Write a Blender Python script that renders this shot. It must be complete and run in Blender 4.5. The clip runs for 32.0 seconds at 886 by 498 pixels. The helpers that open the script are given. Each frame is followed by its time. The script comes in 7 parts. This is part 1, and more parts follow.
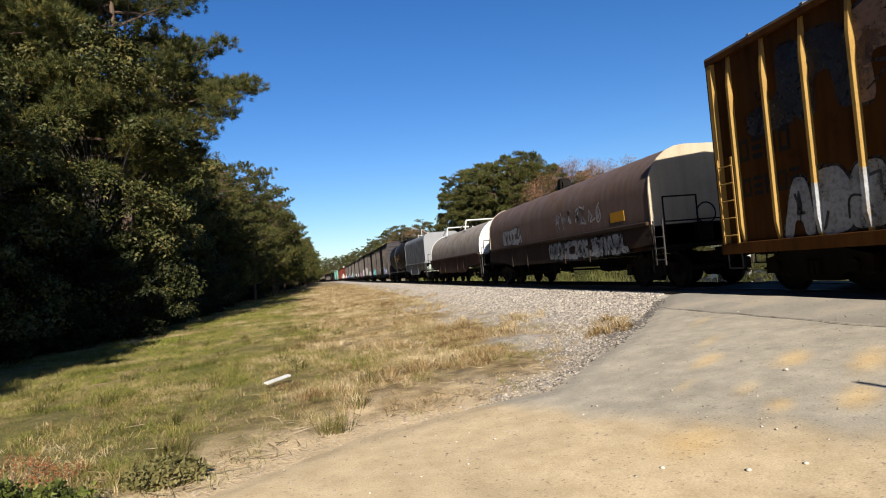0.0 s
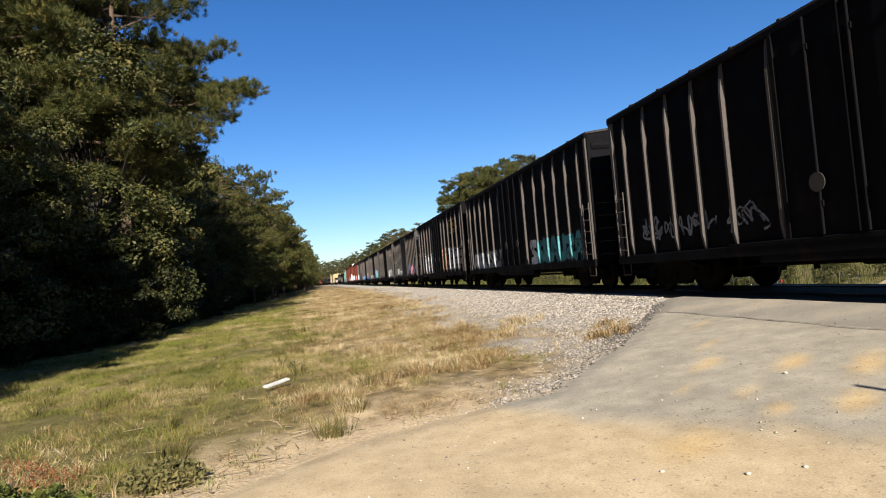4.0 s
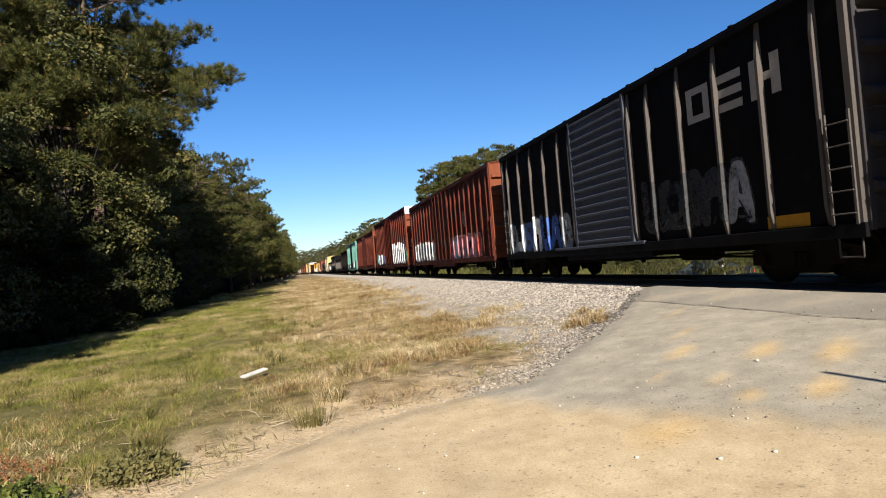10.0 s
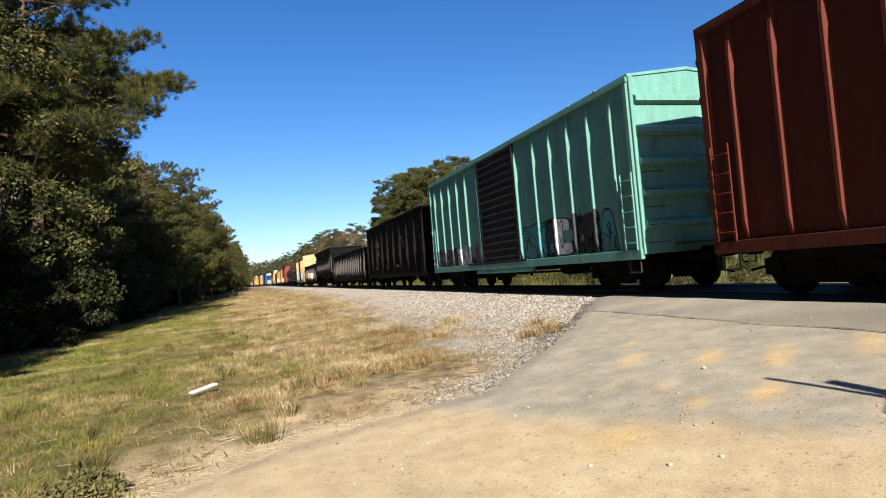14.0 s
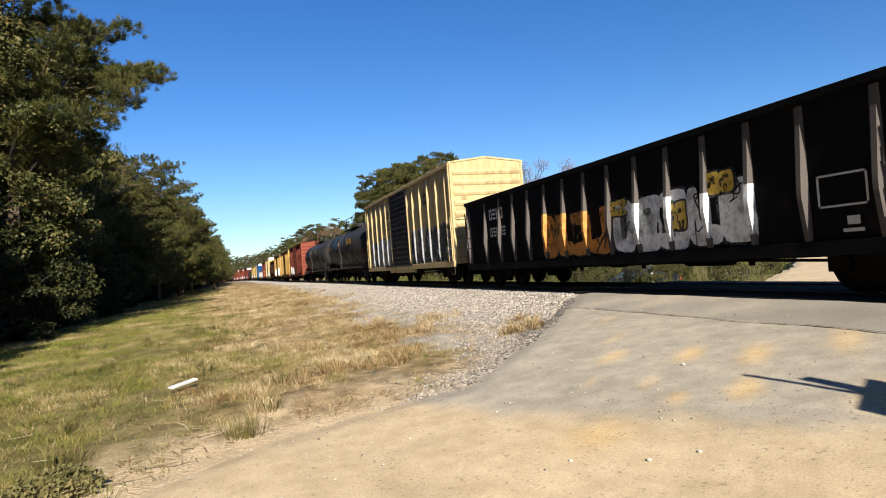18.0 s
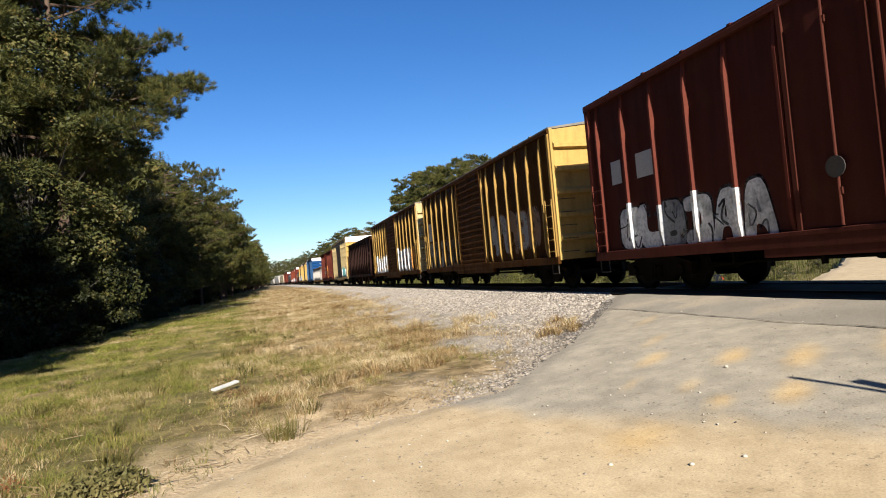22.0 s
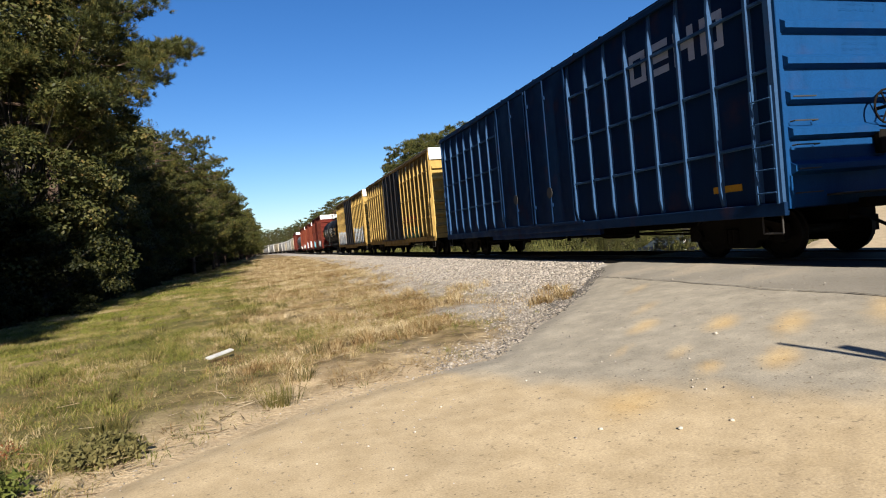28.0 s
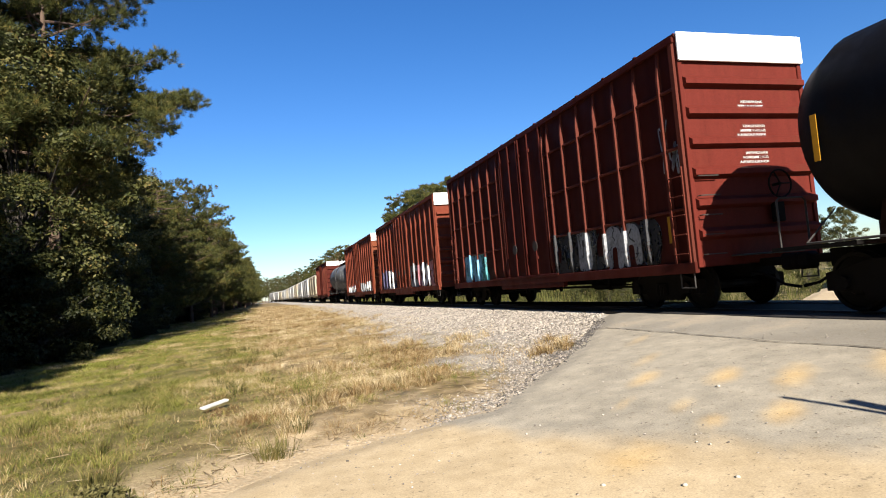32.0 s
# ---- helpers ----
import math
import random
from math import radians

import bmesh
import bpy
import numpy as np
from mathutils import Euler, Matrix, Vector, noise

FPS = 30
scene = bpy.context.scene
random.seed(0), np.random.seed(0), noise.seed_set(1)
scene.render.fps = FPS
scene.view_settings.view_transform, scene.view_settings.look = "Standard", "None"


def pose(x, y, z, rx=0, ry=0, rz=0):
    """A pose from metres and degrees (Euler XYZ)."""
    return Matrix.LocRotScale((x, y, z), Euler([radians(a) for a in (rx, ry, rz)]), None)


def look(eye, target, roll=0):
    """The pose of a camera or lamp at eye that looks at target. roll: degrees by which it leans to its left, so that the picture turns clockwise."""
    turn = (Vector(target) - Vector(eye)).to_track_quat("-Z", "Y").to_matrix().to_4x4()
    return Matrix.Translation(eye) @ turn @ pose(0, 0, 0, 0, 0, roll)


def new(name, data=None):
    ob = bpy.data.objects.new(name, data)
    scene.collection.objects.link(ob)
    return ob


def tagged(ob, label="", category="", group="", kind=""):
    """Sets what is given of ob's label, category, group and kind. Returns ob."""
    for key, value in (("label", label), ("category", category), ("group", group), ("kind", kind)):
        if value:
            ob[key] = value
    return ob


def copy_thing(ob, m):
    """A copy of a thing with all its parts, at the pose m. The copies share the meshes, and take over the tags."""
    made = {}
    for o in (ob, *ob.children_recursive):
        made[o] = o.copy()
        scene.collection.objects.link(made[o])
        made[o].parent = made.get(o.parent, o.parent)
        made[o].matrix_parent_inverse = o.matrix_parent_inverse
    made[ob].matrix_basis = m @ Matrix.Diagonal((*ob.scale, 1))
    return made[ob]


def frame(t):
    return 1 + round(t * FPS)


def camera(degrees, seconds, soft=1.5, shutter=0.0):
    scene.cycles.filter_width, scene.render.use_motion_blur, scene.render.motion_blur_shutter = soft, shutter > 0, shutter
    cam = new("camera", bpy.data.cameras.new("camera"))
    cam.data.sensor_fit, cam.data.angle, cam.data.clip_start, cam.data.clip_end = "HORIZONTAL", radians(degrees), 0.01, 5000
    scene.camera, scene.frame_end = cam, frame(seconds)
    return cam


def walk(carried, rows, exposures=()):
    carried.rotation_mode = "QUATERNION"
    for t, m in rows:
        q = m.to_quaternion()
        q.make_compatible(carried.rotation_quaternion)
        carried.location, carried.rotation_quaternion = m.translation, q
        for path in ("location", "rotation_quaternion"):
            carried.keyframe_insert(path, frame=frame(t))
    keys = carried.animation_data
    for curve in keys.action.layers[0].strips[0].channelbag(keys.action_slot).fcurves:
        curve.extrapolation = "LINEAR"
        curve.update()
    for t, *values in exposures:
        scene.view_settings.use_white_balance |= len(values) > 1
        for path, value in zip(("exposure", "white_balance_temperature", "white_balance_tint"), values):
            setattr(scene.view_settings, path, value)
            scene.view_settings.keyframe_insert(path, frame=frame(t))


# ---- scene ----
cam = camera(72.0, 32.0, soft=1.05)
EYE = (0.0, 0.0, 1.65)
PATH = [
    (0, 91.992, 4.797, -11.248),
    (0.5, 92.237, 5.066, -11.410),
    (1, 92.666, 4.794, -11.896),
    (1.5, 91.815, 5.216, -11.883),
    (2, 92.253, 4.502, -11.527),
    (2.5, 92.054, 5.383, -11.035),
    (3, 92.507, 5.228, -11.078),
    (3.5, 92.301, 4.839, -11.260),
    (5.5, 92.326, 4.873, -11.452),
    (6, 92.624, 4.582, -10.948),
    (6.5, 92.550, 4.502, -11.499),
    (7, 92.364, 4.377, -11.549),
    (7.5, 92.960, 4.281, -11.347),
    (8, 92.953, 4.411, -10.535),
    (8.5, 92.886, 4.382, -10.538),
    (9, 92.726, 4.287, -10.764),
    (9.5, 92.077, 4.299, -12.057),
    (10, 91.141, 4.764, -13.315),
    (10.5, 90.878, 5.041, -14.286),
    (11, 90.893, 5.032, -16.006),
    (11.5, 91.111, 4.823, -16.045),
    (12, 91.772, 4.740, -16.536),
    (12.5, 91.892, 4.687, -16.997),
    (13, 91.798, 4.774, -17.104),
    (13.5, 91.854, 4.978, -17.471),
    (15.5, 91.857, 4.478, -17.114),
    (16, 91.848, 4.608, -15.514),
    (16.5, 91.751, 4.488, -15.462),
    (17, 91.825, 4.568, -15.926),
    (17.5, 91.737, 4.678, -17.257),
    (18, 91.341, 4.503, -19.082),
    (18.5, 91.510, 4.897, -18.749),
    (19, 91.517, 5.107, -18.145),
    (19.5, 91.316, 5.446, -17.320),
    (20, 91.014, 5.388, -17.449),
    (20.5, 91.145, 5.271, -17.237),
    (21, 91.726, 5.128, -15.669),
    (21.5, 91.759, 5.124, -15.138),
    (22, 91.837, 5.087, -15.754),
    (22.5, 91.230, 5.149, -16.943),
    (23, 89.542, 4.755, -17.356),
    (23.5, 89.584, 4.914, -17.053),
    (24, 89.670, 4.949, -17.073),
    (24.5, 86.524, 5.838, -16.947),
    (26.5, 87.501, 5.460, -16.477),
    (27, 88.271, 5.447, -16.584),
    (27.5, 88.542, 5.466, -16.582),
    (28, 88.826, 5.202, -16.405),
    (28.5, 89.681, 4.916, -16.117),
    (29, 90.874, 4.697, -16.066),
    (29.5, 91.082, 4.763, -16.020),
    (30, 92.001, 4.515, -16.101),
    (30.5, 92.504, 4.437, -16.269),
    (31, 92.936, 4.610, -16.646),
    (31.5, 93.021, 4.872, -16.825),
    (32, 93.466, 4.817, -16.460),
]
walk(cam, [(t, pose(*EYE, rx, ry, rz)) for t, rx, ry, rz in PATH], exposures=[(t, 1.22 + e) for t, e in ((0, -0.1), (3, -0.02), (7, -0.04), (10, 0.0), (16, 0.08), (18.5, 0.05), (20, 0.18), (21.5, 0.06), (23, -0.04), (24, 0.04), (27, -0.14), (29, -0.08), (30, -0.08), (31, 0.2), (32, 0.22))])

# ---- light: a low clear sun behind the camera, nearly along the track ----
SUN_TO = Vector((-0.047, -0.86, 0.50)).normalized()
world = bpy.data.worlds.new("sky")
scene.world = world
world.use_nodes = True
sky = world.node_tree.nodes.new("ShaderNodeTexSky")
sky.sky_type, sky.sun_disc = "NISHITA", False
sky.sun_elevation = math.asin(SUN_TO.z)
sky.sun_rotation = math.atan2(SUN_TO.x, SUN_TO.y)
sky.altitude, sky.air_density, sky.dust_density, sky.ozone_density = 0.0, 1.0, 0.35, 5.0
deep = world.node_tree.nodes.new("ShaderNodeHueSaturation")
deep.inputs["Saturation"].default_value = 1.23
deep.inputs["Hue"].default_value = 0.509
world.node_tree.links.new(sky.outputs[0], deep.inputs["Color"])
world.node_tree.links.new(deep.outputs[0], world.node_tree.nodes["Background"].inputs[0])
world.node_tree.nodes["Background"].inputs[1].default_value = 0.0595
sun = new("sun", bpy.data.lights.new("sun", "SUN"))
sun.data.energy, sun.data.angle, sun.data.color = 5.0, radians(0.53), (1.0, 0.935, 0.835)
sun.matrix_world = look((0, 0, 60), Vector((0, 0, 60)) - SUN_TO)


# ---- materials ----
MATS = {}


def shader(name):
    m = bpy.data.materials.new(name)
    m.use_nodes = True
    nodes, links = m.node_tree.nodes, m.node_tree.links
    return m, nodes, links, nodes["Principled BSDF"]


def noise_node(nodes, links, coord, scale, detail=4.0, stretch=None, rough=0.55):
    n = nodes.new("ShaderNodeTexNoise")
    n.inputs["Scale"].default_value, n.inputs["Detail"].default_value, n.inputs["Roughness"].default_value = scale, detail, rough
    if stretch:
        mp = nodes.new("ShaderNodeMapping")
        mp.inputs["Scale"].default_value = stretch
        links.new(coord, mp.inputs["Vector"])
        links.new(mp.outputs[0], n.inputs["Vector"])
    else:
        links.new(coord, n.inputs["Vector"])
    return n.outputs["Fac"]


def ramp(nodes, links, fac, stops):
    r = nodes.new("ShaderNodeValToRGB")
    while len(r.color_ramp.elements) < len(stops):
        r.color_ramp.elements.new(0.5)
    for e, (p, c) in zip(r.color_ramp.elements, stops):
        e.position, e.color = p, (c, c, c, 1) if isinstance(c, (int, float)) else (*c, 1)
    links.new(fac, r.inputs[0])
    return r.outputs[0]


def mix(nodes, links, fac, a, b, kind="MIX"):
    n = nodes.new("ShaderNodeMix")
    n.data_type, n.blend_type = "RGBA", kind
    for value, i in ((fac, 0), (a, 6), (b, 7)):
        socket = n.inputs[i]
        if isinstance(value, (int, float)):
            socket.default_value = value if i == 0 else (value, value, value, 1)
        elif isinstance(value, tuple):
            socket.default_value = (*value, 1)
        else:
            links.new(value, socket)
    return n.outputs[2]


def bump(nodes, links, bsdf, height, strength, distance):
    b = nodes.new("ShaderNodeBump")
    b.inputs["Strength"].default_value, b.inputs["Distance"].default_value = strength, distance
    links.new(height, b.inputs["Height"])
    links.new(b.outputs[0], bsdf.inputs["Normal"])


def paint(name, color, rust=0.35, rough=0.55, grime=0.5, rust_color=(0.088, 0.0365, 0.018), metal=0.0):
    """Weathered paint: grain, vertical streaks of dirt, patches of rust."""
    if name in MATS:
        return MATS[name]
    m, nodes, links, bsdf = shader(name)
    co = nodes.new("ShaderNodeTexCoord").outputs["Object"]
    streak = noise_node(nodes, links, co, 2.2, 5, (2.5, 2.5, 0.22))
    blot = noise_node(nodes, links, co, 1.3, 6)
    fine = noise_node(nodes, links, co, 38, 3)
    dark = tuple(c * 0.45 for c in color)
    c = mix(nodes, links, ramp(nodes, links, streak, [(0.42, 0.0), (0.75, grime)]), tuple(color), dark)
    c = mix(nodes, links, ramp(nodes, links, blot, [(0.56, 0.0), (0.74, rust)]), c, rust_color)
    c = mix(nodes, links, 0.12, c, ramp(nodes, links, fine, [(0.3, 0.02), (0.7, 0.9)]), "OVERLAY")
    links.new(c, bsdf.inputs["Base Color"])
    r = ramp(nodes, links, blot, [(0.35, rough - 0.1), (0.7, min(1.0, rough + 0.25))])
    links.new(r, bsdf.inputs["Roughness"])
    bsdf.inputs["Metallic"].default_value = metal
    bsdf.inputs["Specular IOR Level"].default_value = 0.05
    bump(nodes, links, bsdf, fine, 0.25, 0.004)
    MATS[name] = m
    return m


def plain(name, color, rough=0.7, metal=0.0, scale=20, amount=0.25):
    """A small surface with slight mottling."""
    if name in MATS:
        return MATS[name]
    m, nodes, links, bsdf = shader(name)
    co = nodes.new("ShaderNodeTexCoord").outputs["Object"]
    f = noise_node(nodes, links, co, scale, 4)
    c = mix(nodes, links, f, tuple(x * (1 - amount) for x in color), tuple(min(1, x * (1 + amount)) for x in color))
    links.new(c, bsdf.inputs["Base Color"])
    bsdf.inputs["Roughness"].default_value, bsdf.inputs["Metallic"].default_value = rough, metal
    bsdf.inputs["Specular IOR Level"].default_value = 0.5 if rough < 0.5 else 0.12
    bump(nodes, links, bsdf, f, 0.15, 0.003)
    MATS[name] = m
    return m


def spray(name, color):
    """Sprayed paint, thin and worn through in places."""
    if name in MATS:
        return MATS[name]
    m, nodes, links, bsdf = shader(name)
    co = nodes.new("ShaderNodeTexCoord").outputs["Object"]
    blot = noise_node(nodes, links, co, 2.3, 5)
    fine = noise_node(nodes, links, co, 13, 4)
    c = mix(nodes, links, fine, tuple(x * 0.75 for x in color), tuple(min(1, x * 1.15) for x in color))
    links.new(c, bsdf.inputs["Base Color"])
    bsdf.inputs["Roughness"].default_value = 0.65
    thin = nodes.new("ShaderNodeMath")
    thin.operation = "MULTIPLY"
    links.new(ramp(nodes, links, blot, [(0.34, 0.45), (0.52, 1.0)]), thin.inputs[0])
    links.new(ramp(nodes, links, fine, [(0.35, 0.72), (0.5, 1.0)]), thin.inputs[1])
    links.new(thin.outputs[0], bsdf.inputs["Alpha"])
    MATS[name] = m
    return m


def leafy(name, stops, rough=0.6, translucent=0.12, scale=0.9, own=0.5, wide=1.0, small=0.9):
    """Leaves, needles or blades: each one its own shade, with patches at two scales."""
    m, nodes, links, bsdf = shader(name)
    geo = nodes.new("ShaderNodeNewGeometry")
    co = nodes.new("ShaderNodeTexCoord").outputs["Object"]
    total = None
    for out, gain in ((noise_node(nodes, links, co, scale, 3), wide), (noise_node(nodes, links, co, scale * 4.3, 3), small), (geo.outputs["Random Per Island"], own)):
        k = nodes.new("ShaderNodeMath")
        k.operation = "MULTIPLY_ADD"
        links.new(out, k.inputs[0])
        k.inputs[1].default_value = gain
        if total is None:
            k.inputs[2].default_value = 0.5 - 0.5 * (own + wide + small)
        else:
            links.new(total, k.inputs[2])
        total = k.outputs[0]
    c = ramp(nodes, links, total, stops)
    links.new(c, bsdf.inputs["Base Color"])
    bsdf.inputs["Roughness"].default_value = rough
    bsdf.inputs["Specular IOR Level"].default_value = 0.15
    tr = nodes.new("ShaderNodeBsdfTranslucent")
    links.new(c, tr.inputs["Color"])
    ms = nodes.new("ShaderNodeMixShader")
    ms.inputs[0].default_value = translucent
    links.new(bsdf.outputs[0], ms.inputs[1])
    links.new(tr.outputs[0], ms.inputs[2])
    links.new(ms.outputs[0], nodes["Material Output"].inputs["Surface"])
    return m


# ---- mesh tools ----
def box(bm, x0, x1, y0, y1, z0, z1, bevel=0.0):
    made = bmesh.ops.create_cube(bm, size=1.0, matrix=Matrix.Translation(((x0 + x1) / 2, (y0 + y1) / 2, (z0 + z1) / 2)) @ Matrix.Diagonal((x1 - x0, y1 - y0, z1 - z0, 1)))
    if bevel:
        edges = list({e for v in made["verts"] for e in v.link_edges})
        bmesh.ops.bevel(bm, geom=edges, offset=bevel, segments=1, affect="EDGES")


def rod(bm, a, b, r, seg=8, r2=None):
    a, b = Vector(a), Vector(b)
    d = b - a
    m = Matrix.Translation((a + b) / 2) @ d.to_track_quat("Z", "Y").to_matrix().to_4x4()
    bmesh.ops.create_cone(bm, cap_ends=True, segments=seg, radius1=r, radius2=r if r2 is None else r2, depth=d.length, matrix=m)


def pipe(bm, points, r, seg=6):
    for a, b in zip(points, points[1:]):
        rod(bm, a, b, r, seg)


def hoop(bm, centre, r, tube, axis="y"):
    """A round bar bent to a ring about the axis."""
    pts = []
    for i in range(17):
        c, s = r * math.cos(i * math.pi / 8), r * math.sin(i * math.pi / 8)
        pts.append(Vector(centre) + Vector((c, 0, s) if axis == "y" else (0, c, s)))
    pipe(bm, pts, tube, 5)


def prism(bm, profile, y0, y1):
    """A closed outline of (x, z), drawn out along y."""
    a = [bm.verts.new((x, y0, z)) for x, z in profile]
    b = [bm.verts.new((x, y1, z)) for x, z in profile]
    n = len(profile)
    for i in range(n):
        bm.faces.new((a[i], a[(i + 1) % n], b[(i + 1) % n], b[i]))
    bm.faces.new(a[::-1])
    bm.faces.new(b)
    bmesh.ops.recalc_face_normals(bm, faces=bm.faces[:])


def lathe(bm, profile, seg, axis="y", centre=(0, 0, 0)):
    """A profile of (distance along the axis, radius) turned about the axis."""
    rings = []
    for d, r in profile:
        ring = []
        for i in range(seg):
            a = 2 * math.pi * i / seg
            p = (r * math.cos(a), d, r * math.sin(a)) if axis == "y" else (d, r * math.cos(a), r * math.sin(a)) if axis == "x" else (r * math.cos(a), r * math.sin(a), d)
            ring.append(bm.verts.new(Vector(p) + Vector(centre)))
        rings.append(ring)
    for a, b in zip(rings, rings[1:]):
        for i in range(seg):
            bm.faces.new((a[i], a[(i + 1) % seg], b[(i + 1) % seg], b[i]))
    for ring in (rings[0], rings[-1]):
        bm.faces.new(ring)
    bmesh.ops.recalc_face_normals(bm, faces=bm.faces[:])


def mesh_of(name, bm, material, smooth=False):
    data = bpy.data.meshes.new(name)
    bm.to_mesh(data)
    bm.free()
    for m in material if isinstance(material, (list, tuple)) else [material]:
        data.materials.append(m)
    if smooth:
        data.polygons.foreach_set("use_smooth", [True] * len(data.polygons))
        data.set_sharp_from_angle(angle=radians(35))
    return data


def part(name, bm, material, parent=None, label="", smooth=False):
    ob = new(name, mesh_of(name, bm, material, smooth))
    ob.parent = parent
    if label:
        tagged(ob, label)
    return ob


CACHE = {}


def piece(name, key, make, material, parent, loc=(0, 0, 0), turn=0.0, smooth=False, label=""):
    """A part whose mesh is shared between alike pieces."""
    k = (name, key, material.name)
    if k not in CACHE:
        bm = bmesh.new()
        make(bm)
        CACHE[k] = mesh_of(name, bm, material, smooth)
    ob = new(name, CACHE[k])
    ob.parent, ob.location = parent, loc
    if turn:
        ob.rotation_euler = (0, 0, turn)
    if label:
        tagged(ob, label)
    return ob


def thing(name, label, category, group="", at=(0, 0, 0)):
    ob = new(name)
    ob.empty_display_size = 0.3
    ob.location = at
    return tagged(ob, label, category, group)


def soup(name, verts, faces, material):
    """One mesh of many loose leaves, blades or stones; all its faces have the same number of corners."""
    v, f = np.asarray(verts, np.float32), np.asarray(faces, np.int32)
    data = bpy.data.meshes.new(name)
    data.vertices.add(len(v))
    data.vertices.foreach_set("co", v.ravel())
    data.loops.add(f.size)
    data.loops.foreach_set("vertex_index", f.ravel())
    data.polygons.add(len(f))
    data.polygons.foreach_set("loop_start", np.arange(len(f), dtype=np.int32) * f.shape[1])
    data.update(calc_edges=True)
    data.materials.append(material)
    return new(name, data)


def step(a, b, v):
    u = np.clip((v - a) / (b - a), 0, 1)
    return u * u * (3 - 2 * u)


# ---- the lie of the land ----
TRACK_X, RAIL_Z = 9.57, 0.725
CURVE_Y, CURVE_R = 235.0, 620.0


def track_at(s):
    """The track's middle at s metres along it: x, y and heading (to the left) in radians."""
    if s <= CURVE_Y:
        return TRACK_X, s, 0.0
    a = (s - CURVE_Y) / CURVE_R
    return TRACK_X - CURVE_R * (1 - math.cos(a)), CURVE_Y + CURVE_R * math.sin(a), a


def bend(y):
    """How far the track has swung to the left at y."""
    return np.where(y > CURVE_Y, (np.maximum(y, CURVE_Y) - CURVE_Y) ** 2 / (2 * CURVE_R), 0.0)


EDGE_L = [(-40, -16), (-12, -2.5), (-6, 1.4), (-3, 3.7), (-1.2, 5.4), (0.28, 6.9), (1.4, 7.2), (3.0, 7.75), (5.5, 10.3), (7.1, 12.2), (8.2, 13.5), (9.57, 14.0), (11.2, 13.4), (13, 13.3), (16.5, 15.8), (24, 21.0), (31, 26.5), (60, 49)]
EDGE_R = [(-40, -34), (-12, -15), (0, -5.5), (5.5, -1.2), (8.2, 1.0), (11.2, 3.6), (16.5, 7.0), (24, 14.0), (31, 20.0), (60, 42)]
ROAD_Z = [(-40, 0), (1.5, 0.0), (3.0, 0.09), (4.5, 0.25), (5.8, 0.385), (6.75, 0.49), (8.05, 0.68), (11.1, 0.68), (13.5, 0.42), (17, 0.22), (24, 0.28), (35, 0.75), (60, 2.2)]
BED_Z = [(-60, -0.25), (-9, -0.2), (-5, -0.12), (-2, -0.02), (2.0, 0.03), (4.6, 0.14), (5.4, 0.24), (7.5, 0.585), (11.7, 0.585), (13.8, 0.2), (15.6, -0.2), (18.0, -0.78), (23, -0.78), (30, -0.3), (60, 0.3)]


def line(points, v):
    return np.interp(v, [p[0] for p in points], [p[1] for p in points])


def ground_z(x, y):
    """Height of the ground under the grass, the road and the ballast."""
    x, y = np.asarray(x, float), np.asarray(y, float)
    far = step(24, 130, y)
    bed = line(BED_Z, x + bend(y))
    bed = bed + far * np.maximum(0, 0.52 - bed) * 0.95
    road = line(ROAD_Z, x) - 0.05
    inside = np.maximum(y - line(EDGE_L, x), line(EDGE_R, x) - y)
    w = 1 - step(-0.15, 1.3, inside)
    near = np.where((x < 58) & (x > -40), 1.0, 0.0)
    return bed * (1 - w * near) + road * w * near


def axis_steps(spans):
    out = []
    for a, b, n in spans:
        out += list(np.linspace(a, b, n, endpoint=False))
    return np.array(out + [spans[-1][1]])


def grid_mesh(name, xs, ys, zf, material):
    gx, gy = np.meshgrid(xs, ys)
    gz = zf(gx, gy)
    nx, ny = len(xs), len(ys)
    idx = np.arange(nx * ny).reshape(ny, nx)
    faces = np.stack([idx[:-1, :-1], idx[:-1, 1:], idx[1:, 1:], idx[1:, :-1]], -1).reshape(-1, 4)
    ob = soup(name, np.stack([gx, gy, gz], -1).reshape(-1, 3), faces, material)
    ob.data.polygons.foreach_set("use_smooth", [True] * len(ob.data.polygons))
    return ob


def wander(x, y, scale, seed):
    return np.array([noise.noise((a * scale, b * scale * 0.55, seed)) * 0.75 + 0.4 * noise.noise((a * scale * 3.1, b * scale * 2.2, seed + 3)) for a, b in zip(np.ravel(x), np.ravel(y))]).reshape(np.shape(x))


def gravel_at(x, y):
    """Share of spilt gravel on the ground between the grass and the ballast."""
    x, y = np.asarray(x, float), np.asarray(y, float)
    n = wander(x, y, 0.55, 5.0)
    g = step(1.3, 3.4, x) * np.clip(0.42 + 1.9 * n, 0, 1) * (1 - step(22, 40, y))
    foot = step(4.3, 5.3, x) * (1 - step(12.5, 14.5, x))
    lane = np.exp(-((x - 3.0 - 0.02 * y) / 0.55) ** 2) * step(14, 20, y) * (1 - step(60, 110, y)) * np.clip(0.55 + 1.5 * n, 0, 1)
    edge = (1 - step(0.2, 1.2, y - line(EDGE_L, x))) * step(1.6, 2.6, x) * 0.8
    return np.clip(np.maximum.reduce([g, foot, lane, edge]), 0, 1) * (x < 15)


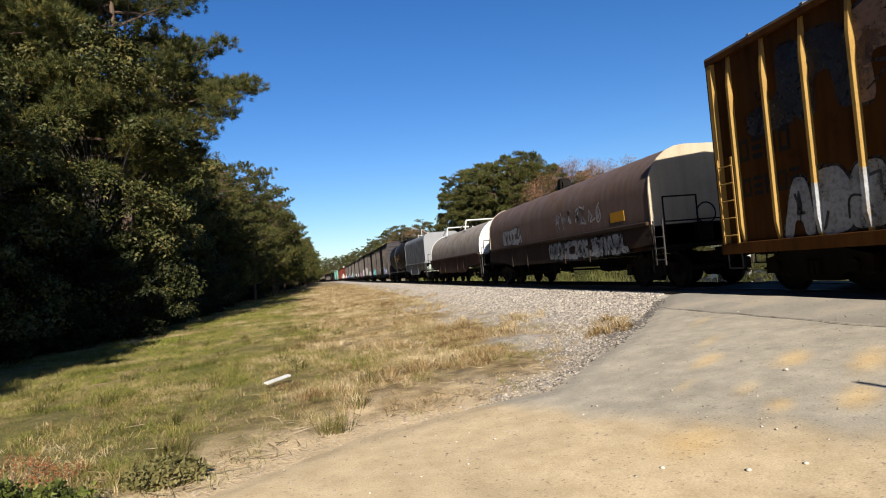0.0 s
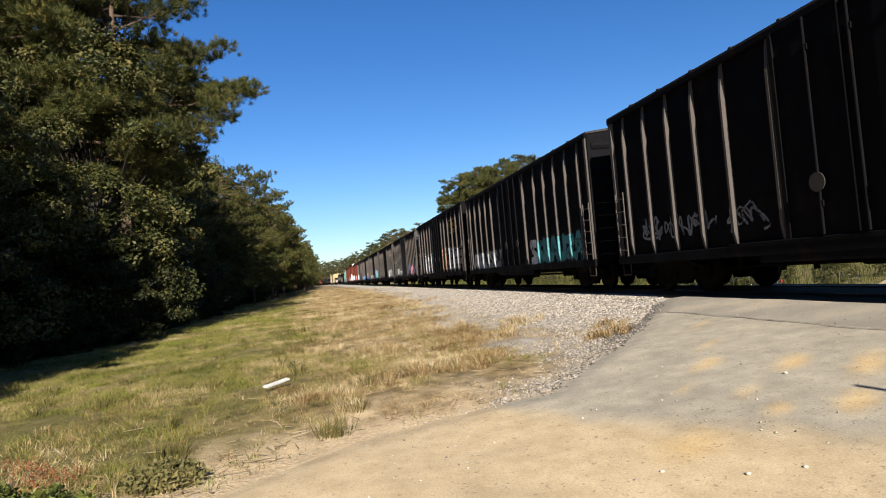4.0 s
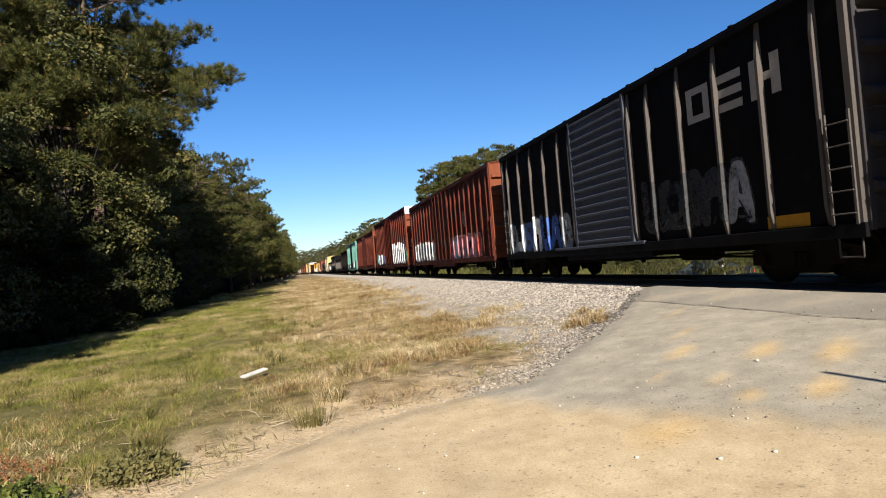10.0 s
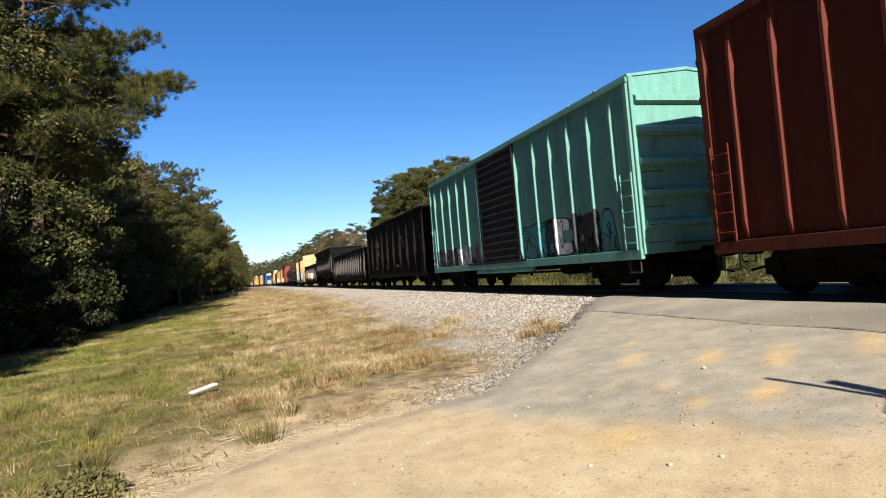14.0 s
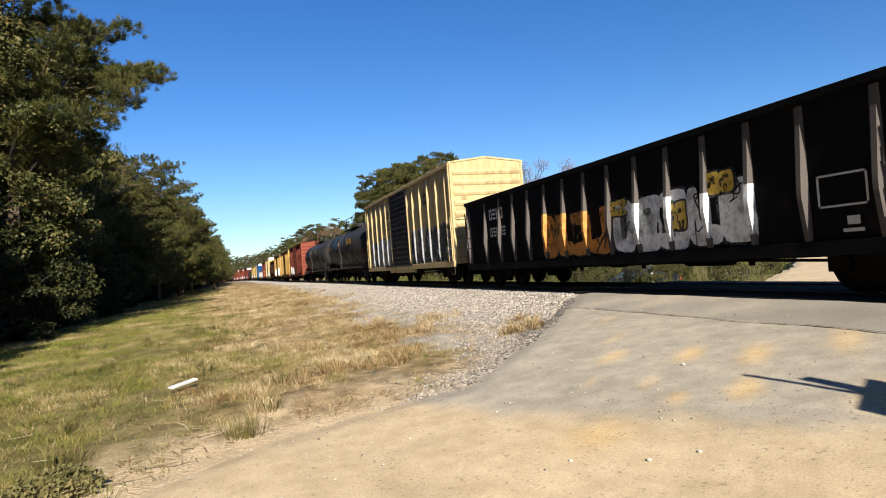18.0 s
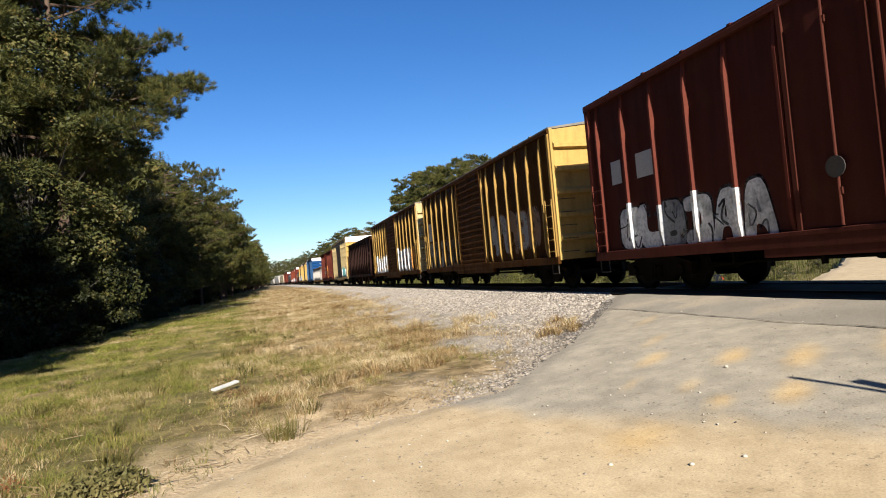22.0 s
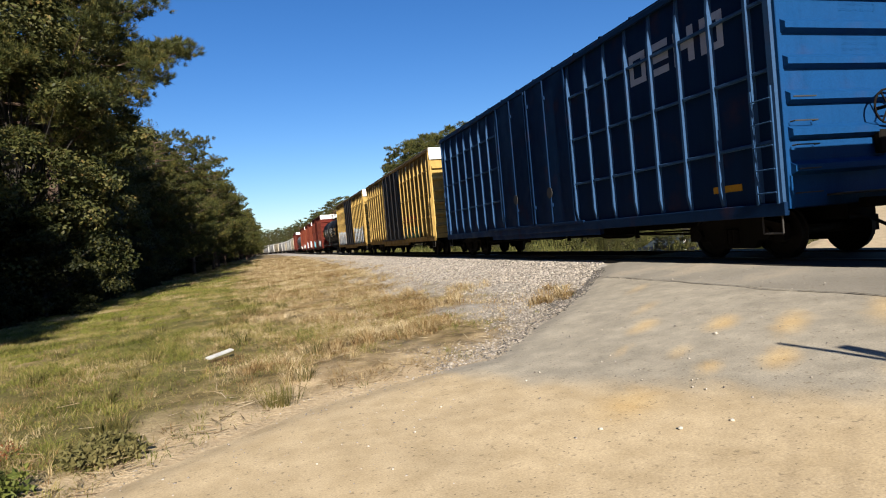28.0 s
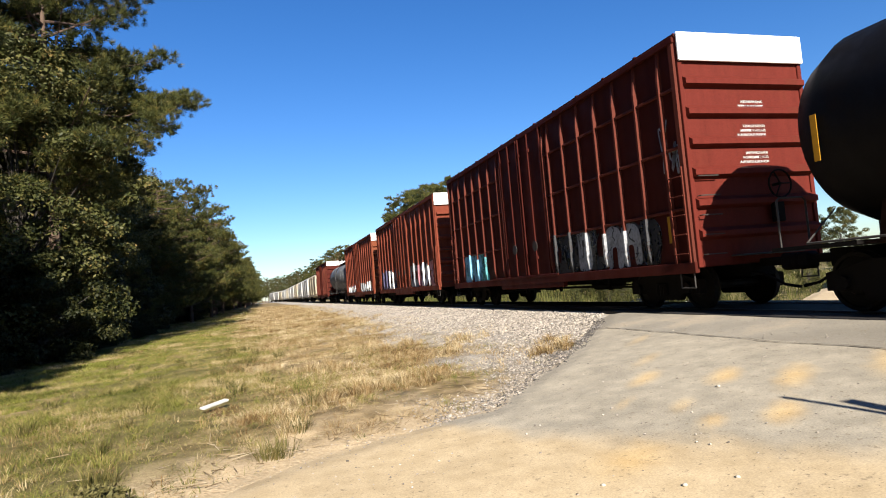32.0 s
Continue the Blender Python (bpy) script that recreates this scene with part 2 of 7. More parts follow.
def sand_at(x, y):
    """Share of bare sand beside the road."""
    x, y = np.asarray(x, float), np.asarray(y, float)
    d = y - line(EDGE_L, x) + 1.1 * wander(x, y, 1.1, 9.0)
    s = 1 - step(0.5, 1.7, d)
    far = 1 - step(-0.2, 1.2, np.maximum(y - line(EDGE_L, x), line(EDGE_R, x) - y))
    return np.clip(np.where(x > 12, far, s * (1 - step(1.5, 3.0, x) * 0.7)), 0, 1)


def green_at(x, y):
    """Share of green growth on the soil, towards the wood."""
    x, y = np.asarray(x, float), np.asarray(y, float)
    return np.clip((1 - step(-2.2, 1.4, x + 0.01 * np.minimum(y, 60))) * (0.75 + 1.3 * wander(x, y, 0.5, 14.0)), 0, 0.95) * (x < 8) + 0.5 * (x > 13)


def tar_at(x, y):
    """Share of worn tarmac showing on the road."""
    w = 0.5 * wander(x, y, 0.9, 21.0) + 0.22 * wander(x, y, 3.1, 22.0)
    return step(-0.25, 0.45, x - (1.81 + (6.79 - y) * 0.632) + 0.9 * w - 0.1) * (1 - step(12.5, 14.5, x))


DRIFTS = ((4.62, 6.87, 0.42, 0.14, 0.8), (5.2, 6.1, 0.42, 0.15, 1.0), (5.5, 5.4, 0.5, 0.16, 1.0), (3.96, 4.86, 0.22, 0.12, 0.9), (4.5, 4.58, 0.36, 0.16, 1.0), (2.86, 4.55, 0.42, 0.26, 1.0), (4.1, 5.5, 0.25, 0.1, 0.6), (3.8, 6.1, 0.3, 0.09, 0.5), (5.3, 7.8, 0.5, 0.12, 0.5), (6.4, 5.0, 0.6, 0.2, 0.8), (4.9, 3.6, 0.5, 0.22, 0.9), (6.2, 9.3, 0.5, 0.12, 0.5), (7.4, 7.0, 0.6, 0.3, 0.3))


def drift_at(x, y):
    """Share of orange sand drifted over the tarmac in separate patches."""
    out = np.zeros(np.shape(x))
    w = 1 + 0.9 * wander(x, y, 1.6, 31.0) + 0.6 * wander(x, y, 5.0, 32.0)
    for cx, cy, ru, rv, k in DRIFTS:
        u, v = (x - cx) * 0.82 + (y - cy) * 0.57, (x - cx) * 0.57 - (y - cy) * 0.82
        out = np.maximum(out, k * np.exp(-((u / ru) ** 2 + (v / rv) ** 2) / np.maximum(0.3, w)))
    return np.clip(out, 0, 1)


def rut_at(x, y):
    """Share of faint tyre ruts pressed into the sand along the road."""
    v, u = x * 0.62 - y * 0.78, x * 0.78 + y * 0.62
    return sum(np.exp(-((v - v0 - 0.05 * np.sin(u * 0.9)) / 0.05) ** 2) for v0 in (-0.46, -0.16, 0.35, 1.0)) * (1 - step(4.4, 5.6, u)) * 0.8


def soil_material():
    m, nodes, links, bsdf = shader("soil_and_thatch")
    co = nodes.new("ShaderNodeTexCoord").outputs["Object"]
    big = noise_node(nodes, links, co, 0.42, 4)
    mid = noise_node(nodes, links, co, 2.8, 5)
    fine = noise_node(nodes, links, co, 30, 4)
    c = ramp(nodes, links, mid, [(0.28, (0.0621, 0.0438, 0.0197)), (0.46, (0.1606, 0.1132, 0.0526)), (0.62, (0.2555, 0.1862, 0.0949)), (0.78, (0.3431, 0.2628, 0.146))])
    green = ramp(nodes, links, fine, [(0.3, (0.0365, 0.0365, 0.0102)), (0.7, (0.146, 0.1278, 0.0401))])
    at = nodes.new("ShaderNodeAttribute")
    at.attribute_name = "green"
    c = mix(nodes, links, at.outputs["Fac"], c, green)
    for name, stops in (("gravel", [(0.25, (0.1489, 0.1314, 0.1094)), (0.5, (0.2716, 0.2453, 0.2058)), (0.75, (0.3942, 0.3592, 0.3066))]), ("sand", [(0.25, (0.3066, 0.2263, 0.1314)), (0.5, (0.3942, 0.2993, 0.1825)), (0.75, (0.4818, 0.3869, 0.2555))])):
        at = nodes.new("ShaderNodeAttribute")
        at.attribute_name = name
        c = mix(nodes, links, at.outputs["Fac"], c, ramp(nodes, links, fine, stops))
    c = mix(nodes, links, 0.3, c, ramp(nodes, links, mid, [(0.3, 0.2), (0.7, 0.8)]), "OVERLAY")
    links.new(c, bsdf.inputs["Base Color"])
    bsdf.inputs["Roughness"].default_value = 0.95
    bsdf.inputs["Specular IOR Level"].default_value = 0.15
    bump(nodes, links, bsdf, fine, 0.8, 0.03)
    return m


def road_material():
    """Worn grey tarmac near the rails that gives way to pale sand, with sand drifted over it."""
    m, nodes, links, bsdf = shader("sandy_tarmac")
    co = nodes.new("ShaderNodeTexCoord").outputs["Object"]
    sep = nodes.new("ShaderNodeSeparateXYZ")
    links.new(co, sep.inputs[0])
    big = noise_node(nodes, links, co, 0.7, 4)
    mid = noise_node(nodes, links, co, 3.2, 5)
    grit = noise_node(nodes, links, co, 60, 3)
    pit = noise_node(nodes, links, co, 16, 3)

    def given(name):
        at = nodes.new("ShaderNodeAttribute")
        at.attribute_name = name
        return at.outputs["Fac"]

    tar = ramp(nodes, links, mid, [(0.3, (0.235, 0.208, 0.158)), (0.5, (0.285, 0.25, 0.19)), (0.7, (0.34, 0.298, 0.225))])
    sand = ramp(nodes, links, mid, [(0.3, (0.345, 0.262, 0.152)), (0.7, (0.45, 0.35, 0.215))])
    orange = ramp(nodes, links, mid, [(0.3, (0.4234, 0.2847, 0.1241)), (0.7, (0.511, 0.3723, 0.1898))])
    c = mix(nodes, links, given("tar"), sand, tar)
    c = mix(nodes, links, ramp(nodes, links, given("drift"), [(0.08, 0.0), (0.9, 0.8)]), c, orange)
    c = mix(nodes, links, ramp(nodes, links, given("rut"), [(0.2, 0.0), (0.9, 0.35)]), c, (0.22, 0.165, 0.10))
    # the smoother apron of newer tarmac along the rails
    apron = nodes.new("ShaderNodeMath")
    apron.operation = "MULTIPLY_ADD"
    links.new(big, apron.inputs[0])
    apron.inputs[1].default_value = 0.3
    links.new(sep.outputs[0], apron.inputs[2])
    edge = nodes.new("ShaderNodeMapRange")
    edge.inputs[1].default_value, edge.inputs[2].default_value = 6.9, 6.97
    links.new(apron.outputs[0], edge.inputs[0])
    slab = ramp(nodes, links, big, [(0.3, (0.1971, 0.1752, 0.1387)), (0.55, (0.2336, 0.208, 0.1643)), (0.72, (0.3066, 0.2555, 0.1862))])
    c = mix(nodes, links, edge.outputs[0], c, slab)
    beyond = nodes.new("ShaderNodeMapRange")
    beyond.inputs[1].default_value, beyond.inputs[2].default_value = 12.5, 14.5
    links.new(sep.outputs[0], beyond.inputs[0])
    c = mix(nodes, links, beyond.outputs[0], c, sand)
    c = mix(nodes, links, 0.22, c, ramp(nodes, links, grit, [(0.3, 0.12), (0.7, 0.88)]), "OVERLAY")
    c = mix(nodes, links, 0.22, c, ramp(nodes, links, big, [(0.3, 0.35), (0.7, 0.68)]), "OVERLAY")
    # dark crumbs gathered in bands
    c = mix(nodes, links, ramp(nodes, links, pit, [(0.62, 0.0), (0.70, 0.55)]), c, (0.146, 0.1132, 0.073))
    speck = noise_node(nodes, links, co, 27, 2)
    c = mix(nodes, links, ramp(nodes, links, speck, [(0.67, 0.0), (0.72, 0.7)]), c, (0.1095, 0.0876, 0.0621))
    links.new(c, bsdf.inputs["Base Color"])
    bsdf.inputs["Roughness"].default_value = 0.93
    bsdf.inputs["Specular IOR Level"].default_value = 0.2
    bump(nodes, links, bsdf, grit, 0.22, 0.01)
    return m


def stone_material(name, lo, hi):
    m, nodes, links, bsdf = shader(name)
    geo = nodes.new("ShaderNodeNewGeometry")
    co = nodes.new("ShaderNodeTexCoord").outputs["Object"]
    f = noise_node(nodes, links, co, 26, 4)
    c = ramp(nodes, links, geo.outputs["Random Per Island"], [(0.0, lo), (0.85, hi), (1.0, tuple(v * 1.2 for v in hi))])
    c = mix(nodes, links, 0.4, c, ramp(nodes, links, f, [(0.3, 0.15), (0.7, 0.9)]), "OVERLAY")
    links.new(c, bsdf.inputs["Base Color"])
    bsdf.inputs["Roughness"].default_value = 0.9
    bump(nodes, links, bsdf, f, 0.8, 0.03)
    return m


def build_ground():
    xs = axis_steps([(-2500, -200, 6), (-200, -30, 12), (-30, -4, 40), (-4, 14, 120), (14, 40, 40), (40, 300, 14), (300, 2500, 6)])
    ys = axis_steps([(-800, -40, 6), (-40, 2, 20), (2, 30, 150), (30, 90, 60), (90, 400, 60), (400, 4000, 14)])

    def z(x, y):
        rough = np.array([noise.noise((a * 0.9, b * 0.9, 0.3)) for a, b in zip(x.ravel(), y.ravel())]).reshape(x.shape)
        inside = np.maximum(y - line(EDGE_L, x), line(EDGE_R, x) - y)
        swale = np.where((x < 8) & (y < 120) & (y > 0), rough * 0.06 * step(0.2, 1.0, inside), 0)
        return ground_z(x, y) + swale

    ground = grid_mesh("ground", xs, ys, z, soil_material())
    gx, gy = np.meshgrid(xs, ys)
    for name, f in (("gravel", gravel_at), ("sand", sand_at), ("green", green_at)):
        ground.data.attributes.new(name, "FLOAT", "POINT").data.foreach_set("value", f(gx, gy).ravel().astype(np.float32))
    tagged(ground, "uneven ground of dry and green grass beside the railway", "ground", kind="structure")


def build_road():
    xs = axis_steps([(-40, -6, 20), (-6, 13, 240), (13, 58, 60)])
    rows = []
    nv = 110
    rng = np.random.RandomState(4)
    jit = np.interp(xs, np.arange(-45, 65, 0.45), rng.uniform(-0.16, 0.16, 245)[: len(np.arange(-45, 65, 0.45))])
    for i, x in enumerate(xs):
        lo, hi = float(line(EDGE_R, x)), float(line(EDGE_L, x)) + jit[i]
        v = np.linspace(0, 1, nv) ** 0.7
        y = lo + (hi - lo) * v
        bumpy = np.array([noise.noise((x * 1.3, b * 1.3, 2.0)) for b in y]) * 0.012
        lip = 0.055 * step(0.94, 1.0, v)
        rows.append(np.stack([np.full(nv, x), y, line(ROAD_Z, x) + bumpy - lip], -1))
    verts = np.array(rows).reshape(-1, 3)
    idx = np.arange(len(xs) * nv).reshape(len(xs), nv)
    faces = np.stack([idx[:-1, :-1], idx[1:, :-1], idx[1:, 1:], idx[:-1, 1:]], -1).reshape(-1, 4)
    # the rails' gap across the crossing stays open
    cx = verts[faces].mean(1)[:, 0]
    faces = faces[~((cx > 8.22) & (cx < 10.95))]
    ob = soup("road", verts, faces, road_material())
    ob.data.polygons.foreach_set("use_smooth", [True] * len(ob.data.polygons))
    for name, f in (("tar", tar_at), ("drift", drift_at), ("rut", rut_at)):
        ob.data.attributes.new(name, "FLOAT", "POINT").data.foreach_set("value", f(verts[:, 0], verts[:, 1]).astype(np.float32))
    tagged(ob, "sandy dirt road turning to worn grey tarmac at the crossing", "road", kind="structure")


def build_bed():
    """Ballast shoulder, sleepers and rails."""
    lo, hi = (0.1369, 0.1186, 0.1004), (0.292, 0.26, 0.219)
    mat = stone_material("ballast_stone", lo, hi)
    s_list = axis_steps([(-150, 0, 40), (0, 60, 120), (60, 420, 120)])
    offs = [-4.35, -3.6, -2.9, -2.1, -1.6, -1.0, 0, 1.0, 1.6, 2.1, 2.9, 4.0]
    rng = np.random.RandomState(7)
    verts, n = [], len(offs)
    for s in s_list:
        x, y, a = track_at(s)
        for o in offs:
            px, py = x + o * math.cos(a), y + o * math.sin(a)
            h = float(np.interp(o, [-4.35, -3.9, -2.05, 2.05, 4.0], [0.20, 0.27, 0.60, 0.60, 0.2]))
            h = max(h, float(ground_z(px, py)) + (0.012 if abs(o) < 3.9 else -0.03))
            inside = max(py - float(line(EDGE_L, px)), float(line(EDGE_R, px)) - py)
            if inside < 0.1 and abs(o) > 1.0:
                h = float(line(ROAD_Z, px)) - 0.06
            verts.append((px, py, h))
    idx = np.arange(len(s_list) * n).reshape(len(s_list), n)
    faces = np.stack([idx[:-1, :-1], idx[:-1, 1:], idx[1:, 1:], idx[1:, :-1]], -1).reshape(-1, 4)
    tagged(soup("ballast_bed", verts, faces, mat), "pale grey crushed stone ballast under the track", "ballast", kind="structure")


def build_stones():
    mat = stone_material("loose_stone", (0.1095, 0.09125, 0.07487), (0.3285, 0.2874, 0.2372))
    rng = np.random.RandomState(11)
    pts = []
    n = 0
    while n < 26000:
        y = 11 + 75 * rng.rand() ** 1.9
        x = rng.uniform(4.6, 8.3)
        g = 0.62 if x > 7.5 else 0.27 + (x - 5.5) * 0.165
        if x < 5.6 and rng.rand() > (x - 4.4) / 1.2 * 0.7:
            continue
        if y - float(line(EDGE_L, x)) < 0.15:
            continue
        pts.append((x, y, max(g, float(ground_z(x, y))) + 0.0, rng.uniform(0.022, 0.05)))
        n += 1
    # gravel spilt in the dry grass and along the road's edge
    x, y = rng.uniform(1.0, 5.6, 60000), 7.2 + 34 * rng.rand(60000) ** 1.7
    keep = (rng.rand(60000) < gravel_at(x, y) * 0.62) & (y > line(EDGE_L, x) - 0.15)
    z = ground_z(x, y)
    pts += [(a, b, c + 0.008, r) for a, b, c, r in zip(x[keep], y[keep], z[keep], rng.uniform(0.007, 0.024, 60000)[keep] * (1 + (rng.rand(60000)[keep] > 0.985)))]
    # grit and clods on the road
    x, y = rng.uniform(-2.5, 8, 9000), rng.uniform(3.6, 13, 9000)
    d = line(EDGE_L, x) - y
    keep = (d > 0) & (rng.rand(9000) < np.clip(0.22 + 0.8 * np.exp(-d / 0.5) + 1.2 * wander(x, y, 0.6, 3.0), 0.03, 1))
    pts += [(a, b, c + 0.004, r) for a, b, c, r in zip(x[keep], y[keep], line(ROAD_Z, x)[keep], 0.004 + 0.011 * rng.rand(9000)[keep] ** 2.5)]
    base = np.array([(1, 0, -0.3), (-0.5, 0.87, -0.3), (-0.5, -0.87, -0.3), (0.6, 0.5, 0.6), (-0.75, 0.1, 0.55), (0.25, -0.75, 0.6)])
    tri = [(0, 1, 3), (1, 4, 3), (1, 2, 4), (2, 5, 4), (2, 0, 5), (0, 3, 5), (3, 4, 5)]
    verts, faces = [], []
    for x, y, z, r in pts:
        a = rng.uniform(0, 6.28)
        c, s = math.cos(a), math.sin(a)
        k = base * (1 + rng.uniform(-0.3, 0.3, (6, 3))) * (r, r * rng.uniform(0.7, 1.2), r * rng.uniform(0.6, 1.0))
        o = len(verts)
        verts += [(x + c * p[0] - s * p[1], y + s * p[0] + c * p[1], z + p[2]) for p in k]
        faces += [(i + o, j + o, m + o) for i, j, m in tri]
    crumbs = []
    while len(crumbs) < 1500:
        x = rng.uniform(2.6, 7.6)
        d = rng.normal(0.05, 0.22)
        if rng.rand() > 0.25 + 0.75 * float(step(4.2, 5.6, x)):
            continue
        crumbs.append((x, float(line(EDGE_L, x)) + d, rng.uniform(0.008, 0.035)))
    cv, cf = [], []
    for x, y, r in crumbs:
        a = rng.uniform(0, 6.28)
        c, s = math.cos(a), math.sin(a)
        k = base * (1 + rng.uniform(-0.3, 0.3, (6, 3))) * (r, r * 0.9, r * 0.6)
        o = len(cv)
        z = max(float(ground_z(x, y)), float(line(ROAD_Z, x)) - 0.055)
        cv += [(x + c * p[0] - s * p[1], y + s * p[0] + c * p[1], z + 0.006 + p[2]) for p in k]
        cf += [(i + o, j + o, m + o) for i, j, m in tri]
    tagged(soup("tarmac_crumbs", cv, cf, stone_material("broken_tarmac", (0.0365, 0.0328, 0.0292), (0.1095, 0.0949, 0.0803))), "dark crumbs of broken tarmac along the road's edge", "rubble", kind="stuff")
    tagged(soup("ballast_stones", verts, faces, mat), "loose pale grey ballast stones along the track", "gravel", kind="stuff")


def build_track():
    track = thing("railway_track", "steel rails on dark wooden sleepers in grey ballast", "railway track")
    steel = plain("rail_steel", (0.1168, 0.0876, 0.073), 0.55, 0.6, 12, 0.3)
    bright = plain("worn_rail_head", (0.0949, 0.0839, 0.073), 0.6, 0.4, 12, 0.1)
    wood = plain("sleeper_wood", (0.0438, 0.035, 0.0292), 0.9, 0.0, 9, 0.4)
    for side in (-0.7525, 0.7525):
        for name, prof, m in (("rail", [(-0.07, -0.17), (0.07, -0.17), (0.07, -0.155), (0.012, -0.135), (0.012, -0.04), (0.036, -0.03), (0.036, -0.003), (-0.036, -0.003), (-0.036, -0.03), (-0.012, -0.04), (-0.012, -0.135), (-0.07, -0.155)], steel), ("rail_head", [(-0.03, -0.003), (0.03, -0.003), (0.027, 0.0), (-0.027, 0.0)], bright)):
            bm = bmesh.new()
            last = None
            for s in [-160, -60, 0, 60, 120, 180, 235] + list(range(250, 430, 15)):
                x, y, a = track_at(s)
                ring = [bm.verts.new((x + (side + px) * math.cos(a), y + (side + px) * math.sin(a), RAIL_Z + pz)) for px, pz in prof]
                if last:
                    for i in range(len(prof)):
                        bm.faces.new((last[i], last[(i + 1) % len(prof)], ring[(i + 1) % len(prof)], ring[i]))
                last = ring
            bmesh.ops.recalc_face_normals(bm, faces=bm.faces[:])
            part(name, bm, m, track)
    rng = np.random.RandomState(3)
    far = bmesh.new()
    for i in range(-60, 700):
        s = i * 0.53
        if 3.0 < s < 13.2:
            continue
        x, y, a = track_at(s)
        if 13 <= s < 70:
            piece("sleeper", i % 3, lambda bm: box(bm, -1.3, 1.3, -0.115, 0.115, -0.09, 0.09, 0.012), wood, track, (x + rng.uniform(-0.04, 0.04), y, RAIL_Z - 0.26 + 0.01 * (i % 3)))
        else:
            box(far, x - 1.3, x + 1.3, y - 0.115, y + 0.115, RAIL_Z - 0.35, RAIL_Z - 0.17)
    tagged(part("sleepers", far, wood, track), kind="stuff")
    # the crack where the apron meets the older road
    bm = bmesh.new()
    last, y = None, 1.4
    while y < 12.3:
        x = 6.78 + 0.10 * noise.noise((y * 0.8, 3.0, 0.0)) + 0.035 * noise.noise((y * 4.0, 1.0, 0.0))
        w = 0.008 + 0.014 * abs(noise.noise((y * 1.5, 7.0, 0.0)))
        z = float(line(ROAD_Z, x)) + 0.014
        pair = (bm.verts.new((x - w, y, z)), bm.verts.new((x + w, y, z)))
        if last:
            bm.faces.new((last[0], last[1], pair[1], pair[0]))
        last = pair
        y += 0.12
    crack = part("road_crack", bm, plain("crack_dirt", (0.0511, 0.0438, 0.0365), 0.95))
    tagged(crack, "dark crack across the tarmac along the apron", "crack", kind="structure")
    # timber and tarmac panel between the rails at the crossing
    # near-black base colour stands in for the passing train's shadow
    tar = plain("shaded_crossing_tarmac", (0.0256, 0.0234, 0.0219), 0.9, 0.0, 30, 0.3)
    bm = bmesh.new()
    prism(bm, [(8.92, 0.5), (10.22, 0.5), (10.22, 0.70), (8.92, 0.70)], 2.4, 13.4)
    part("crossing_panel", bm, tar, track, "tarmac panel between the rails, darkened for the train's shade")
    for x0, x1 in ((8.05, 8.74), (10.42, 11.1)):
        bm = bmesh.new()
        prism(bm, [(x0, 0.45), (x1, 0.45), (x1, 0.695), (x0, 0.688)], 1.6 if x0 < 9 else 3.8, 13.5)
        part("crossing_edge", bm, tar, track, "tarmac strip beside the rail, darkened for the train's shade")


# ---- the train: each car's origin is on the rail head under its middle, its front looks to -y ----
def car_mats():
    global BLACK, GEAR, WHEEL, GALV, GRIP, WHITE, CHALK, YELLOW_MARK
    BLACK = paint("underframe_black", (0.008, 0.0073, 0.0069), 0.5, 0.8, 0.5)
    GEAR = paint("running_gear", (0.0102, 0.0088, 0.0077), 0.6, 0.85, 0.5, (0.0256, 0.0146, 0.0088))
    WHEEL = plain("wheel_steel", (0.0161, 0.0139, 0.0124), 0.7, 0.3, 14, 0.3)
    GALV = paint("roof_sheet", (0.2482, 0.2409, 0.2263), 0.6, 0.6, 0.6)
    GRIP = plain("grab_iron", (0.0438, 0.0401, 0.0365), 0.6, 0.0, 20, 0.3)
    WHITE = plain("white_panel", (0.80, 0.80, 0.78), 0.6, 0.0, 6, 0.06)
    CHALK = plain("white_stencil", (0.4526, 0.4453, 0.4161), 0.7, 0.0, 18, 0.2)
    YELLOW_MARK = plain("yellow_reflector", (0.365, 0.1825, 0.0146), 0.6, 0.0, 15, 0.3)


def make_wheelset(bm):
    rod(bm, (-0.9, 0, 0), (0.9, 0, 0), 0.085, 10)
    for s in (-1, 1):
        prof = [(0.0, 0.12), (0.0, 0.20), (0.03, 0.22), (0.035, 0.39), (0.0, 0.40), (0.0, 0.455), (0.085, 0.46), (0.10, 0.485), (0.128, 0.485), (0.135, 0.40), (0.09, 0.38), (0.09, 0.2), (0.12, 0.18), (0.12, 0.12)]
        lathe(bm, [(-s * d + s * 0.83, r) for d, r in prof], 24, "x")


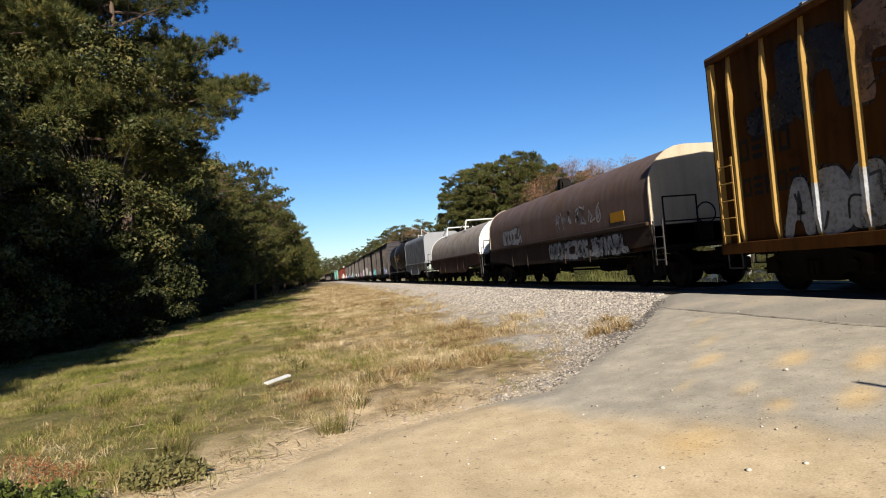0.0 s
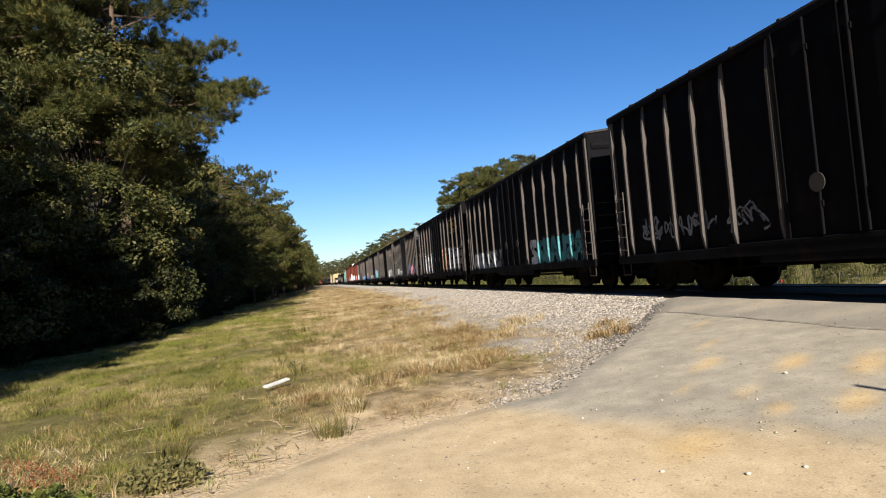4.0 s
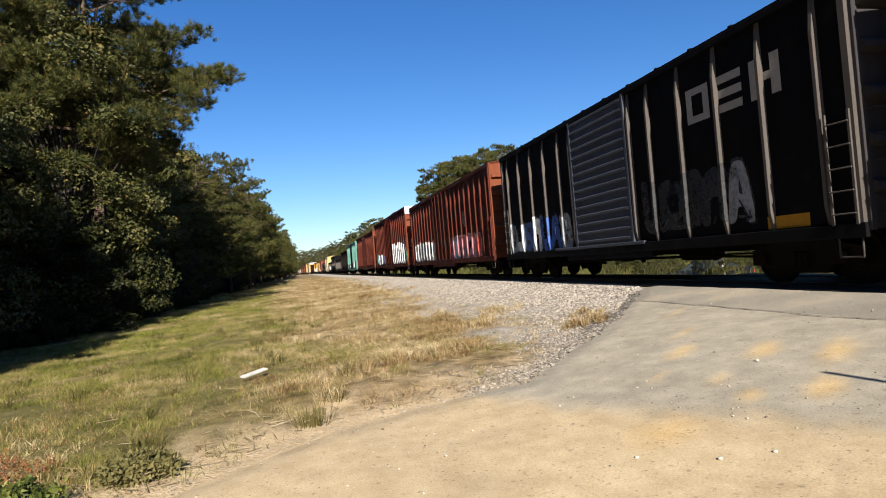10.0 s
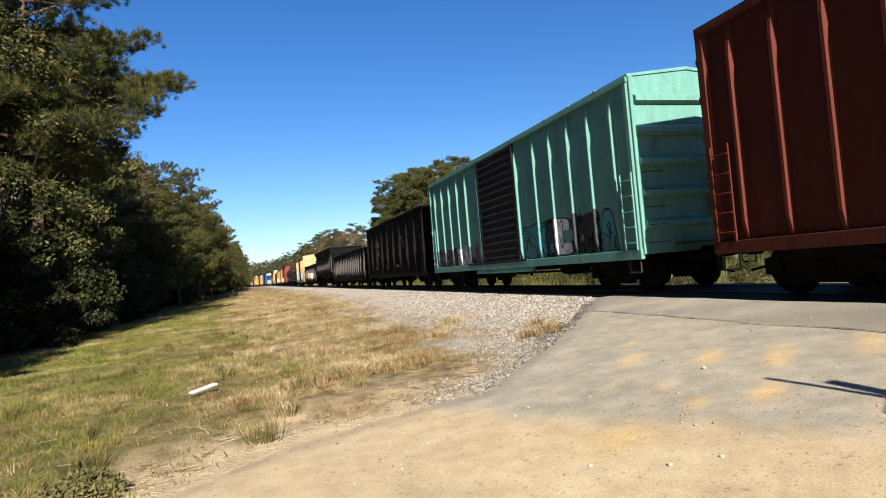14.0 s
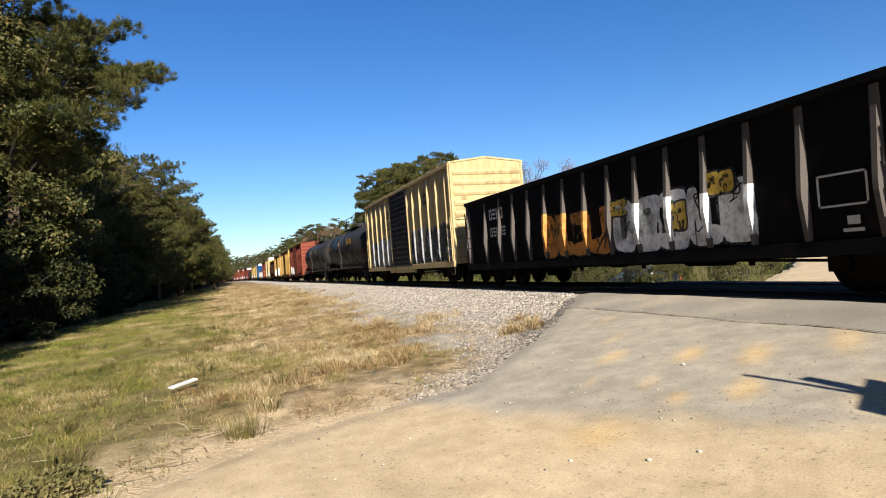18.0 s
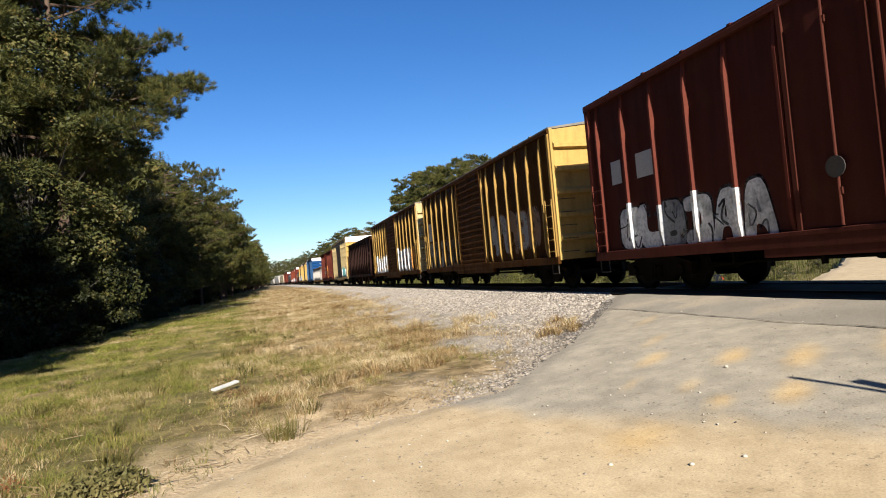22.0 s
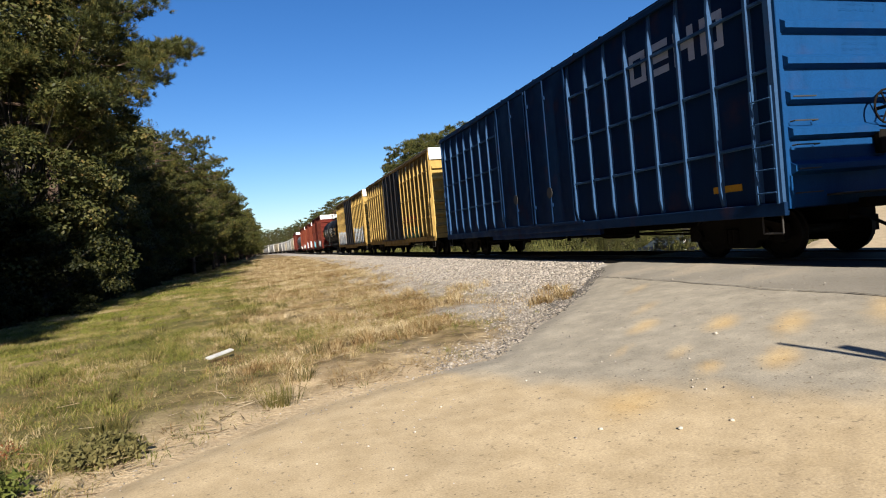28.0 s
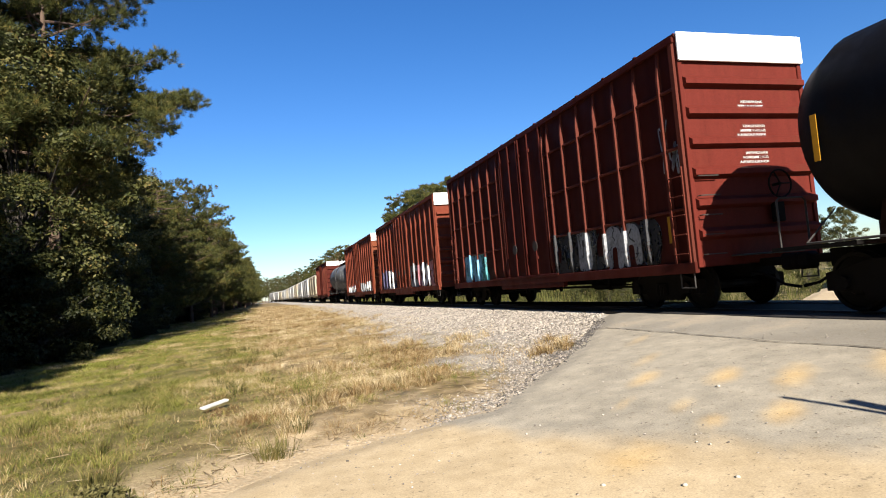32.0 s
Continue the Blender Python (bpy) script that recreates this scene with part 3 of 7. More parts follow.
def make_side_frame(bm):
    outline = [(-1.18, 0.34), (-1.18, 0.62), (-0.9, 0.68), (-0.45, 0.80), (0.45, 0.80), (0.9, 0.68), (1.18, 0.62), (1.18, 0.34), (0.62, 0.34), (0.5, 0.2), (-0.5, 0.2), (-0.62, 0.34)]
    for s in (-1, 1):
        a = [bm.verts.new((s * 0.93, y, z)) for y, z in outline]
        b = [bm.verts.new((s * 1.08, y, z)) for y, z in outline]
        n = len(outline)
        for i in range(n):
            bm.faces.new((a[i], a[(i + 1) % n], b[(i + 1) % n], b[i]))
        bm.faces.new(a[::-1])
        bm.faces.new(b)
        for y in (-0.12, 0.0, 0.12):
            rod(bm, (s * 1.1, y, 0.3), (s * 1.1, y, 0.55), 0.06, 8)
        for y in (-0.865, 0.865):
            rod(bm, (s * 1.04, y, 0.46), (s * 1.16, y, 0.46), 0.11, 12)
    bmesh.ops.recalc_face_normals(bm, faces=bm.faces[:])
    box(bm, -1.05, 1.05, -0.17, 0.17, 0.52, 0.84)
    for y in (-0.42, 0.42):
        rod(bm, (-0.9, y, 0.42), (0.9, y, 0.42), 0.05, 6)


FRONT_AXLES, REAR_AXLES = [], []


def running_gear(car, L, sill=0.86, inset=1.75, strap=True):
    for y in (-L / 2 + inset, L / 2 - inset):
        truck = piece("truck", "side", make_side_frame, GEAR, car, (0, y, 0), label="black cast steel truck")
        for dy, keep in ((-0.865, FRONT_AXLES), (0.865, REAR_AXLES)):
            keep.append(piece("wheelset", "w", make_wheelset, WHEEL, truck, (0, dy, 0.46), smooth=True))

    def coupler(bm):
        box(bm, -0.07, 0.07, -0.62, 0.2, 0.78, 0.94, 0.02)
        box(bm, -0.16, 0.13, -0.86, -0.58, 0.68, 1.0, 0.05)
        box(bm, -0.04, 0.16, -0.98, -0.8, 0.7, 0.98, 0.05)
        pipe(bm, [(-0.25, 0.1, 0.72), (-0.27, -0.35, 0.62), (-0.2, -0.7, 0.42), (-0.1, -0.95, 0.36)], 0.028)

    piece("coupler", "c", coupler, GEAR, car, (0, -L / 2, 0))
    piece("coupler", "c", coupler, GEAR, car, (0, L / 2, 0), math.pi)

    def brake(bm):
        pipe(bm, [(-0.8, -L / 2 + 3.1, 0.5), (-0.8, -L * 0.2, 0.55), (-0.8, L * 0.2, 0.55), (-0.8, L / 2 - 3.1, 0.5)], 0.025)
        pipe(bm, [(0.5, -L / 2 + 2.4, 0.52), (0.5, L / 2 - 2.4, 0.52)], 0.02)
        rod(bm, (-0.3, 0.8, 0.62), (-0.3, 1.3, 0.62), 0.15, 12)
        rod(bm, (0.45, -1.9, 0.6), (0.45, -0.6, 0.6), 0.2, 12)
        for y in (-L * 0.22, -0.6, L * 0.12, L * 0.25):
            box(bm, -0.85, -0.76, y - 0.03, y + 0.03, 0.45, 0.85)

    if strap:
        piece("brake_gear", round(L, 1), brake, GEAR, car)


def make_ladder(bm, h, w=0.42, n=7):
    for y in (0, w):
        box(bm, -0.05, -0.02, y - 0.02, y + 0.02, 0, h)
    for i in range(n):
        z = h * (i + 0.5) / n
        rod(bm, (-0.06, 0, z), (-0.06, w, z), 0.012, 6)


def hat_post(bm, h, w, d, taper=0.22):
    """A pressed outside post: wide foot on the side sheet, narrow face, drawn in at both ends."""
    for (za, zb, da, db) in ((0, taper * 0.5, d * 0.35, d), (taper * 0.5, h - taper, d, d), (h - taper, h, d, 0.012)):
        ring = []
        for z, dd in ((za, da), (zb, db)):
            ring.append([bm.verts.new((x, y, z)) for x, y in ((0.0, -w), (-dd, -w * 0.55), (-dd, w * 0.55), (0.0, w))])
        a, b = ring
        for i in range(3):
            bm.faces.new((a[i], a[i + 1], b[i + 1], b[i]))
    bmesh.ops.recalc_face_normals(bm, faces=bm.faces[:])


def sides():
    return ((-1, 0.0), (1, math.pi))


def roof_part(car, L, W, H, peak, material):
    def make(bm):
        prism(bm, [(-W - 0.05, H - 0.05), (-W - 0.05, H + 0.01), (0, H + peak), (W + 0.05, H + 0.01), (W + 0.05, H - 0.05), (0, H + peak - 0.07)], -L / 2 - 0.03, L / 2 + 0.03)
        n = int(L / 1.2)
        for i in range(1, n):
            y = -L / 2 + L * i / n
            prism(bm, [(-W - 0.06, H + 0.0), (-W - 0.06, H + 0.035), (0, H + peak + 0.03), (W + 0.06, H + 0.035), (W + 0.06, H + 0.0), (0, H + peak)], y - 0.04, y + 0.04)

    return piece("roof", (round(L, 1), W, H, peak), make, material, car)


# silhouettes of sprayed shapes and the gaps inside them, in units of their own width and height
SHAPES = (
    ([(0, 0), (0, 0.75), (0.15, 0.95), (0.5, 1.02), (0.85, 0.95), (1, 0.75), (1, 0), (0.66, 0), (0.64, 0.5), (0.36, 0.5), (0.34, 0)], []),
    ([(0, 0.02), (0.05, 0.98), (0.9, 1), (1, 0.9), (0.92, 0.55), (1, 0.4), (0.95, 0)], [[(0.32, 0.62), (0.34, 0.8), (0.64, 0.8), (0.62, 0.64)], [(0.36, 0.18), (0.36, 0.38), (0.66, 0.36), (0.64, 0.2)]]),
    ([(0.1, 0), (0, 0.2), (0, 0.85), (0.12, 1), (0.95, 1), (0.95, 0.7), (0.4, 0.68), (0.38, 0.32), (0.97, 0.3), (1, 0)], []),
    ([(0, 0), (0.22, 1), (0.72, 1.02), (1, 0), (0.7, -0.02), (0.62, 0.25), (0.4, 0.27), (0.33, 0)], [[(0.42, 0.45), (0.5, 0.78), (0.58, 0.45)]]),
    ([(0, 0), (0, 1), (0.38, 1.02), (0.36, 0.35), (1, 0.33), (1.03, 0)], []),
    ([(0.12, 0.05), (0, 0.3), (0, 0.75), (0.2, 1), (0.75, 1.03), (1, 0.75), (1.02, 0.3), (0.85, 0)], [[(0.36, 0.25), (0.34, 0.7), (0.5, 0.78), (0.66, 0.66), (0.64, 0.28)]]),
    ([(0, 0.95), (0, 0.68), (0.55, 0.62), (0.02, 0.4), (0, 0), (1, 0), (1, 0.3), (0.5, 0.33), (1, 0.6), (0.98, 1)], []),
)


def rounded(points, times=2):
    """A closed outline with its corners cut round."""
    p = np.asarray(points, float)
    for _ in range(times):
        q = np.roll(p, -1, 0)
        p = np.stack([0.82 * p + 0.18 * q, 0.18 * p + 0.82 * q], 1).reshape(-1, 2)
    return p


def ribbon(bm, points, w, x, col):
    """A sprayed line of width 2w through the points, on the plane x."""
    p = np.asarray(points, float)
    for _ in range(2):
        mid = np.stack([0.75 * p[:-1] + 0.25 * p[1:], 0.25 * p[:-1] + 0.75 * p[1:]], 1).reshape(-1, 2)
        p = np.concatenate([p[:1], mid, p[-1:]])
    t = np.gradient(p, axis=0)
    n = np.stack([-t[:, 1], t[:, 0]], 1)
    n /= np.linalg.norm(n, axis=1)[:, None] + 1e-9
    a = [bm.verts.new((x, y, z)) for y, z in p + n * w]
    b = [bm.verts.new((x, y, z)) for y, z in p - n * w]
    for i in range(len(p) - 1):
        bm.faces.new((a[i], a[i + 1], b[i + 1], b[i])).material_index = col


def scrawl(car, rng, y0, y1, z0, z1, colours, posts=(), depth=0.0, side=1.52, sun_col="", rise=(0.97, 1.27, 8.0, 9.0), w=0.058):
    """Spray paint on the near side. Two colours give thin looping tags; more give filled shapes with gaps and outlines
    in the last colour.
    The posts inside carry the colour too. sun_col: a colour for the posts where it is not that of the shapes, pale to
    stand in for the sun on them. rise, w: the heights at which the posts swell and taper off, and their half width."""
    mats = [spray("spray_" + c, SPRAY[c]) for c in colours]
    last, h = len(mats) - 1, z1 - z0
    label = "sprayed graffiti in " + " and ".join(dict.fromkeys(colours[:2]))
    n = max(2, round((y1 - y0) / (h * 0.72)))
    wide = (y1 - y0) / n
    fills = []
    for i in range(n):
        bm = bmesh.new()
        if last < 2:
            ya = y1 - (i + 0.1) * wide
            hop = [(ya - rng.uniform(-0.15, 1.0) * wide, z0 + rng.uniform(0.05, 0.95) * h) for _ in range(rng.randint(7, 12))]
            ribbon(bm, hop, rng.uniform(0.018, 0.034), -side - 0.003 - 0.001 * (i % 5), 0)
            fills.append(0)
            part("graffiti_tag", bm, mats, car, label)
            continue
        yc, shape = y0 + (i + 0.5) * wide, SHAPES[rng.randint(len(SHAPES))]
        fill = rng.randint(0, last)
        fills.append(fill)
        lean, grow = rng.uniform(-0.12, 0.12), rng.uniform(0.92, 1.08)
        flip = rng.choice((-1, 1))

        def place(points, jig=0.035):
            q = rounded(np.asarray(points, float) - 0.5 + rng.uniform(-jig, jig, (len(points), 2)))
            return np.stack([yc + flip * q[:, 0] * wide * 1.08 + lean * q[:, 1] * wide, z0 + h * (0.5 + q[:, 1] * grow)], 1)

        body = place(shape[0])
        c = body.mean(0)
        rim = c + (body - c) * (1 + 0.09 / wide, 1 + 0.09 / h)
        for outline, col, x in [(rim, last, 0.003), (body, fill, 0.008)] + [(place(g, 0.05), rng.choice((last, rng.randint(0, last))), 0.013) for g in shape[1]]:
            bm.faces.new([bm.verts.new((-side - x - 0.0012 * (i % 3), y, z)) for y, z in outline]).material_index = int(col)
        for _ in range(2):
            ya, za = yc + rng.uniform(-0.35, 0.35) * wide, z0 + rng.uniform(0.1, 0.9) * h
            hop = [(ya + rng.uniform(-0.25, 0.25) * wide, za + rng.uniform(-0.3, 0.3) * h) for _ in range(4)]
            ribbon(bm, hop, rng.uniform(0.012, 0.028), -side - 0.0165, last)
        bm.normal_update()
        part("graffiti_shape", bm, mats, car, label)
    for y in posts:
        if y0 < y < y1 and depth:
            za, zb = max(1.0, z0 + rng.uniform(-0.1, 0.05)), z1 + rng.uniform(-0.2, 0.1)
            # a separate post colour paints the sunlit gleam over the graffiti's own
            col = sun_col or colours[fills[min(n - 1, int((y - y0) / (y1 - y0) * n))]]
            bm = bmesh.new()
            rings = []
            for z in [za] + [k for k in rise[1:3] if za < k < zb] + [zb]:
                dd = float(np.interp(z, rise, (0.35 * depth, depth, depth, 0.012))) + 0.005
                rings.append([bm.verts.new((-side + x, y + yy, z)) for x, yy in ((-0.004, -w), (-dd, -w * 0.57), (-dd, w * 0.57), (-0.004, w))])
            for lo, hi in zip(rings, rings[1:]):
                for i in range(3):
                    bm.faces.new((lo[i], lo[i + 1], hi[i + 1], hi[i]))
            bmesh.ops.recalc_face_normals(bm, faces=bm.faces[:])
            part("painted_strip", bm, spray("spray_" + col, SPRAY[col]), car, "sprayed " + col + " paint on a post")


SPRAY = {"white": (0.74, 0.74, 0.72), "silver": (0.27, 0.28, 0.29), "black": (0.012, 0.012, 0.014), "teal": (0.06, 0.26, 0.27), "blue": (0.03, 0.10, 0.36), "skyblue": (0.16, 0.40, 0.55), "brown": (0.20, 0.12, 0.075), "purple": (0.06, 0.052, 0.12), "green": (0.04, 0.20, 0.10), "red": (0.42, 0.05, 0.03), "orange": (0.55, 0.22, 0.03), "pink": (0.45, 0.18, 0.2), "yellow": (0.6, 0.4, 0.05)}


def blocks(bm, y, z, w, h, side, count, gap=0.3, kind=0, only=None):
    """Stencilled marks of one line, as plain upright blocks, read along +y from the far end."""
    for i in range(count):
        if only is not None and i != only:
            continue
        yy = y - i * w * (1 + gap)
        x = -side - 0.006
        if kind == 0:
            bars = [(0, 1, 0, 1)]
        else:
            bars = (
                [(0, 0.26, 0, 1), (0.26, 0.74, 0, 0.2), (0.26, 0.74, 0.8, 1), (0.74, 1, 0, 1)],
                [(0, 1, 0, 0.22), (0, 1, 0.39, 0.61), (0, 1, 0.78, 1)],
                [(0, 0.3, 0, 1), (0.3, 0.7, 0.4, 0.6), (0.7, 1, 0, 1)],
            )[i % 3]
        for a, b, c, d in bars:
            q = [bm.verts.new((x, yy - p * w, z + r * h)) for p, r in ((a, c), (b, c), (b, d), (a, d))]
            bm.faces.new(q)


def stencils(car, side, lines, material, label=""):
    for y, z, w, h, count, kind in lines:
        for i in range(count if h > 0.2 else 1):
            bm = bmesh.new()
            blocks(bm, y, z, w, h, side, count, 0.3, kind, i if h > 0.2 else None)
            part("letter" if h > 0.2 else "stencil_line", bm, material, car, label)


def end_ladders(car, L, W, H, sill, rung=None):
    for sx in (-1, 1):
        for sy in (-1, 1):
            turn = 0.0 if sx < 0 else math.pi
            y = sy * (L / 2 - 0.12) - (0.42 if sy * sx < 0 else 0.0) * (1 if sx < 0 else -1)
            top = 1.7 if H < 5.0 else 1.9
            piece("ladder", (top, "side"), lambda bm: make_ladder(bm, top, 0.42, 5), rung or GRIP, car, (sx * W, y if sx < 0 else y + 0.0, sill + 0.1), turn)
            piece("step_iron", "s", lambda bm: pipe(bm, [(0, -0.2, 0), (0, -0.2, -0.38), (0, 0.2, -0.38), (0, 0.2, 0)], 0.016), GRIP, car, (sx * (W - 0.02), sy * (L / 2 - 0.32), sill))


def boxcar(name, label, S, L, H, colour, posts="plain", door="ribbed", door_colour=None, end="ribs", white_top=False, end_colour=None, roof=None, door_w=3.05, post_colour=None, span=1.0, first=0.75, rear=None, group="freight cars of the train"):
    """A steel boxcar with outside posts. posts: plain, cross (with cross rails), panel (plain with short dents)."""
    car = thing("boxcar", label, "freight car", group)
    W, sill, peak = 1.52, 0.86, 0.20
    if H > 5.0:
        W, peak = 1.5, 0.05
    d = 0.085
    dm = door_colour or colour
    pm = post_colour or colour

    def body(bm):
        prism(bm, [(-W, sill), (-W, H - 0.04), (0, H + peak - 0.075), (W, H - 0.04), (W, sill)], -L / 2, L / 2)

    piece("body", (L, H, W), body, colour, car)
    roof_part(car, L, W, H, peak, roof or GALV)

    def sill_make(bm):
        box(bm, -0.09, 0.01, -L / 2, L / 2, sill - 0.1, sill + 0.12, 0.01)
        prism(bm, [(-0.08, sill - 0.24), (0.04, sill - 0.24), (0.04, sill - 0.1), (-0.08, sill - 0.1)], -door_w * 0.75, door_w * 0.75)

    for sx, turn in sides():
        piece("side_sill", (L, door_w), sill_make, colour, car, (sx * W, 0, 0), turn)
        piece("top_chord", (L, H), lambda bm: box(bm, -0.08, 0.0, -L / 2, L / 2, H - 0.16, H - 0.04, 0.01), colour, car, (sx * W, 0, 0), turn)
    piece("centre_sill", (L,), lambda bm: box(bm, -0.3, 0.3, -L / 2, L / 2, sill - 0.25, sill), BLACK, car)
    # posts either side of the door
    h = H - sill - 0.26
    ys = [L / 2 - 0.1, door_w / 2 + 0.14]
    ys += [-y for y in ys]
    for s, gap in ((-1, first), (1, first if rear is None else rear)):
        y = L / 2 - gap
        while y > door_w / 2 + 0.45:
            ys.append(s * y)
            y -= span
    for sx, turn in sides():
        for y in ys:
            if abs(y) > L / 2 - 0.2:
                piece("corner_post", (H, "corner"), lambda bm: hat_post(bm, h + 0.1, 0.10, 0.07, 0.05), pm, car, (sx * W, y, sill + 0.1), turn)
            else:
                piece("post", (H, "post"), lambda bm: hat_post(bm, h, 0.055, d, 0.6), pm, car, (sx * W, y, sill + 0.11), turn)
        if posts == "cross":
            for z in (sill + 0.27 * h, sill + 0.55 * h, sill + 0.82 * h):
                for ya, yb in ((-L / 2 + 0.1, -door_w / 2), (door_w / 2, L / 2 - 0.1)):
                    piece("cross_rail", round(yb - ya, 2), lambda bm: box(bm, -0.06, 0.0, 0, yb - ya, -0.03, 0.03, 0.01), pm, car, (sx * W, ya if sx < 0 else yb, z), turn)
        if posts == "panel":
            for y, y2 in zip(sorted(ys), sorted(ys)[1:]):
                if y2 - y < door_w - 0.1 and abs(y) < L / 2 - 0.4:
                    for k in range(7):
                        piece("panel_dent", "dent", lambda bm: box(bm, -0.045, 0.0, -0.24, 0.24, -0.05, 0.05, 0.02), colour, car, (sx * W, (y + y2) / 2, sill + 0.5 + k * (h - 0.6) / 7), turn)
        # door
        if door:
            dh = h + 0.02

            def make_door(bm):
                box(bm, -0.05, 0.0, -door_w / 2, door_w / 2, 0, dh, 0.012)

            door_ob = piece("door", (door, H, door_w), make_door, dm, car, (sx * W, 0, sill + 0.13), turn, label="ribbed sliding door" if door == "ribbed" else "flat plug door")
            for y in (-door_w / 2, door_w / 2):
                piece("door_stile", (dh,), lambda bm: box(bm, -0.085, -0.004, -0.05, 0.05, 0, dh, 0.01), dm, door_ob, (0, y, 0))
            piece("door_track", (door_w,), lambda bm: box(bm, -0.10, -0.02, -door_w / 2 - 0.5, door_w / 2 + 1.6, -0.05, 0.03, 0.01), dm, door_ob)
            if door == "ribbed":
                for k in range(15):
                    piece("door_rib", (door_w,), lambda bm: box(bm, -0.035, 0.0, -door_w / 2 + 0.08, door_w / 2 - 0.08, -0.045, 0.045, 0.02), dm, door_ob, (-0.05, 0, 0.14 + k * (dh - 0.25) / 14))
            else:
                for y in (-door_w * 0.25, -0.08, 0.08, door_w * 0.25):
                    piece("lock_rod", (dh,), lambda bm: (rod(bm, (-0.09, 0, 0.05), (-0.09, 0, dh - 0.05), 0.022, 8), box(bm, -0.1, -0.02, -0.05, 0.05, 0.5, 0.6), box(bm, -0.1, -0.02, -0.05, 0.05, dh - 0.6, dh - 0.5)), dm, door_ob, (0, y, 0))
                for y in (-door_w * 0.25, door_w * 0.25):
                    piece("lock_wheel", "lw", lambda bm: lathe(bm, [(-0.13, 0.02), (-0.13, 0.16), (-0.115, 0.16), (-0.115, 0.02)], 14, "x"), GRIP, door_ob, (0, y, 0.9))
    # ends
    em = end_colour or colour
    for sy, turn in ((-1, 0.0), (1, math.pi)):
        if end == "ribs":
            n_r = 9 if H < 5 else 10
            for k in range(n_r):
                z = sill + 0.2 + k * (H - sill - 0.35) / n_r
                piece("end_rib", (W, n_r), lambda bm: prism_x(bm, [(0, -0.13), (-0.05, -0.06), (-0.075, 0.02), (-0.05, 0.09), (0, 0.13)], -W + 0.1, W - 0.1), em, car, (0, sy * L / 2, z + 0.12), turn)
        else:
            for k in range(6 if H > 5 else 5):
                z = sill + 0.35 + k * (H - sill - (1.0 if white_top else 0.5)) / (6 if H > 5 else 5)
                piece("end_rib", (W, "wide"), lambda bm: prism_x(bm, [(0.0, -0.13), (-0.15, -0.07), (-0.15, 0.03), (0.0, 0.12)], -W + 0.04, W - 0.04), em, car, (0, sy * L / 2, z + 0.3), turn)
        piece("end_sheet", (H, W), lambda bm: prism(bm, [(-W + 0.02, sill + 0.02), (-W + 0.02, H - 0.06), (0, H + peak - 0.1), (W - 0.02, H - 0.06), (W - 0.02, sill + 0.02)], -0.015, -0.002), em, car, (0, sy * L / 2, 0), turn)
        for x in (-W + 0.02, W - 0.02):
            piece("end_post", (H,), lambda bm: box(bm, -0.05, 0.05, -0.05, 0.02, sill, H - 0.03, 0.01), em, car, (x, sy * L / 2, 0), turn)
        if white_top:
            piece("end_panel", (H, W), lambda bm: box(bm, -W - 0.035, W + 0.035, -0.11, -0.06, H - 0.55, H + 0.02, 0.01), WHITE, car, (0, sy * L / 2, 0), turn, label="white painted top of the car end")
    # brake wheel and end ladder
    def wheel(bm):
        hoop(bm, (0.45, -0.18, 0), 0.28, 0.018)
        for a in range(3):
            c, s2 = math.cos(a * 2.1), math.sin(a * 2.1)
            rod(bm, (0.45, -0.19, 0), (0.45 + 0.28 * c, -0.19, 0.28 * s2), 0.015, 5)
        rod(bm, (0.45, -0.2, 0), (0.45, 0, 0), 0.03, 6)
        box(bm, 0.32, 0.58, -0.12, 0, -0.75, -0.35, 0.02)

    piece("brake_wheel", "bw", wheel, GEAR, car, (0, -L / 2 - 0.04, 2.4))
    for z in np.arange(1.1, 2.9, 0.38):
        piece("grab_iron", "gi", lambda bm: pipe(bm, [(0.0, 0, 0), (0.0, -0.1, 0), (0.45, -0.1, 0), (0.45, 0, 0)], 0.012, 5), GRIP, car, (-W + 0.1, -L / 2 - 0.05, z))
    end_ladders(car, L, W + d * 0.6, H, sill, pm)
    piece("crossover_platform", "xp", lambda bm: box(bm, -0.75, 0.75, -0.35, -0.02, 0, 0.035, 0.01), GRIP, car, (0, -L / 2, 1.02))
    running_gear(car, L)
    car["ys"] = [round(v, 3) for v in ys]
    return car, ys, W


def prism_x(bm, profile, x0, x1):
    """An open outline of (y, z), drawn out along x and closed at its ends."""
    a = [bm.verts.new((x0, y, z)) for y, z in profile]
    b = [bm.verts.new((x1, y, z)) for y, z in profile]
    for i in range(len(profile) - 1):
        bm.faces.new((a[i], a[i + 1], b[i + 1], b[i]))
    bm.faces.new(a)
    bm.faces.new(b[::-1])
    bmesh.ops.recalc_face_normals(bm, faces=bm.faces[:])


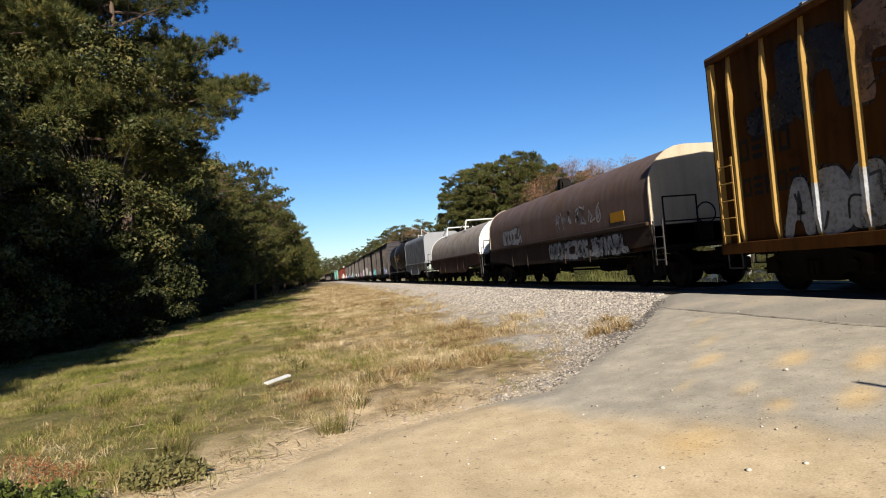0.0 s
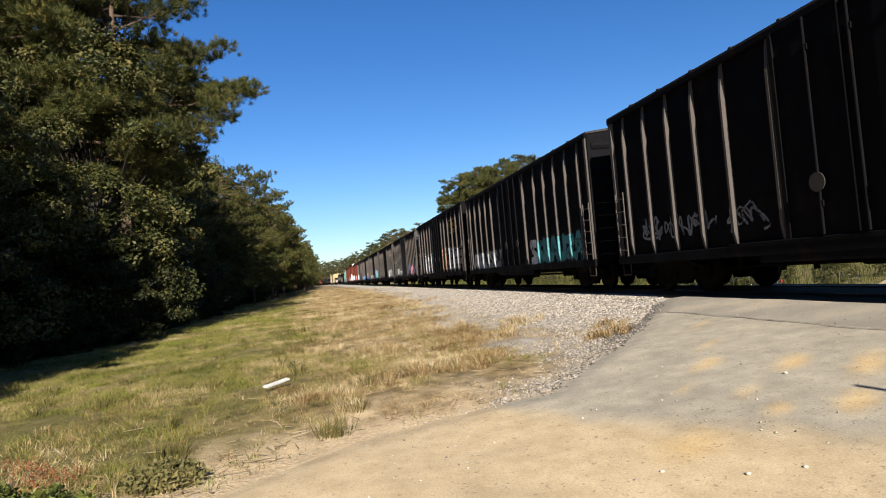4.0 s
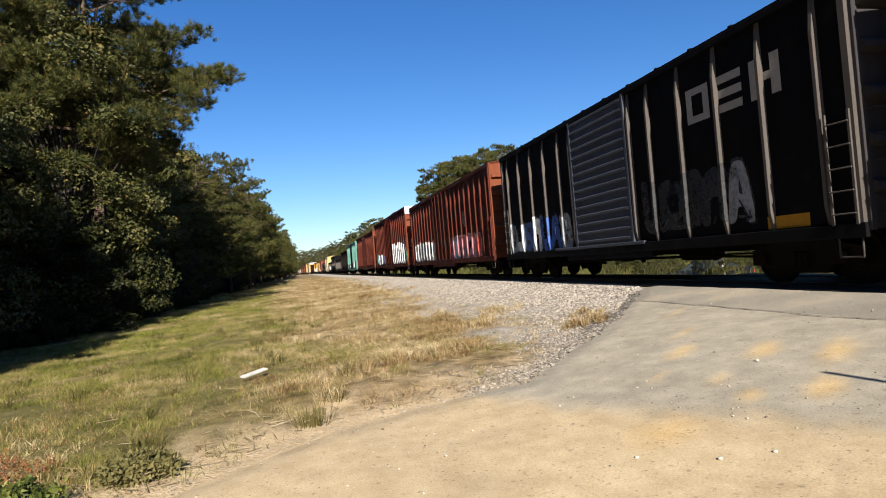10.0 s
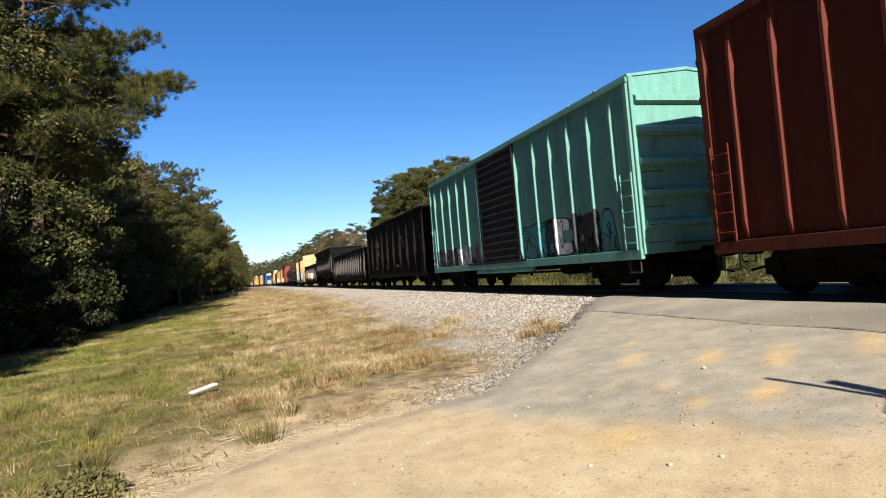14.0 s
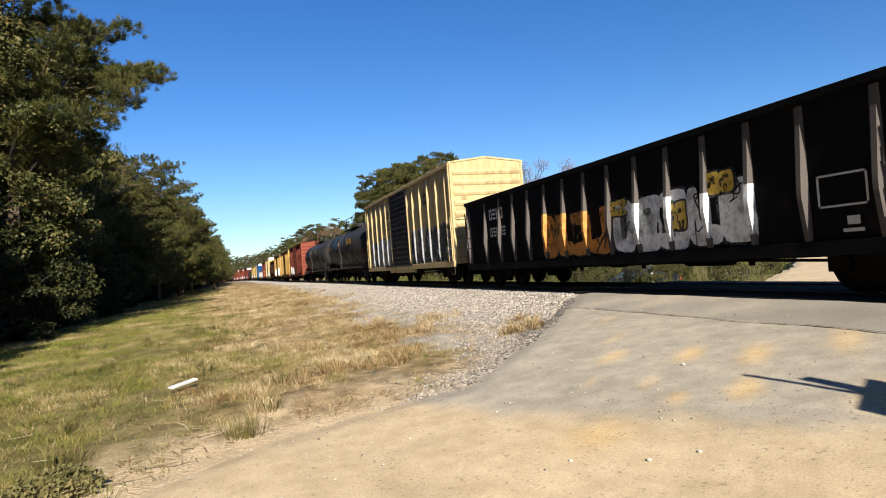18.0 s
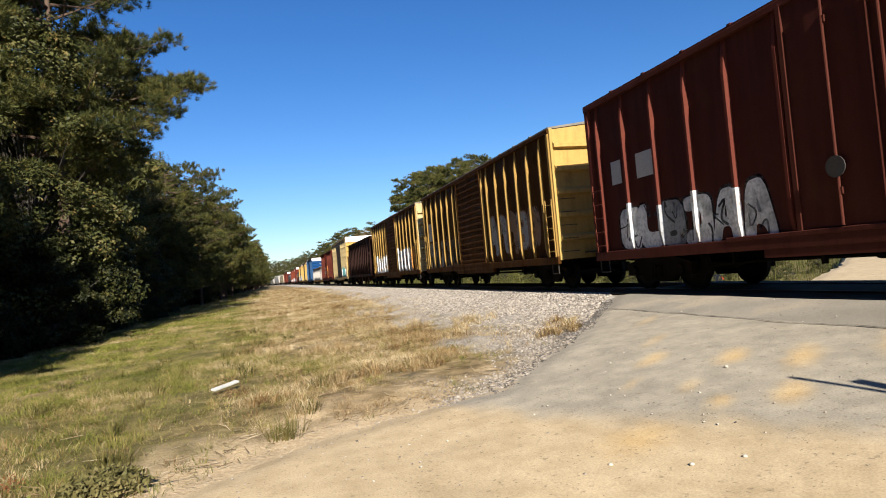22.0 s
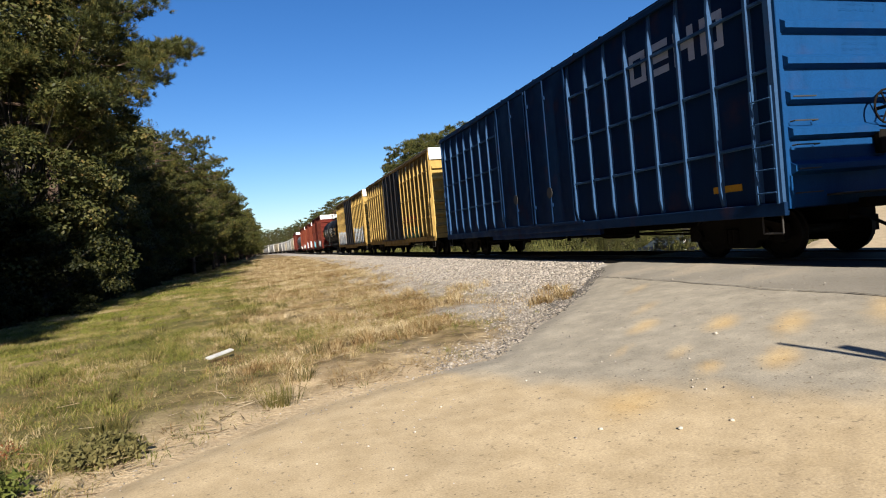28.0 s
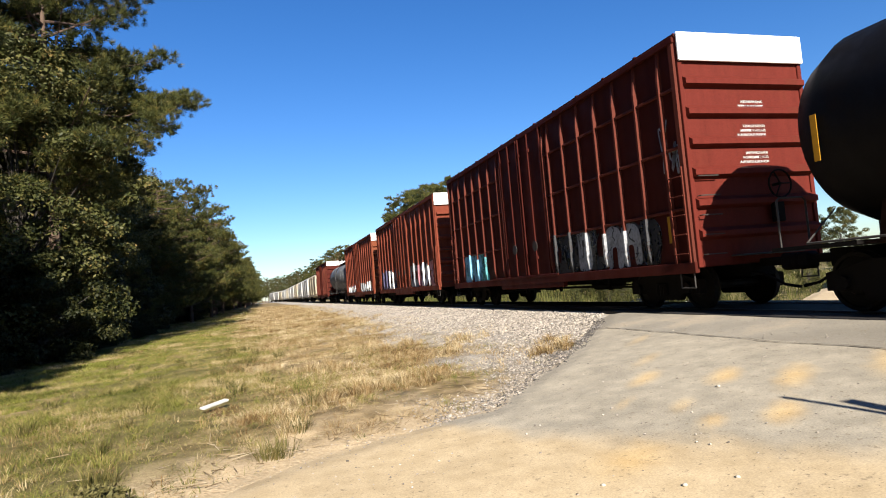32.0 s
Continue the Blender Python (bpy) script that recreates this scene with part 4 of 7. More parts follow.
def tank_car(label, L, R, zc, colour, end_colour=None, group="freight cars of the train", bands=2, climb=0.0):
    """climb: where the side ladders stand; the railed platform lies ahead of them."""
    car = thing("tank_car", label, "freight car", group)
    half = L / 2 - 0.2
    prof = [(-half + 0.85 * (1 - math.sqrt(max(0.0, 1 - (k / 8) ** 2))), R * max(0.02, k / 8)) for k in range(9)]
    full = prof + [(0.0, R)] + [(-d, r) for d, r in prof[::-1]]
    bm = bmesh.new()
    lathe(bm, full, 40, "y", (0, 0, zc))
    part("tank", bm, colour, car, smooth=True)
    for k in range(bands + 1):
        y = -half * 0.62 + 2 * half * 0.62 * k / bands
        piece("weld_band", (R, zc), lambda bm: lathe(bm, [(-0.05, R), (-0.05, R + 0.012), (0.05, R + 0.012), (0.05, R)], 36, "y", (0, 0, zc)), colour, car, (0, y, 0), smooth=True)
    sillz = 0.86

    def frame_make(bm):
        box(bm, -0.28, 0.28, -L / 2, L / 2, sillz - 0.15, sillz + 0.15)
        box(bm, -0.5, 0.5, -L / 2 + 1.2, L / 2 - 1.2, sillz - 0.1, zc - R + 0.12)
        for s in (-1, 1):
            box(bm, -1.5, 1.5, s * (L / 2 - 0.75) - 0.75, s * (L / 2 - 0.75) + 0.75, sillz + 0.16, sillz + 0.22)
            for x in (-0.9, 0.9):
                prism_x(bm, [(s * (L / 2 - 2.6), sillz + 0.15), (s * (L / 2 - 2.2), zc - R * 0.55), (s * (L / 2 - 1.6), zc - R * 0.55), (s * (L / 2 - 1.4), sillz + 0.15)], x - 0.06, x + 0.06)

    piece("underframe", (L, R, zc), frame_make, BLACK, car)
    top = zc + R

    def platform(bm):
        box(bm, -0.85, -0.35, -2.4, 2.4, top - 0.03, top + 0.01)
        box(bm, 0.35, 0.85, -2.4, 2.4, top - 0.03, top + 0.01)
        for x in (-0.85, 0.85):
            pipe(bm, [(x, -1.2, top), (x, -1.2, top + 0.74), (x, -1.1, top + 0.8), (x, 1.1, top + 0.8), (x, 1.2, top + 0.74), (x, 1.2, top)], 0.026)
            for s in (-1, 1):
                pipe(bm, [(x, s * 2.4, top), (x, s * 2.4, top + 0.5), (x, s * 2.3, top + 0.56), (x, s * 1.85, top + 0.56), (x, s * 1.75, top + 0.5), (x, s * 1.75, top)], 0.024)
                pipe(bm, [(x, s * 2.4, top + 0.46), (x * 0.3, s * 2.45, top + 0.46)], 0.02)
            pipe(bm, [(x, -2.3, top + 0.36), (x, 2.3, top + 0.36)], 0.018)
        for x in (-0.95, 0.95):
            for y in (-1.5, -0.5, 0.5, 1.5):
                pipe(bm, [(x, y, top), (x, y, top - 0.4)], 0.025)

    piece("platform", (top,), platform, BLACK, car, (0, climb - 1.15, 0), label="railed walkway on top of the tank")
    piece("dome", (top,), lambda bm: (lathe(bm, [(top - 0.05, 0.42), (top + 0.34, 0.42), (top + 0.38, 0.36), (top + 0.38, 0.02)], 20, "z"), rod(bm, (0, 0.85, top), (0, 0.85, top + 0.3), 0.16, 12), rod(bm, (0, -0.9, top), (0, -0.9, top + 0.22), 0.12, 12)), colour, car, (0, climb - 1.15, 0))
    for sx, turn in sides():
        def ladder(bm):
            pts = []
            for k in range(15):
                a = math.radians(-20 + 105 * k / 14)
                pts.append((-(R + 0.07) * math.cos(a), zc + (R + 0.07) * math.sin(a)))
            pts = [(-1.5, sillz + 0.2)] + pts
            for y in (-0.2, 0.2):
                pipe(bm, [(x, y, z) for x, z in pts], 0.018, 5)
            for x, z in pts[1::2]:
                rod(bm, (x, -0.2, z), (x, 0.2, z), 0.013, 5)

        piece("ladder", (R, zc), ladder, GRIP, car, (0, climb, 0), turn)

        def hand(bm):
            y1 = half * 0.93
            pipe(bm, [(-1.58, -y1, 1.1), (-1.58, y1, 1.1)], 0.018)
            for k in range(9):
                y = -y1 + 2 * y1 * k / 8
                rod(bm, (-1.58, y, 1.1), (-R * 0.62, y, zc - R * 0.8), 0.014, 5)

        piece("handrail", (R, zc, L), hand, GRIP, car, (0, 0, 0), turn)
        piece("side_step", "st", lambda bm: pipe(bm, [(-1.45, -0.2, sillz + 0.16), (-1.45, -0.2, 0.45), (-1.45, 0.2, 0.45), (-1.45, 0.2, sillz + 0.16)], 0.016), GRIP, car, (0, -L / 2 + 0.5, 0), turn)
    for s in (-1, 1):
        for x in (-1.4, 0.8):
            piece("end_rail", "loop", lambda bm: pipe(bm, [(0, 0, sillz + 0.2), (0, 0, 1.85), (0.06, 0, 1.9), (0.54, 0, 1.9), (0.6, 0, 1.85), (0.6, 0, sillz + 0.2)], 0.018), GRIP, car, (x, s * (L / 2 - 0.1), 0))
    piece("valve", "v", lambda bm: (rod(bm, (0, 0, 0.45), (0, 0, 0.95), 0.14, 10), box(bm, -0.2, 0.2, -0.2, 0.2, 0.85, 1.1)), BLACK, car)
    running_gear(car, L, strap=False)
    return car


def hood_outline(w, z0, z1, r, n=7):
    """Half-round shouldered outline of a hood, seen from its end."""
    pts = [(-w, z0)]
    for i in range(n):
        a = math.pi - math.pi / 2 * i / (n - 1)
        pts.append((-w + r + r * math.cos(a), z1 - r + r * math.sin(a)))
    for i in range(n):
        a = math.pi / 2 - math.pi / 2 * i / (n - 1)
        pts.append((w - r + r * math.cos(a), z1 - r + r * math.sin(a)))
    return pts + [(w, z0)]


def coil_car(label, L, top, radius, hood, end, skirt, group="freight cars of the train", frames=True, gap=1.1, low=0.72):
    car = thing("coil_car", label, "freight car", group)
    hl = L / 2 - gap
    bm = bmesh.new()
    prism(bm, hood_outline(1.48, 1.62, top, radius), -hl, hl)
    part("hood", bm, hood, car, smooth=True)
    for s in (-1, 1):
        bm = bmesh.new()
        out = hood_outline(1.50, 1.60, top + 0.02, radius)
        prism(bm, out, min(s * hl, s * (hl + 0.05)), max(s * hl, s * (hl + 0.05)))
        part("hood_end", bm, end, car, smooth=True)
    for s in (-1, 1):
        bm = bmesh.new()
        prism_x(bm, [(-hl - 0.05, 1.62), (-hl - 0.05, 1.12), (-hl + 2.4, 1.02), (-hl + 3.3, low), (hl - 3.3, low), (hl - 2.4, 1.02), (hl + 0.05, 1.12), (hl + 0.05, 1.62), (-hl - 0.05, 1.62)], min(s * 1.48, s * 1.55), max(s * 1.48, s * 1.55))
        part("side_skirt", bm, skirt, car)
    piece("deck", (L, "deck"), lambda bm: box(bm, -1.46, 1.46, -L / 2 + 0.1, L / 2 - 0.1, 0.98, 1.08), BLACK, car)
    piece("centre_sill", (L,), lambda bm: box(bm, -0.3, 0.3, -L / 2, L / 2, 0.61, 0.86), BLACK, car)
    for sx, turn in sides():
        for y in (-hl + 3.5, -1.9, 1.9, hl - 3.5):
            piece("skirt_rib", "r", lambda bm: box(bm, -0.03, 0.0, -0.03, 0.03, 0.8, 1.5, 0.01), skirt, car, (sx * 1.55, y, 0), turn)
        piece("hood_rail", (L,), lambda bm: box(bm, -0.06, 0.02, -hl, hl, 1.6, 1.7, 0.015), skirt, car, (sx * 1.55, 0, 0), turn)
        piece("ladder", "coil", lambda bm: make_ladder(bm, 1.1, 0.4, 4), GRIP, car, (sx * 1.5, -hl - 0.6 if sx < 0 else -hl - 0.2, 0.6), turn)
    for s, turn in ((-1, 0.0), (1, math.pi)):
        rm, y0 = (GRIP if frames else BLACK), s * (L / 2 - 0.12)
        piece("end_platform", (L, gap), lambda bm: box(bm, -1.45, 1.45, -L / 2, -hl - 0.05, 1.0, 1.06), rm, car, (0, 0, 0), turn)
        for x in (-1.4, -0.5, 0.5, 1.4):
            piece("handrail_post", "hp", lambda bm: rod(bm, (0, 0, 1.05), (0, 0, 2.25), 0.02, 6), rm, car, (x, y0, 0))
        for x in (-0.95, 0.95):
            piece("handrail", "hr", lambda bm: rod(bm, (-0.45, 0, 2.25), (0.45, 0, 2.25), 0.02, 6), rm, car, (x, y0, 0))
        piece("mid_rail", "mr", lambda bm: rod(bm, (-1.4, 0, 1.65), (1.4, 0, 1.65), 0.018, 6), rm, car, (0, y0, 0))
        for x in (-1.45, 1.45):
            piece("step_iron", "cs", lambda bm: pipe(bm, [(0, -0.2, 1.05), (0, -0.2, 0.45), (0, 0.2, 0.45), (0, 0.2, 1.05)], 0.018), rm, car, (x, s * (L / 2 - 0.5), 0))
        piece("brake_box", (L, gap, "bb"), lambda bm: box(bm, -0.4, 0.0, -hl - 0.35, -hl - 0.1, 1.1, 1.6, 0.03), rm, car, (0, 0, 0), turn)
        piece("brake_wheel", (L, gap, "bw"), lambda bm: hoop(bm, (-0.2, -hl - 0.4, 1.8), 0.26, 0.018), rm, car, (0, 0, 0), turn)
    if frames:
        for y in (-hl * 0.33, hl * 0.45):
            piece("lifting_bracket", (top,), lambda bm: (pipe(bm, [(-1.0, 0, top - 0.2), (-0.9, 0, top + 0.35), (0.9, 0, top + 0.35), (1.0, 0, top - 0.2)], 0.045), pipe(bm, [(-0.9, 0, top + 0.35), (-0.9, 1.6, top - 0.05)], 0.03)), CHALK, car, (0, y, 0), label="white pipe lifting bracket on the hood")
        piece("lifting_eye", (top,), lambda bm: hoop(bm, (0, 0, top + 0.16), 0.2, 0.05, "x"), GEAR, car, (0, 0.3, 0))
    running_gear(car, L, inset=1.6)
    return car


def gondola(label, S, L, H, colour, ribs=14, cap=None, flare=0.0, sill=0.72, inner=None, post_colour=None, group="freight cars of the train", name="gondola", bay=0.42):
    """Open-topped car: thin walls round an empty inside, outside posts, a top rail."""
    car = thing(name, label, "freight car", group)
    W = 1.50
    for s in (-1, 1):
        bm = bmesh.new()
        prism(bm, [(s * W, sill), (s * W, H - flare)] + ([(s * (W + 0.18), H), (s * (W + 0.13), H)] if flare else []) + [(s * (W - 0.05), H - flare), (s * (W - 0.05), sill)], -L / 2, L / 2)
        part("side_wall", bm, colour, car)
    piece("floor", (L, sill, W), lambda bm: box(bm, -W + 0.05, W - 0.05, -L / 2, L / 2, sill + 0.28, sill + 0.36), colour, car)
    for sy, turn in ((-1, 0.0), (1, math.pi)):
        def end(bm):
            box(bm, -W, W, 0, 0.06, sill, H - flare)
            for z in np.arange(sill + 0.35, H - 0.2, 0.55):
                box(bm, -W + 0.03, W - 0.03, -0.09, 0.0, z - 0.06, z + 0.06, 0.01)
            if flare:
                prism_x(bm, [(0.0, H - flare), (-0.0, H), (0.06, H), (0.06, H - flare)], -W, W)
        piece("end_wall", (H, flare), end, colour, car, (0, sy * L / 2, 0), turn)
    w = W + (0.16 if flare else 0.0)
    for s in (-1, 1):
        piece("top_rail", (L, "tr"), lambda bm: box(bm, -0.07, 0.07, -L / 2, L / 2, -0.06, 0.06, 0.012), cap or colour, car, (s * w, 0, H))
        piece("side_sill", (L, "gs"), lambda bm: box(bm, -0.06, 0.06, -L / 2, L / 2, -0.12, 0.1, 0.01), cap or colour, car, (s * W, 0, sill))
        piece("end_rail", (w, "er"), lambda bm: box(bm, -w + 0.07, w - 0.07, -0.06, 0.06, -0.057, 0.057, 0.012), cap or colour, car, (0, s * L / 2, H))
    piece("centre_sill", (L, sill), lambda bm: box(bm, -0.3, 0.3, -L / 2, L / 2, sill - 0.1, sill + 0.2), colour, car)
    if inner:
        # close posts along the middle, two wide bays at each end
        last, gap = inner
        n = round(2 * last / gap)
        ys = [-last + 2 * last * i / n for i in range(n + 1)]
        ys += [s * y for s in (-1, 1) for y in (last + bay * (L / 2 - 0.15 - last), L / 2 - 0.15)]
    else:
        ys = [-L / 2 + 0.25 + (L - 0.5) * i / (ribs - 1) for i in range(ribs)]
    for sx, turn in sides():
        for y in ys:
            piece("post", (H, flare, "g"), lambda bm: hat_post(bm, H - sill - 0.2 - flare * 0.5, 0.07, 0.13, 0.62 * (H - sill - 0.2)), post_colour or colour, car, (sx * W, y, sill + 0.1), turn)
        for sy in (-1, 1):
            piece("ladder", (H, "gond"), lambda bm: make_ladder(bm, min(1.8, H - sill - 0.3), 0.4, 5), colour, car, (sx * (W + 0.07), sy * (L / 2 - 0.35) - (0.2 if sx < 0 else -0.2), sill + 0.1), turn)
    running_gear(car, L)
    return car, ys, W


def open_hopper(label, L, H, colour, ribs=12, flare=0.0, inner=None, post_colour=None, group="freight cars of the train"):
    """Coal hopper: a tall open body over an exposed centre sill, sloped floor ends and end posts with ladders."""
    car, ys, W = gondola(label, 0, L, H, colour, ribs, None, flare, 0.95 if not flare else 1.45, inner, post_colour, group=group, name="open_hopper")
    for s in (-1, 1):
        bm = bmesh.new()
        prism_x(bm, [(s * (L / 2), H - 1.2), (s * (L / 2 - 0.05), H - 1.25), (s * (L * 0.18), 0.7), (s * (L * 0.2), 0.7)], -W + 0.1, W - 0.1)
        part("slope_sheet", bm, colour, car)
    # added box that fills the see-through gap in place of deep shade
    piece("hopper_shade_box", (L, W, "hb"), lambda bm: box(bm, -W * 0.9, W * 0.9, -L / 2 + 0.9, L / 2 - 0.9, 0.95, 1.5, 0.05), colour, car)
    for y in (-L * 0.2, -L * 0.07, L * 0.07, L * 0.2):
        piece("discharge_chute", (W, "dc"), lambda bm: prism_x(bm, [(-0.8, 1.1), (0.8, 1.1), (0.28, 0.42), (-0.28, 0.42), (-0.8, 1.1)], -W * 0.8, W * 0.8), colour, car, (0, y, 0))
    return car, ys, W


def covered_hopper(label, L, H, colour, group="freight cars of the train"):
    car = thing("covered_hopper", label, "freight car", group)
    hl = L / 2 - 0.9
    bm = bmesh.new()
    prism(bm, [(-1.25, 1.0), (-1.5, 1.35), (-1.55, 2.6), (-1.48, H - 0.45), (-1.05, H - 0.1), (1.05, H - 0.1), (1.48, H - 0.45), (1.55, 2.6), (1.5, 1.35), (1.25, 1.0)], -hl, hl)
    part("body", bm, colour, car, smooth=True)
    for k in range(3):
        y = -hl + 2 * hl * (k + 0.5) / 3
        piece("chute", (L,), lambda bm: [bm.faces.ensure_lookup_table(), lathe(bm, [(0.35, 0.35), (1.05, 1.9)], 4, "z")][0], colour, car, (0, y, 0), math.pi / 4)
        piece("hatch", (H, L), lambda bm: (box(bm, -0.3, 0.3, -hl / 3 + 0.2, hl / 3 - 0.2, H - 0.1, H + 0.06, 0.02)), colour, car, (0, y, 0))
    for sx, turn in sides():
        for k in range(4):
            y = -hl + 2 * hl * k / 3
            piece("post", (H, "ch"), lambda bm: box(bm, -0.05, 0.0, -0.05, 0.05, 1.3, H - 0.5, 0.01), colour, car, (sx * 1.54, y * 0.98, 0), turn)
        piece("side_sill", (L, "ch"), lambda bm: box(bm, -0.06, 0.02, -L / 2, L / 2, 1.0, 1.2, 0.01), colour, car, (sx * 1.5, 0, 0), turn)
        piece("walkway", (L, H), lambda bm: box(bm, -0.85, -0.45, -hl, hl, H + 0.02, H + 0.06), GRIP, car, (0, 0, 0), turn)
    for s, turn in ((-1, 0.0), (1, math.pi)):
        piece("end_frame", (L, H), lambda bm: (box(bm, -1.4, 1.4, -L / 2, -hl, 1.0, 1.08), pipe(bm, [(-1.3, -L / 2 + 0.1, 1.05), (-1.2, -hl - 0.02, H - 0.3)], 0.05), pipe(bm, [(1.3, -L / 2 + 0.1, 1.05), (1.2, -hl - 0.02, H - 0.3)], 0.05), make_ladder(bm, 0.1, 0.1, 1)), colour, car, (0, 0, 0), turn)
    running_gear(car, L)
    return car


# ---- the cars in order; each with the place of its front end along the track at the clip's start ----
TRAIN = []


def add(car, S, L):
    TRAIN.append((car, S + L / 2))


def mark_panel(car, W, y, z, w, h, colour_mat, name="placard"):
    bm = bmesh.new()
    box(bm, -W - 0.012, -W - 0.002, y - w / 2, y + w / 2, z, z + h)
    return part(name, bm, colour_mat, car)


def build_train():
    car_mats()
    rng = np.random.RandomState(21)
    # rust is real here; the side is also darkened for its shade
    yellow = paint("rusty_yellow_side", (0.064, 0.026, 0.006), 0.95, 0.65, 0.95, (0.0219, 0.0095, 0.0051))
    # yellow of the posts keeps the sunlit tone
    yellow_post = paint("sunlit_yellow_post", (0.292, 0.1788, 0.0511), 0.6, 0.6, 0.7, (0.1095, 0.0511, 0.0219))
    # lighter than the black sides: sunlight on the posts put into their colour
    lit_post = paint("sunlit_dark_post", (0.085, 0.074, 0.066), 0.7, 0.7, 0.6, (0.0949, 0.0621, 0.0438))
    # the ends' yellow, darkened so the sides look shaded
    tside = paint("shaded_yellow_side", (0.1752, 0.1058, 0.0292), 0.6, 0.6, 0.7, (0.0876, 0.0401, 0.0146))
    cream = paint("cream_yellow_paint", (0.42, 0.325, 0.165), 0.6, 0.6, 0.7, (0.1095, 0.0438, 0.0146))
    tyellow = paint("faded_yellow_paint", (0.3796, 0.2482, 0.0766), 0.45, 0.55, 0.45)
    black = paint("sooty_black_paint", (0.0055, 0.0053, 0.006), 0.6, 0.75, 0.4, (0.0219, 0.0146, 0.0117))
    umber = paint("dark_brown_paint", (0.0085, 0.0068, 0.006), 0.6, 0.75, 0.4, (0.0292, 0.0161, 0.0109))
    # end paints, lighter than the black sides
    purple = paint("black_end_paint", (0.0411, 0.0372, 0.03832), 0.5, 0.7, 0.4, (0.073, 0.0548, 0.0401))
    greyend = paint("grey_end_paint", (0.05928, 0.05632, 0.0529), 0.5, 0.7, 0.4, (0.146, 0.0949, 0.0511))
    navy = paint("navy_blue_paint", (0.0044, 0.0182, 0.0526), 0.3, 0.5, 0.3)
    # the navy sides' blue, brightened for the sun on the car ends
    blue = paint("sunlit_blue_end", (0.0066, 0.0438, 0.1314), 0.1, 0.45, 0.25)
    # red sides are darkened for shade; posts and ends hold a sunlit red
    red_post = paint("sunlit_red_post", (0.1022, 0.0263, 0.0175), 0.5, 0.6, 0.6)
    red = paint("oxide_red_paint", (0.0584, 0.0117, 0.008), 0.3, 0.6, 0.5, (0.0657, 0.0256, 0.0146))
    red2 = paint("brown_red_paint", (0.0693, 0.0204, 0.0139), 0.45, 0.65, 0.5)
    orange = paint("sunlit_red_end", (0.1551, 0.04658, 0.02235), 0.4, 0.6, 0.4)
    mint = paint("mint_green_paint", (0.1241, 0.2774, 0.2336), 0.45, 0.6, 0.4, (0.073, 0.0584, 0.0365))
    rustg = paint("rusty_brown_steel", (0.0548, 0.0328, 0.0234), 0.6, 0.8, 0.5)
    white_g = paint("chalky_white_paint", (0.3212, 0.2993, 0.2737), 0.8, 0.7, 0.85, (0.146, 0.0876, 0.0511))
    coil_brown = paint("brown_hood_paint", (0.1095, 0.0766, 0.0621), 0.4, 0.6, 0.5)
    coil_dark = paint("dark_rusty_skirt", (0.0365, 0.0263, 0.0204), 0.7, 0.8, 0.6, (0.073, 0.0365, 0.0182))
    coil_tan = paint("tan_hood_paint", (0.2628, 0.2263, 0.1898), 0.5, 0.65, 0.6)
    coil_grey = paint("grey_hood_paint", (0.1387, 0.1424, 0.146), 0.3, 0.5, 0.4)
    tan_end = paint("tan_hood_end", (0.365, 0.3066, 0.219), 0.2, 0.6, 0.3)
    white_end = paint("white_hood_end", (0.5256, 0.5183, 0.4964), 0.15, 0.55, 0.25)
    tank_black = paint("black_tank_paint", (0.0088, 0.008, 0.008), 0.35, 0.55, 0.3, (0.0256, 0.0161, 0.0109))
    tank_grey = paint("grey_black_tank_paint", (0.0248, 0.0241, 0.0234), 0.3, 0.5, 0.3, (0.073, 0.0365, 0.0219))
    doorblack = paint("dark_steel_door", (0.0234, 0.0226, 0.0241), 0.5, 0.6, 0.4)
    dust = paint("yellow_black_roof", (0.1825, 0.1606, 0.1314), 0.6, 0.8, 0.6)
    hopper_grey = paint("light_grey_hopper_paint", (0.3796, 0.3723, 0.3504), 0.3, 0.6, 0.5)
    hopper_tan = paint("buff_hopper_paint", (0.4234, 0.365, 0.2628), 0.3, 0.6, 0.5)
    gold = plain("gold_letter", (0.365, 0.2336, 0.0292), 0.6, 0.0, 14, 0.3)
    pale = plain("pale_letter", (0.3285, 0.3066, 0.2628), 0.6, 0.0, 14, 0.3)
    greyl = plain("grey_letter", (0.3358, 0.365, 0.4234), 0.6, 0.0, 14, 0.15)
    blackl = plain("black_letter", (0.0109, 0.0102, 0.0095), 0.6, 0.0, 14, 0.2)

    def B(S, L, H, label, colour, **kw):
        c, ys, W = boxcar("boxcar", label, S, L, H, colour, **kw)
        add(c, S, L)
        return c, ys, W

    def small_print(c, W, y, z, rows=4, m=None, w=0.06):
        stencils(c, W, [(y, z - 0.13 * k, w, 0.07, 4 + (k * 3) % 4, 0) for k in range(rows)], m or CHALK)

    def reporting(c, W, y, z, m, h=0.42, first=4, second=5):
        stencils(c, W, [(y, z, h * 0.62, h, first, 1), (y, z - h * 1.6, h * 0.55, h * 0.85, second, 1)], m, "block reporting marks")

    d = 0.085
    STD, HIGH = 4.76, 5.25
    # a yellow boxcar is passing as the clip starts
    c, ys, W = B(-4.4, 15.4, STD, "dirty yellow ribbed boxcar with dark graffiti over its side", yellow, roof=dust, post_colour=yellow_post, span=0.92, first=0.62)
    scrawl(c, rng, 1.9, 6.0, 1.0, 2.0, ["silver", "silver", "black"], ys, d)
    scrawl(c, rng, 2.2, 6.6, 2.9, 4.3, ["black", "brown", "black"], (), 0)
    reporting(c, W, 7.0, 2.5, blackl)
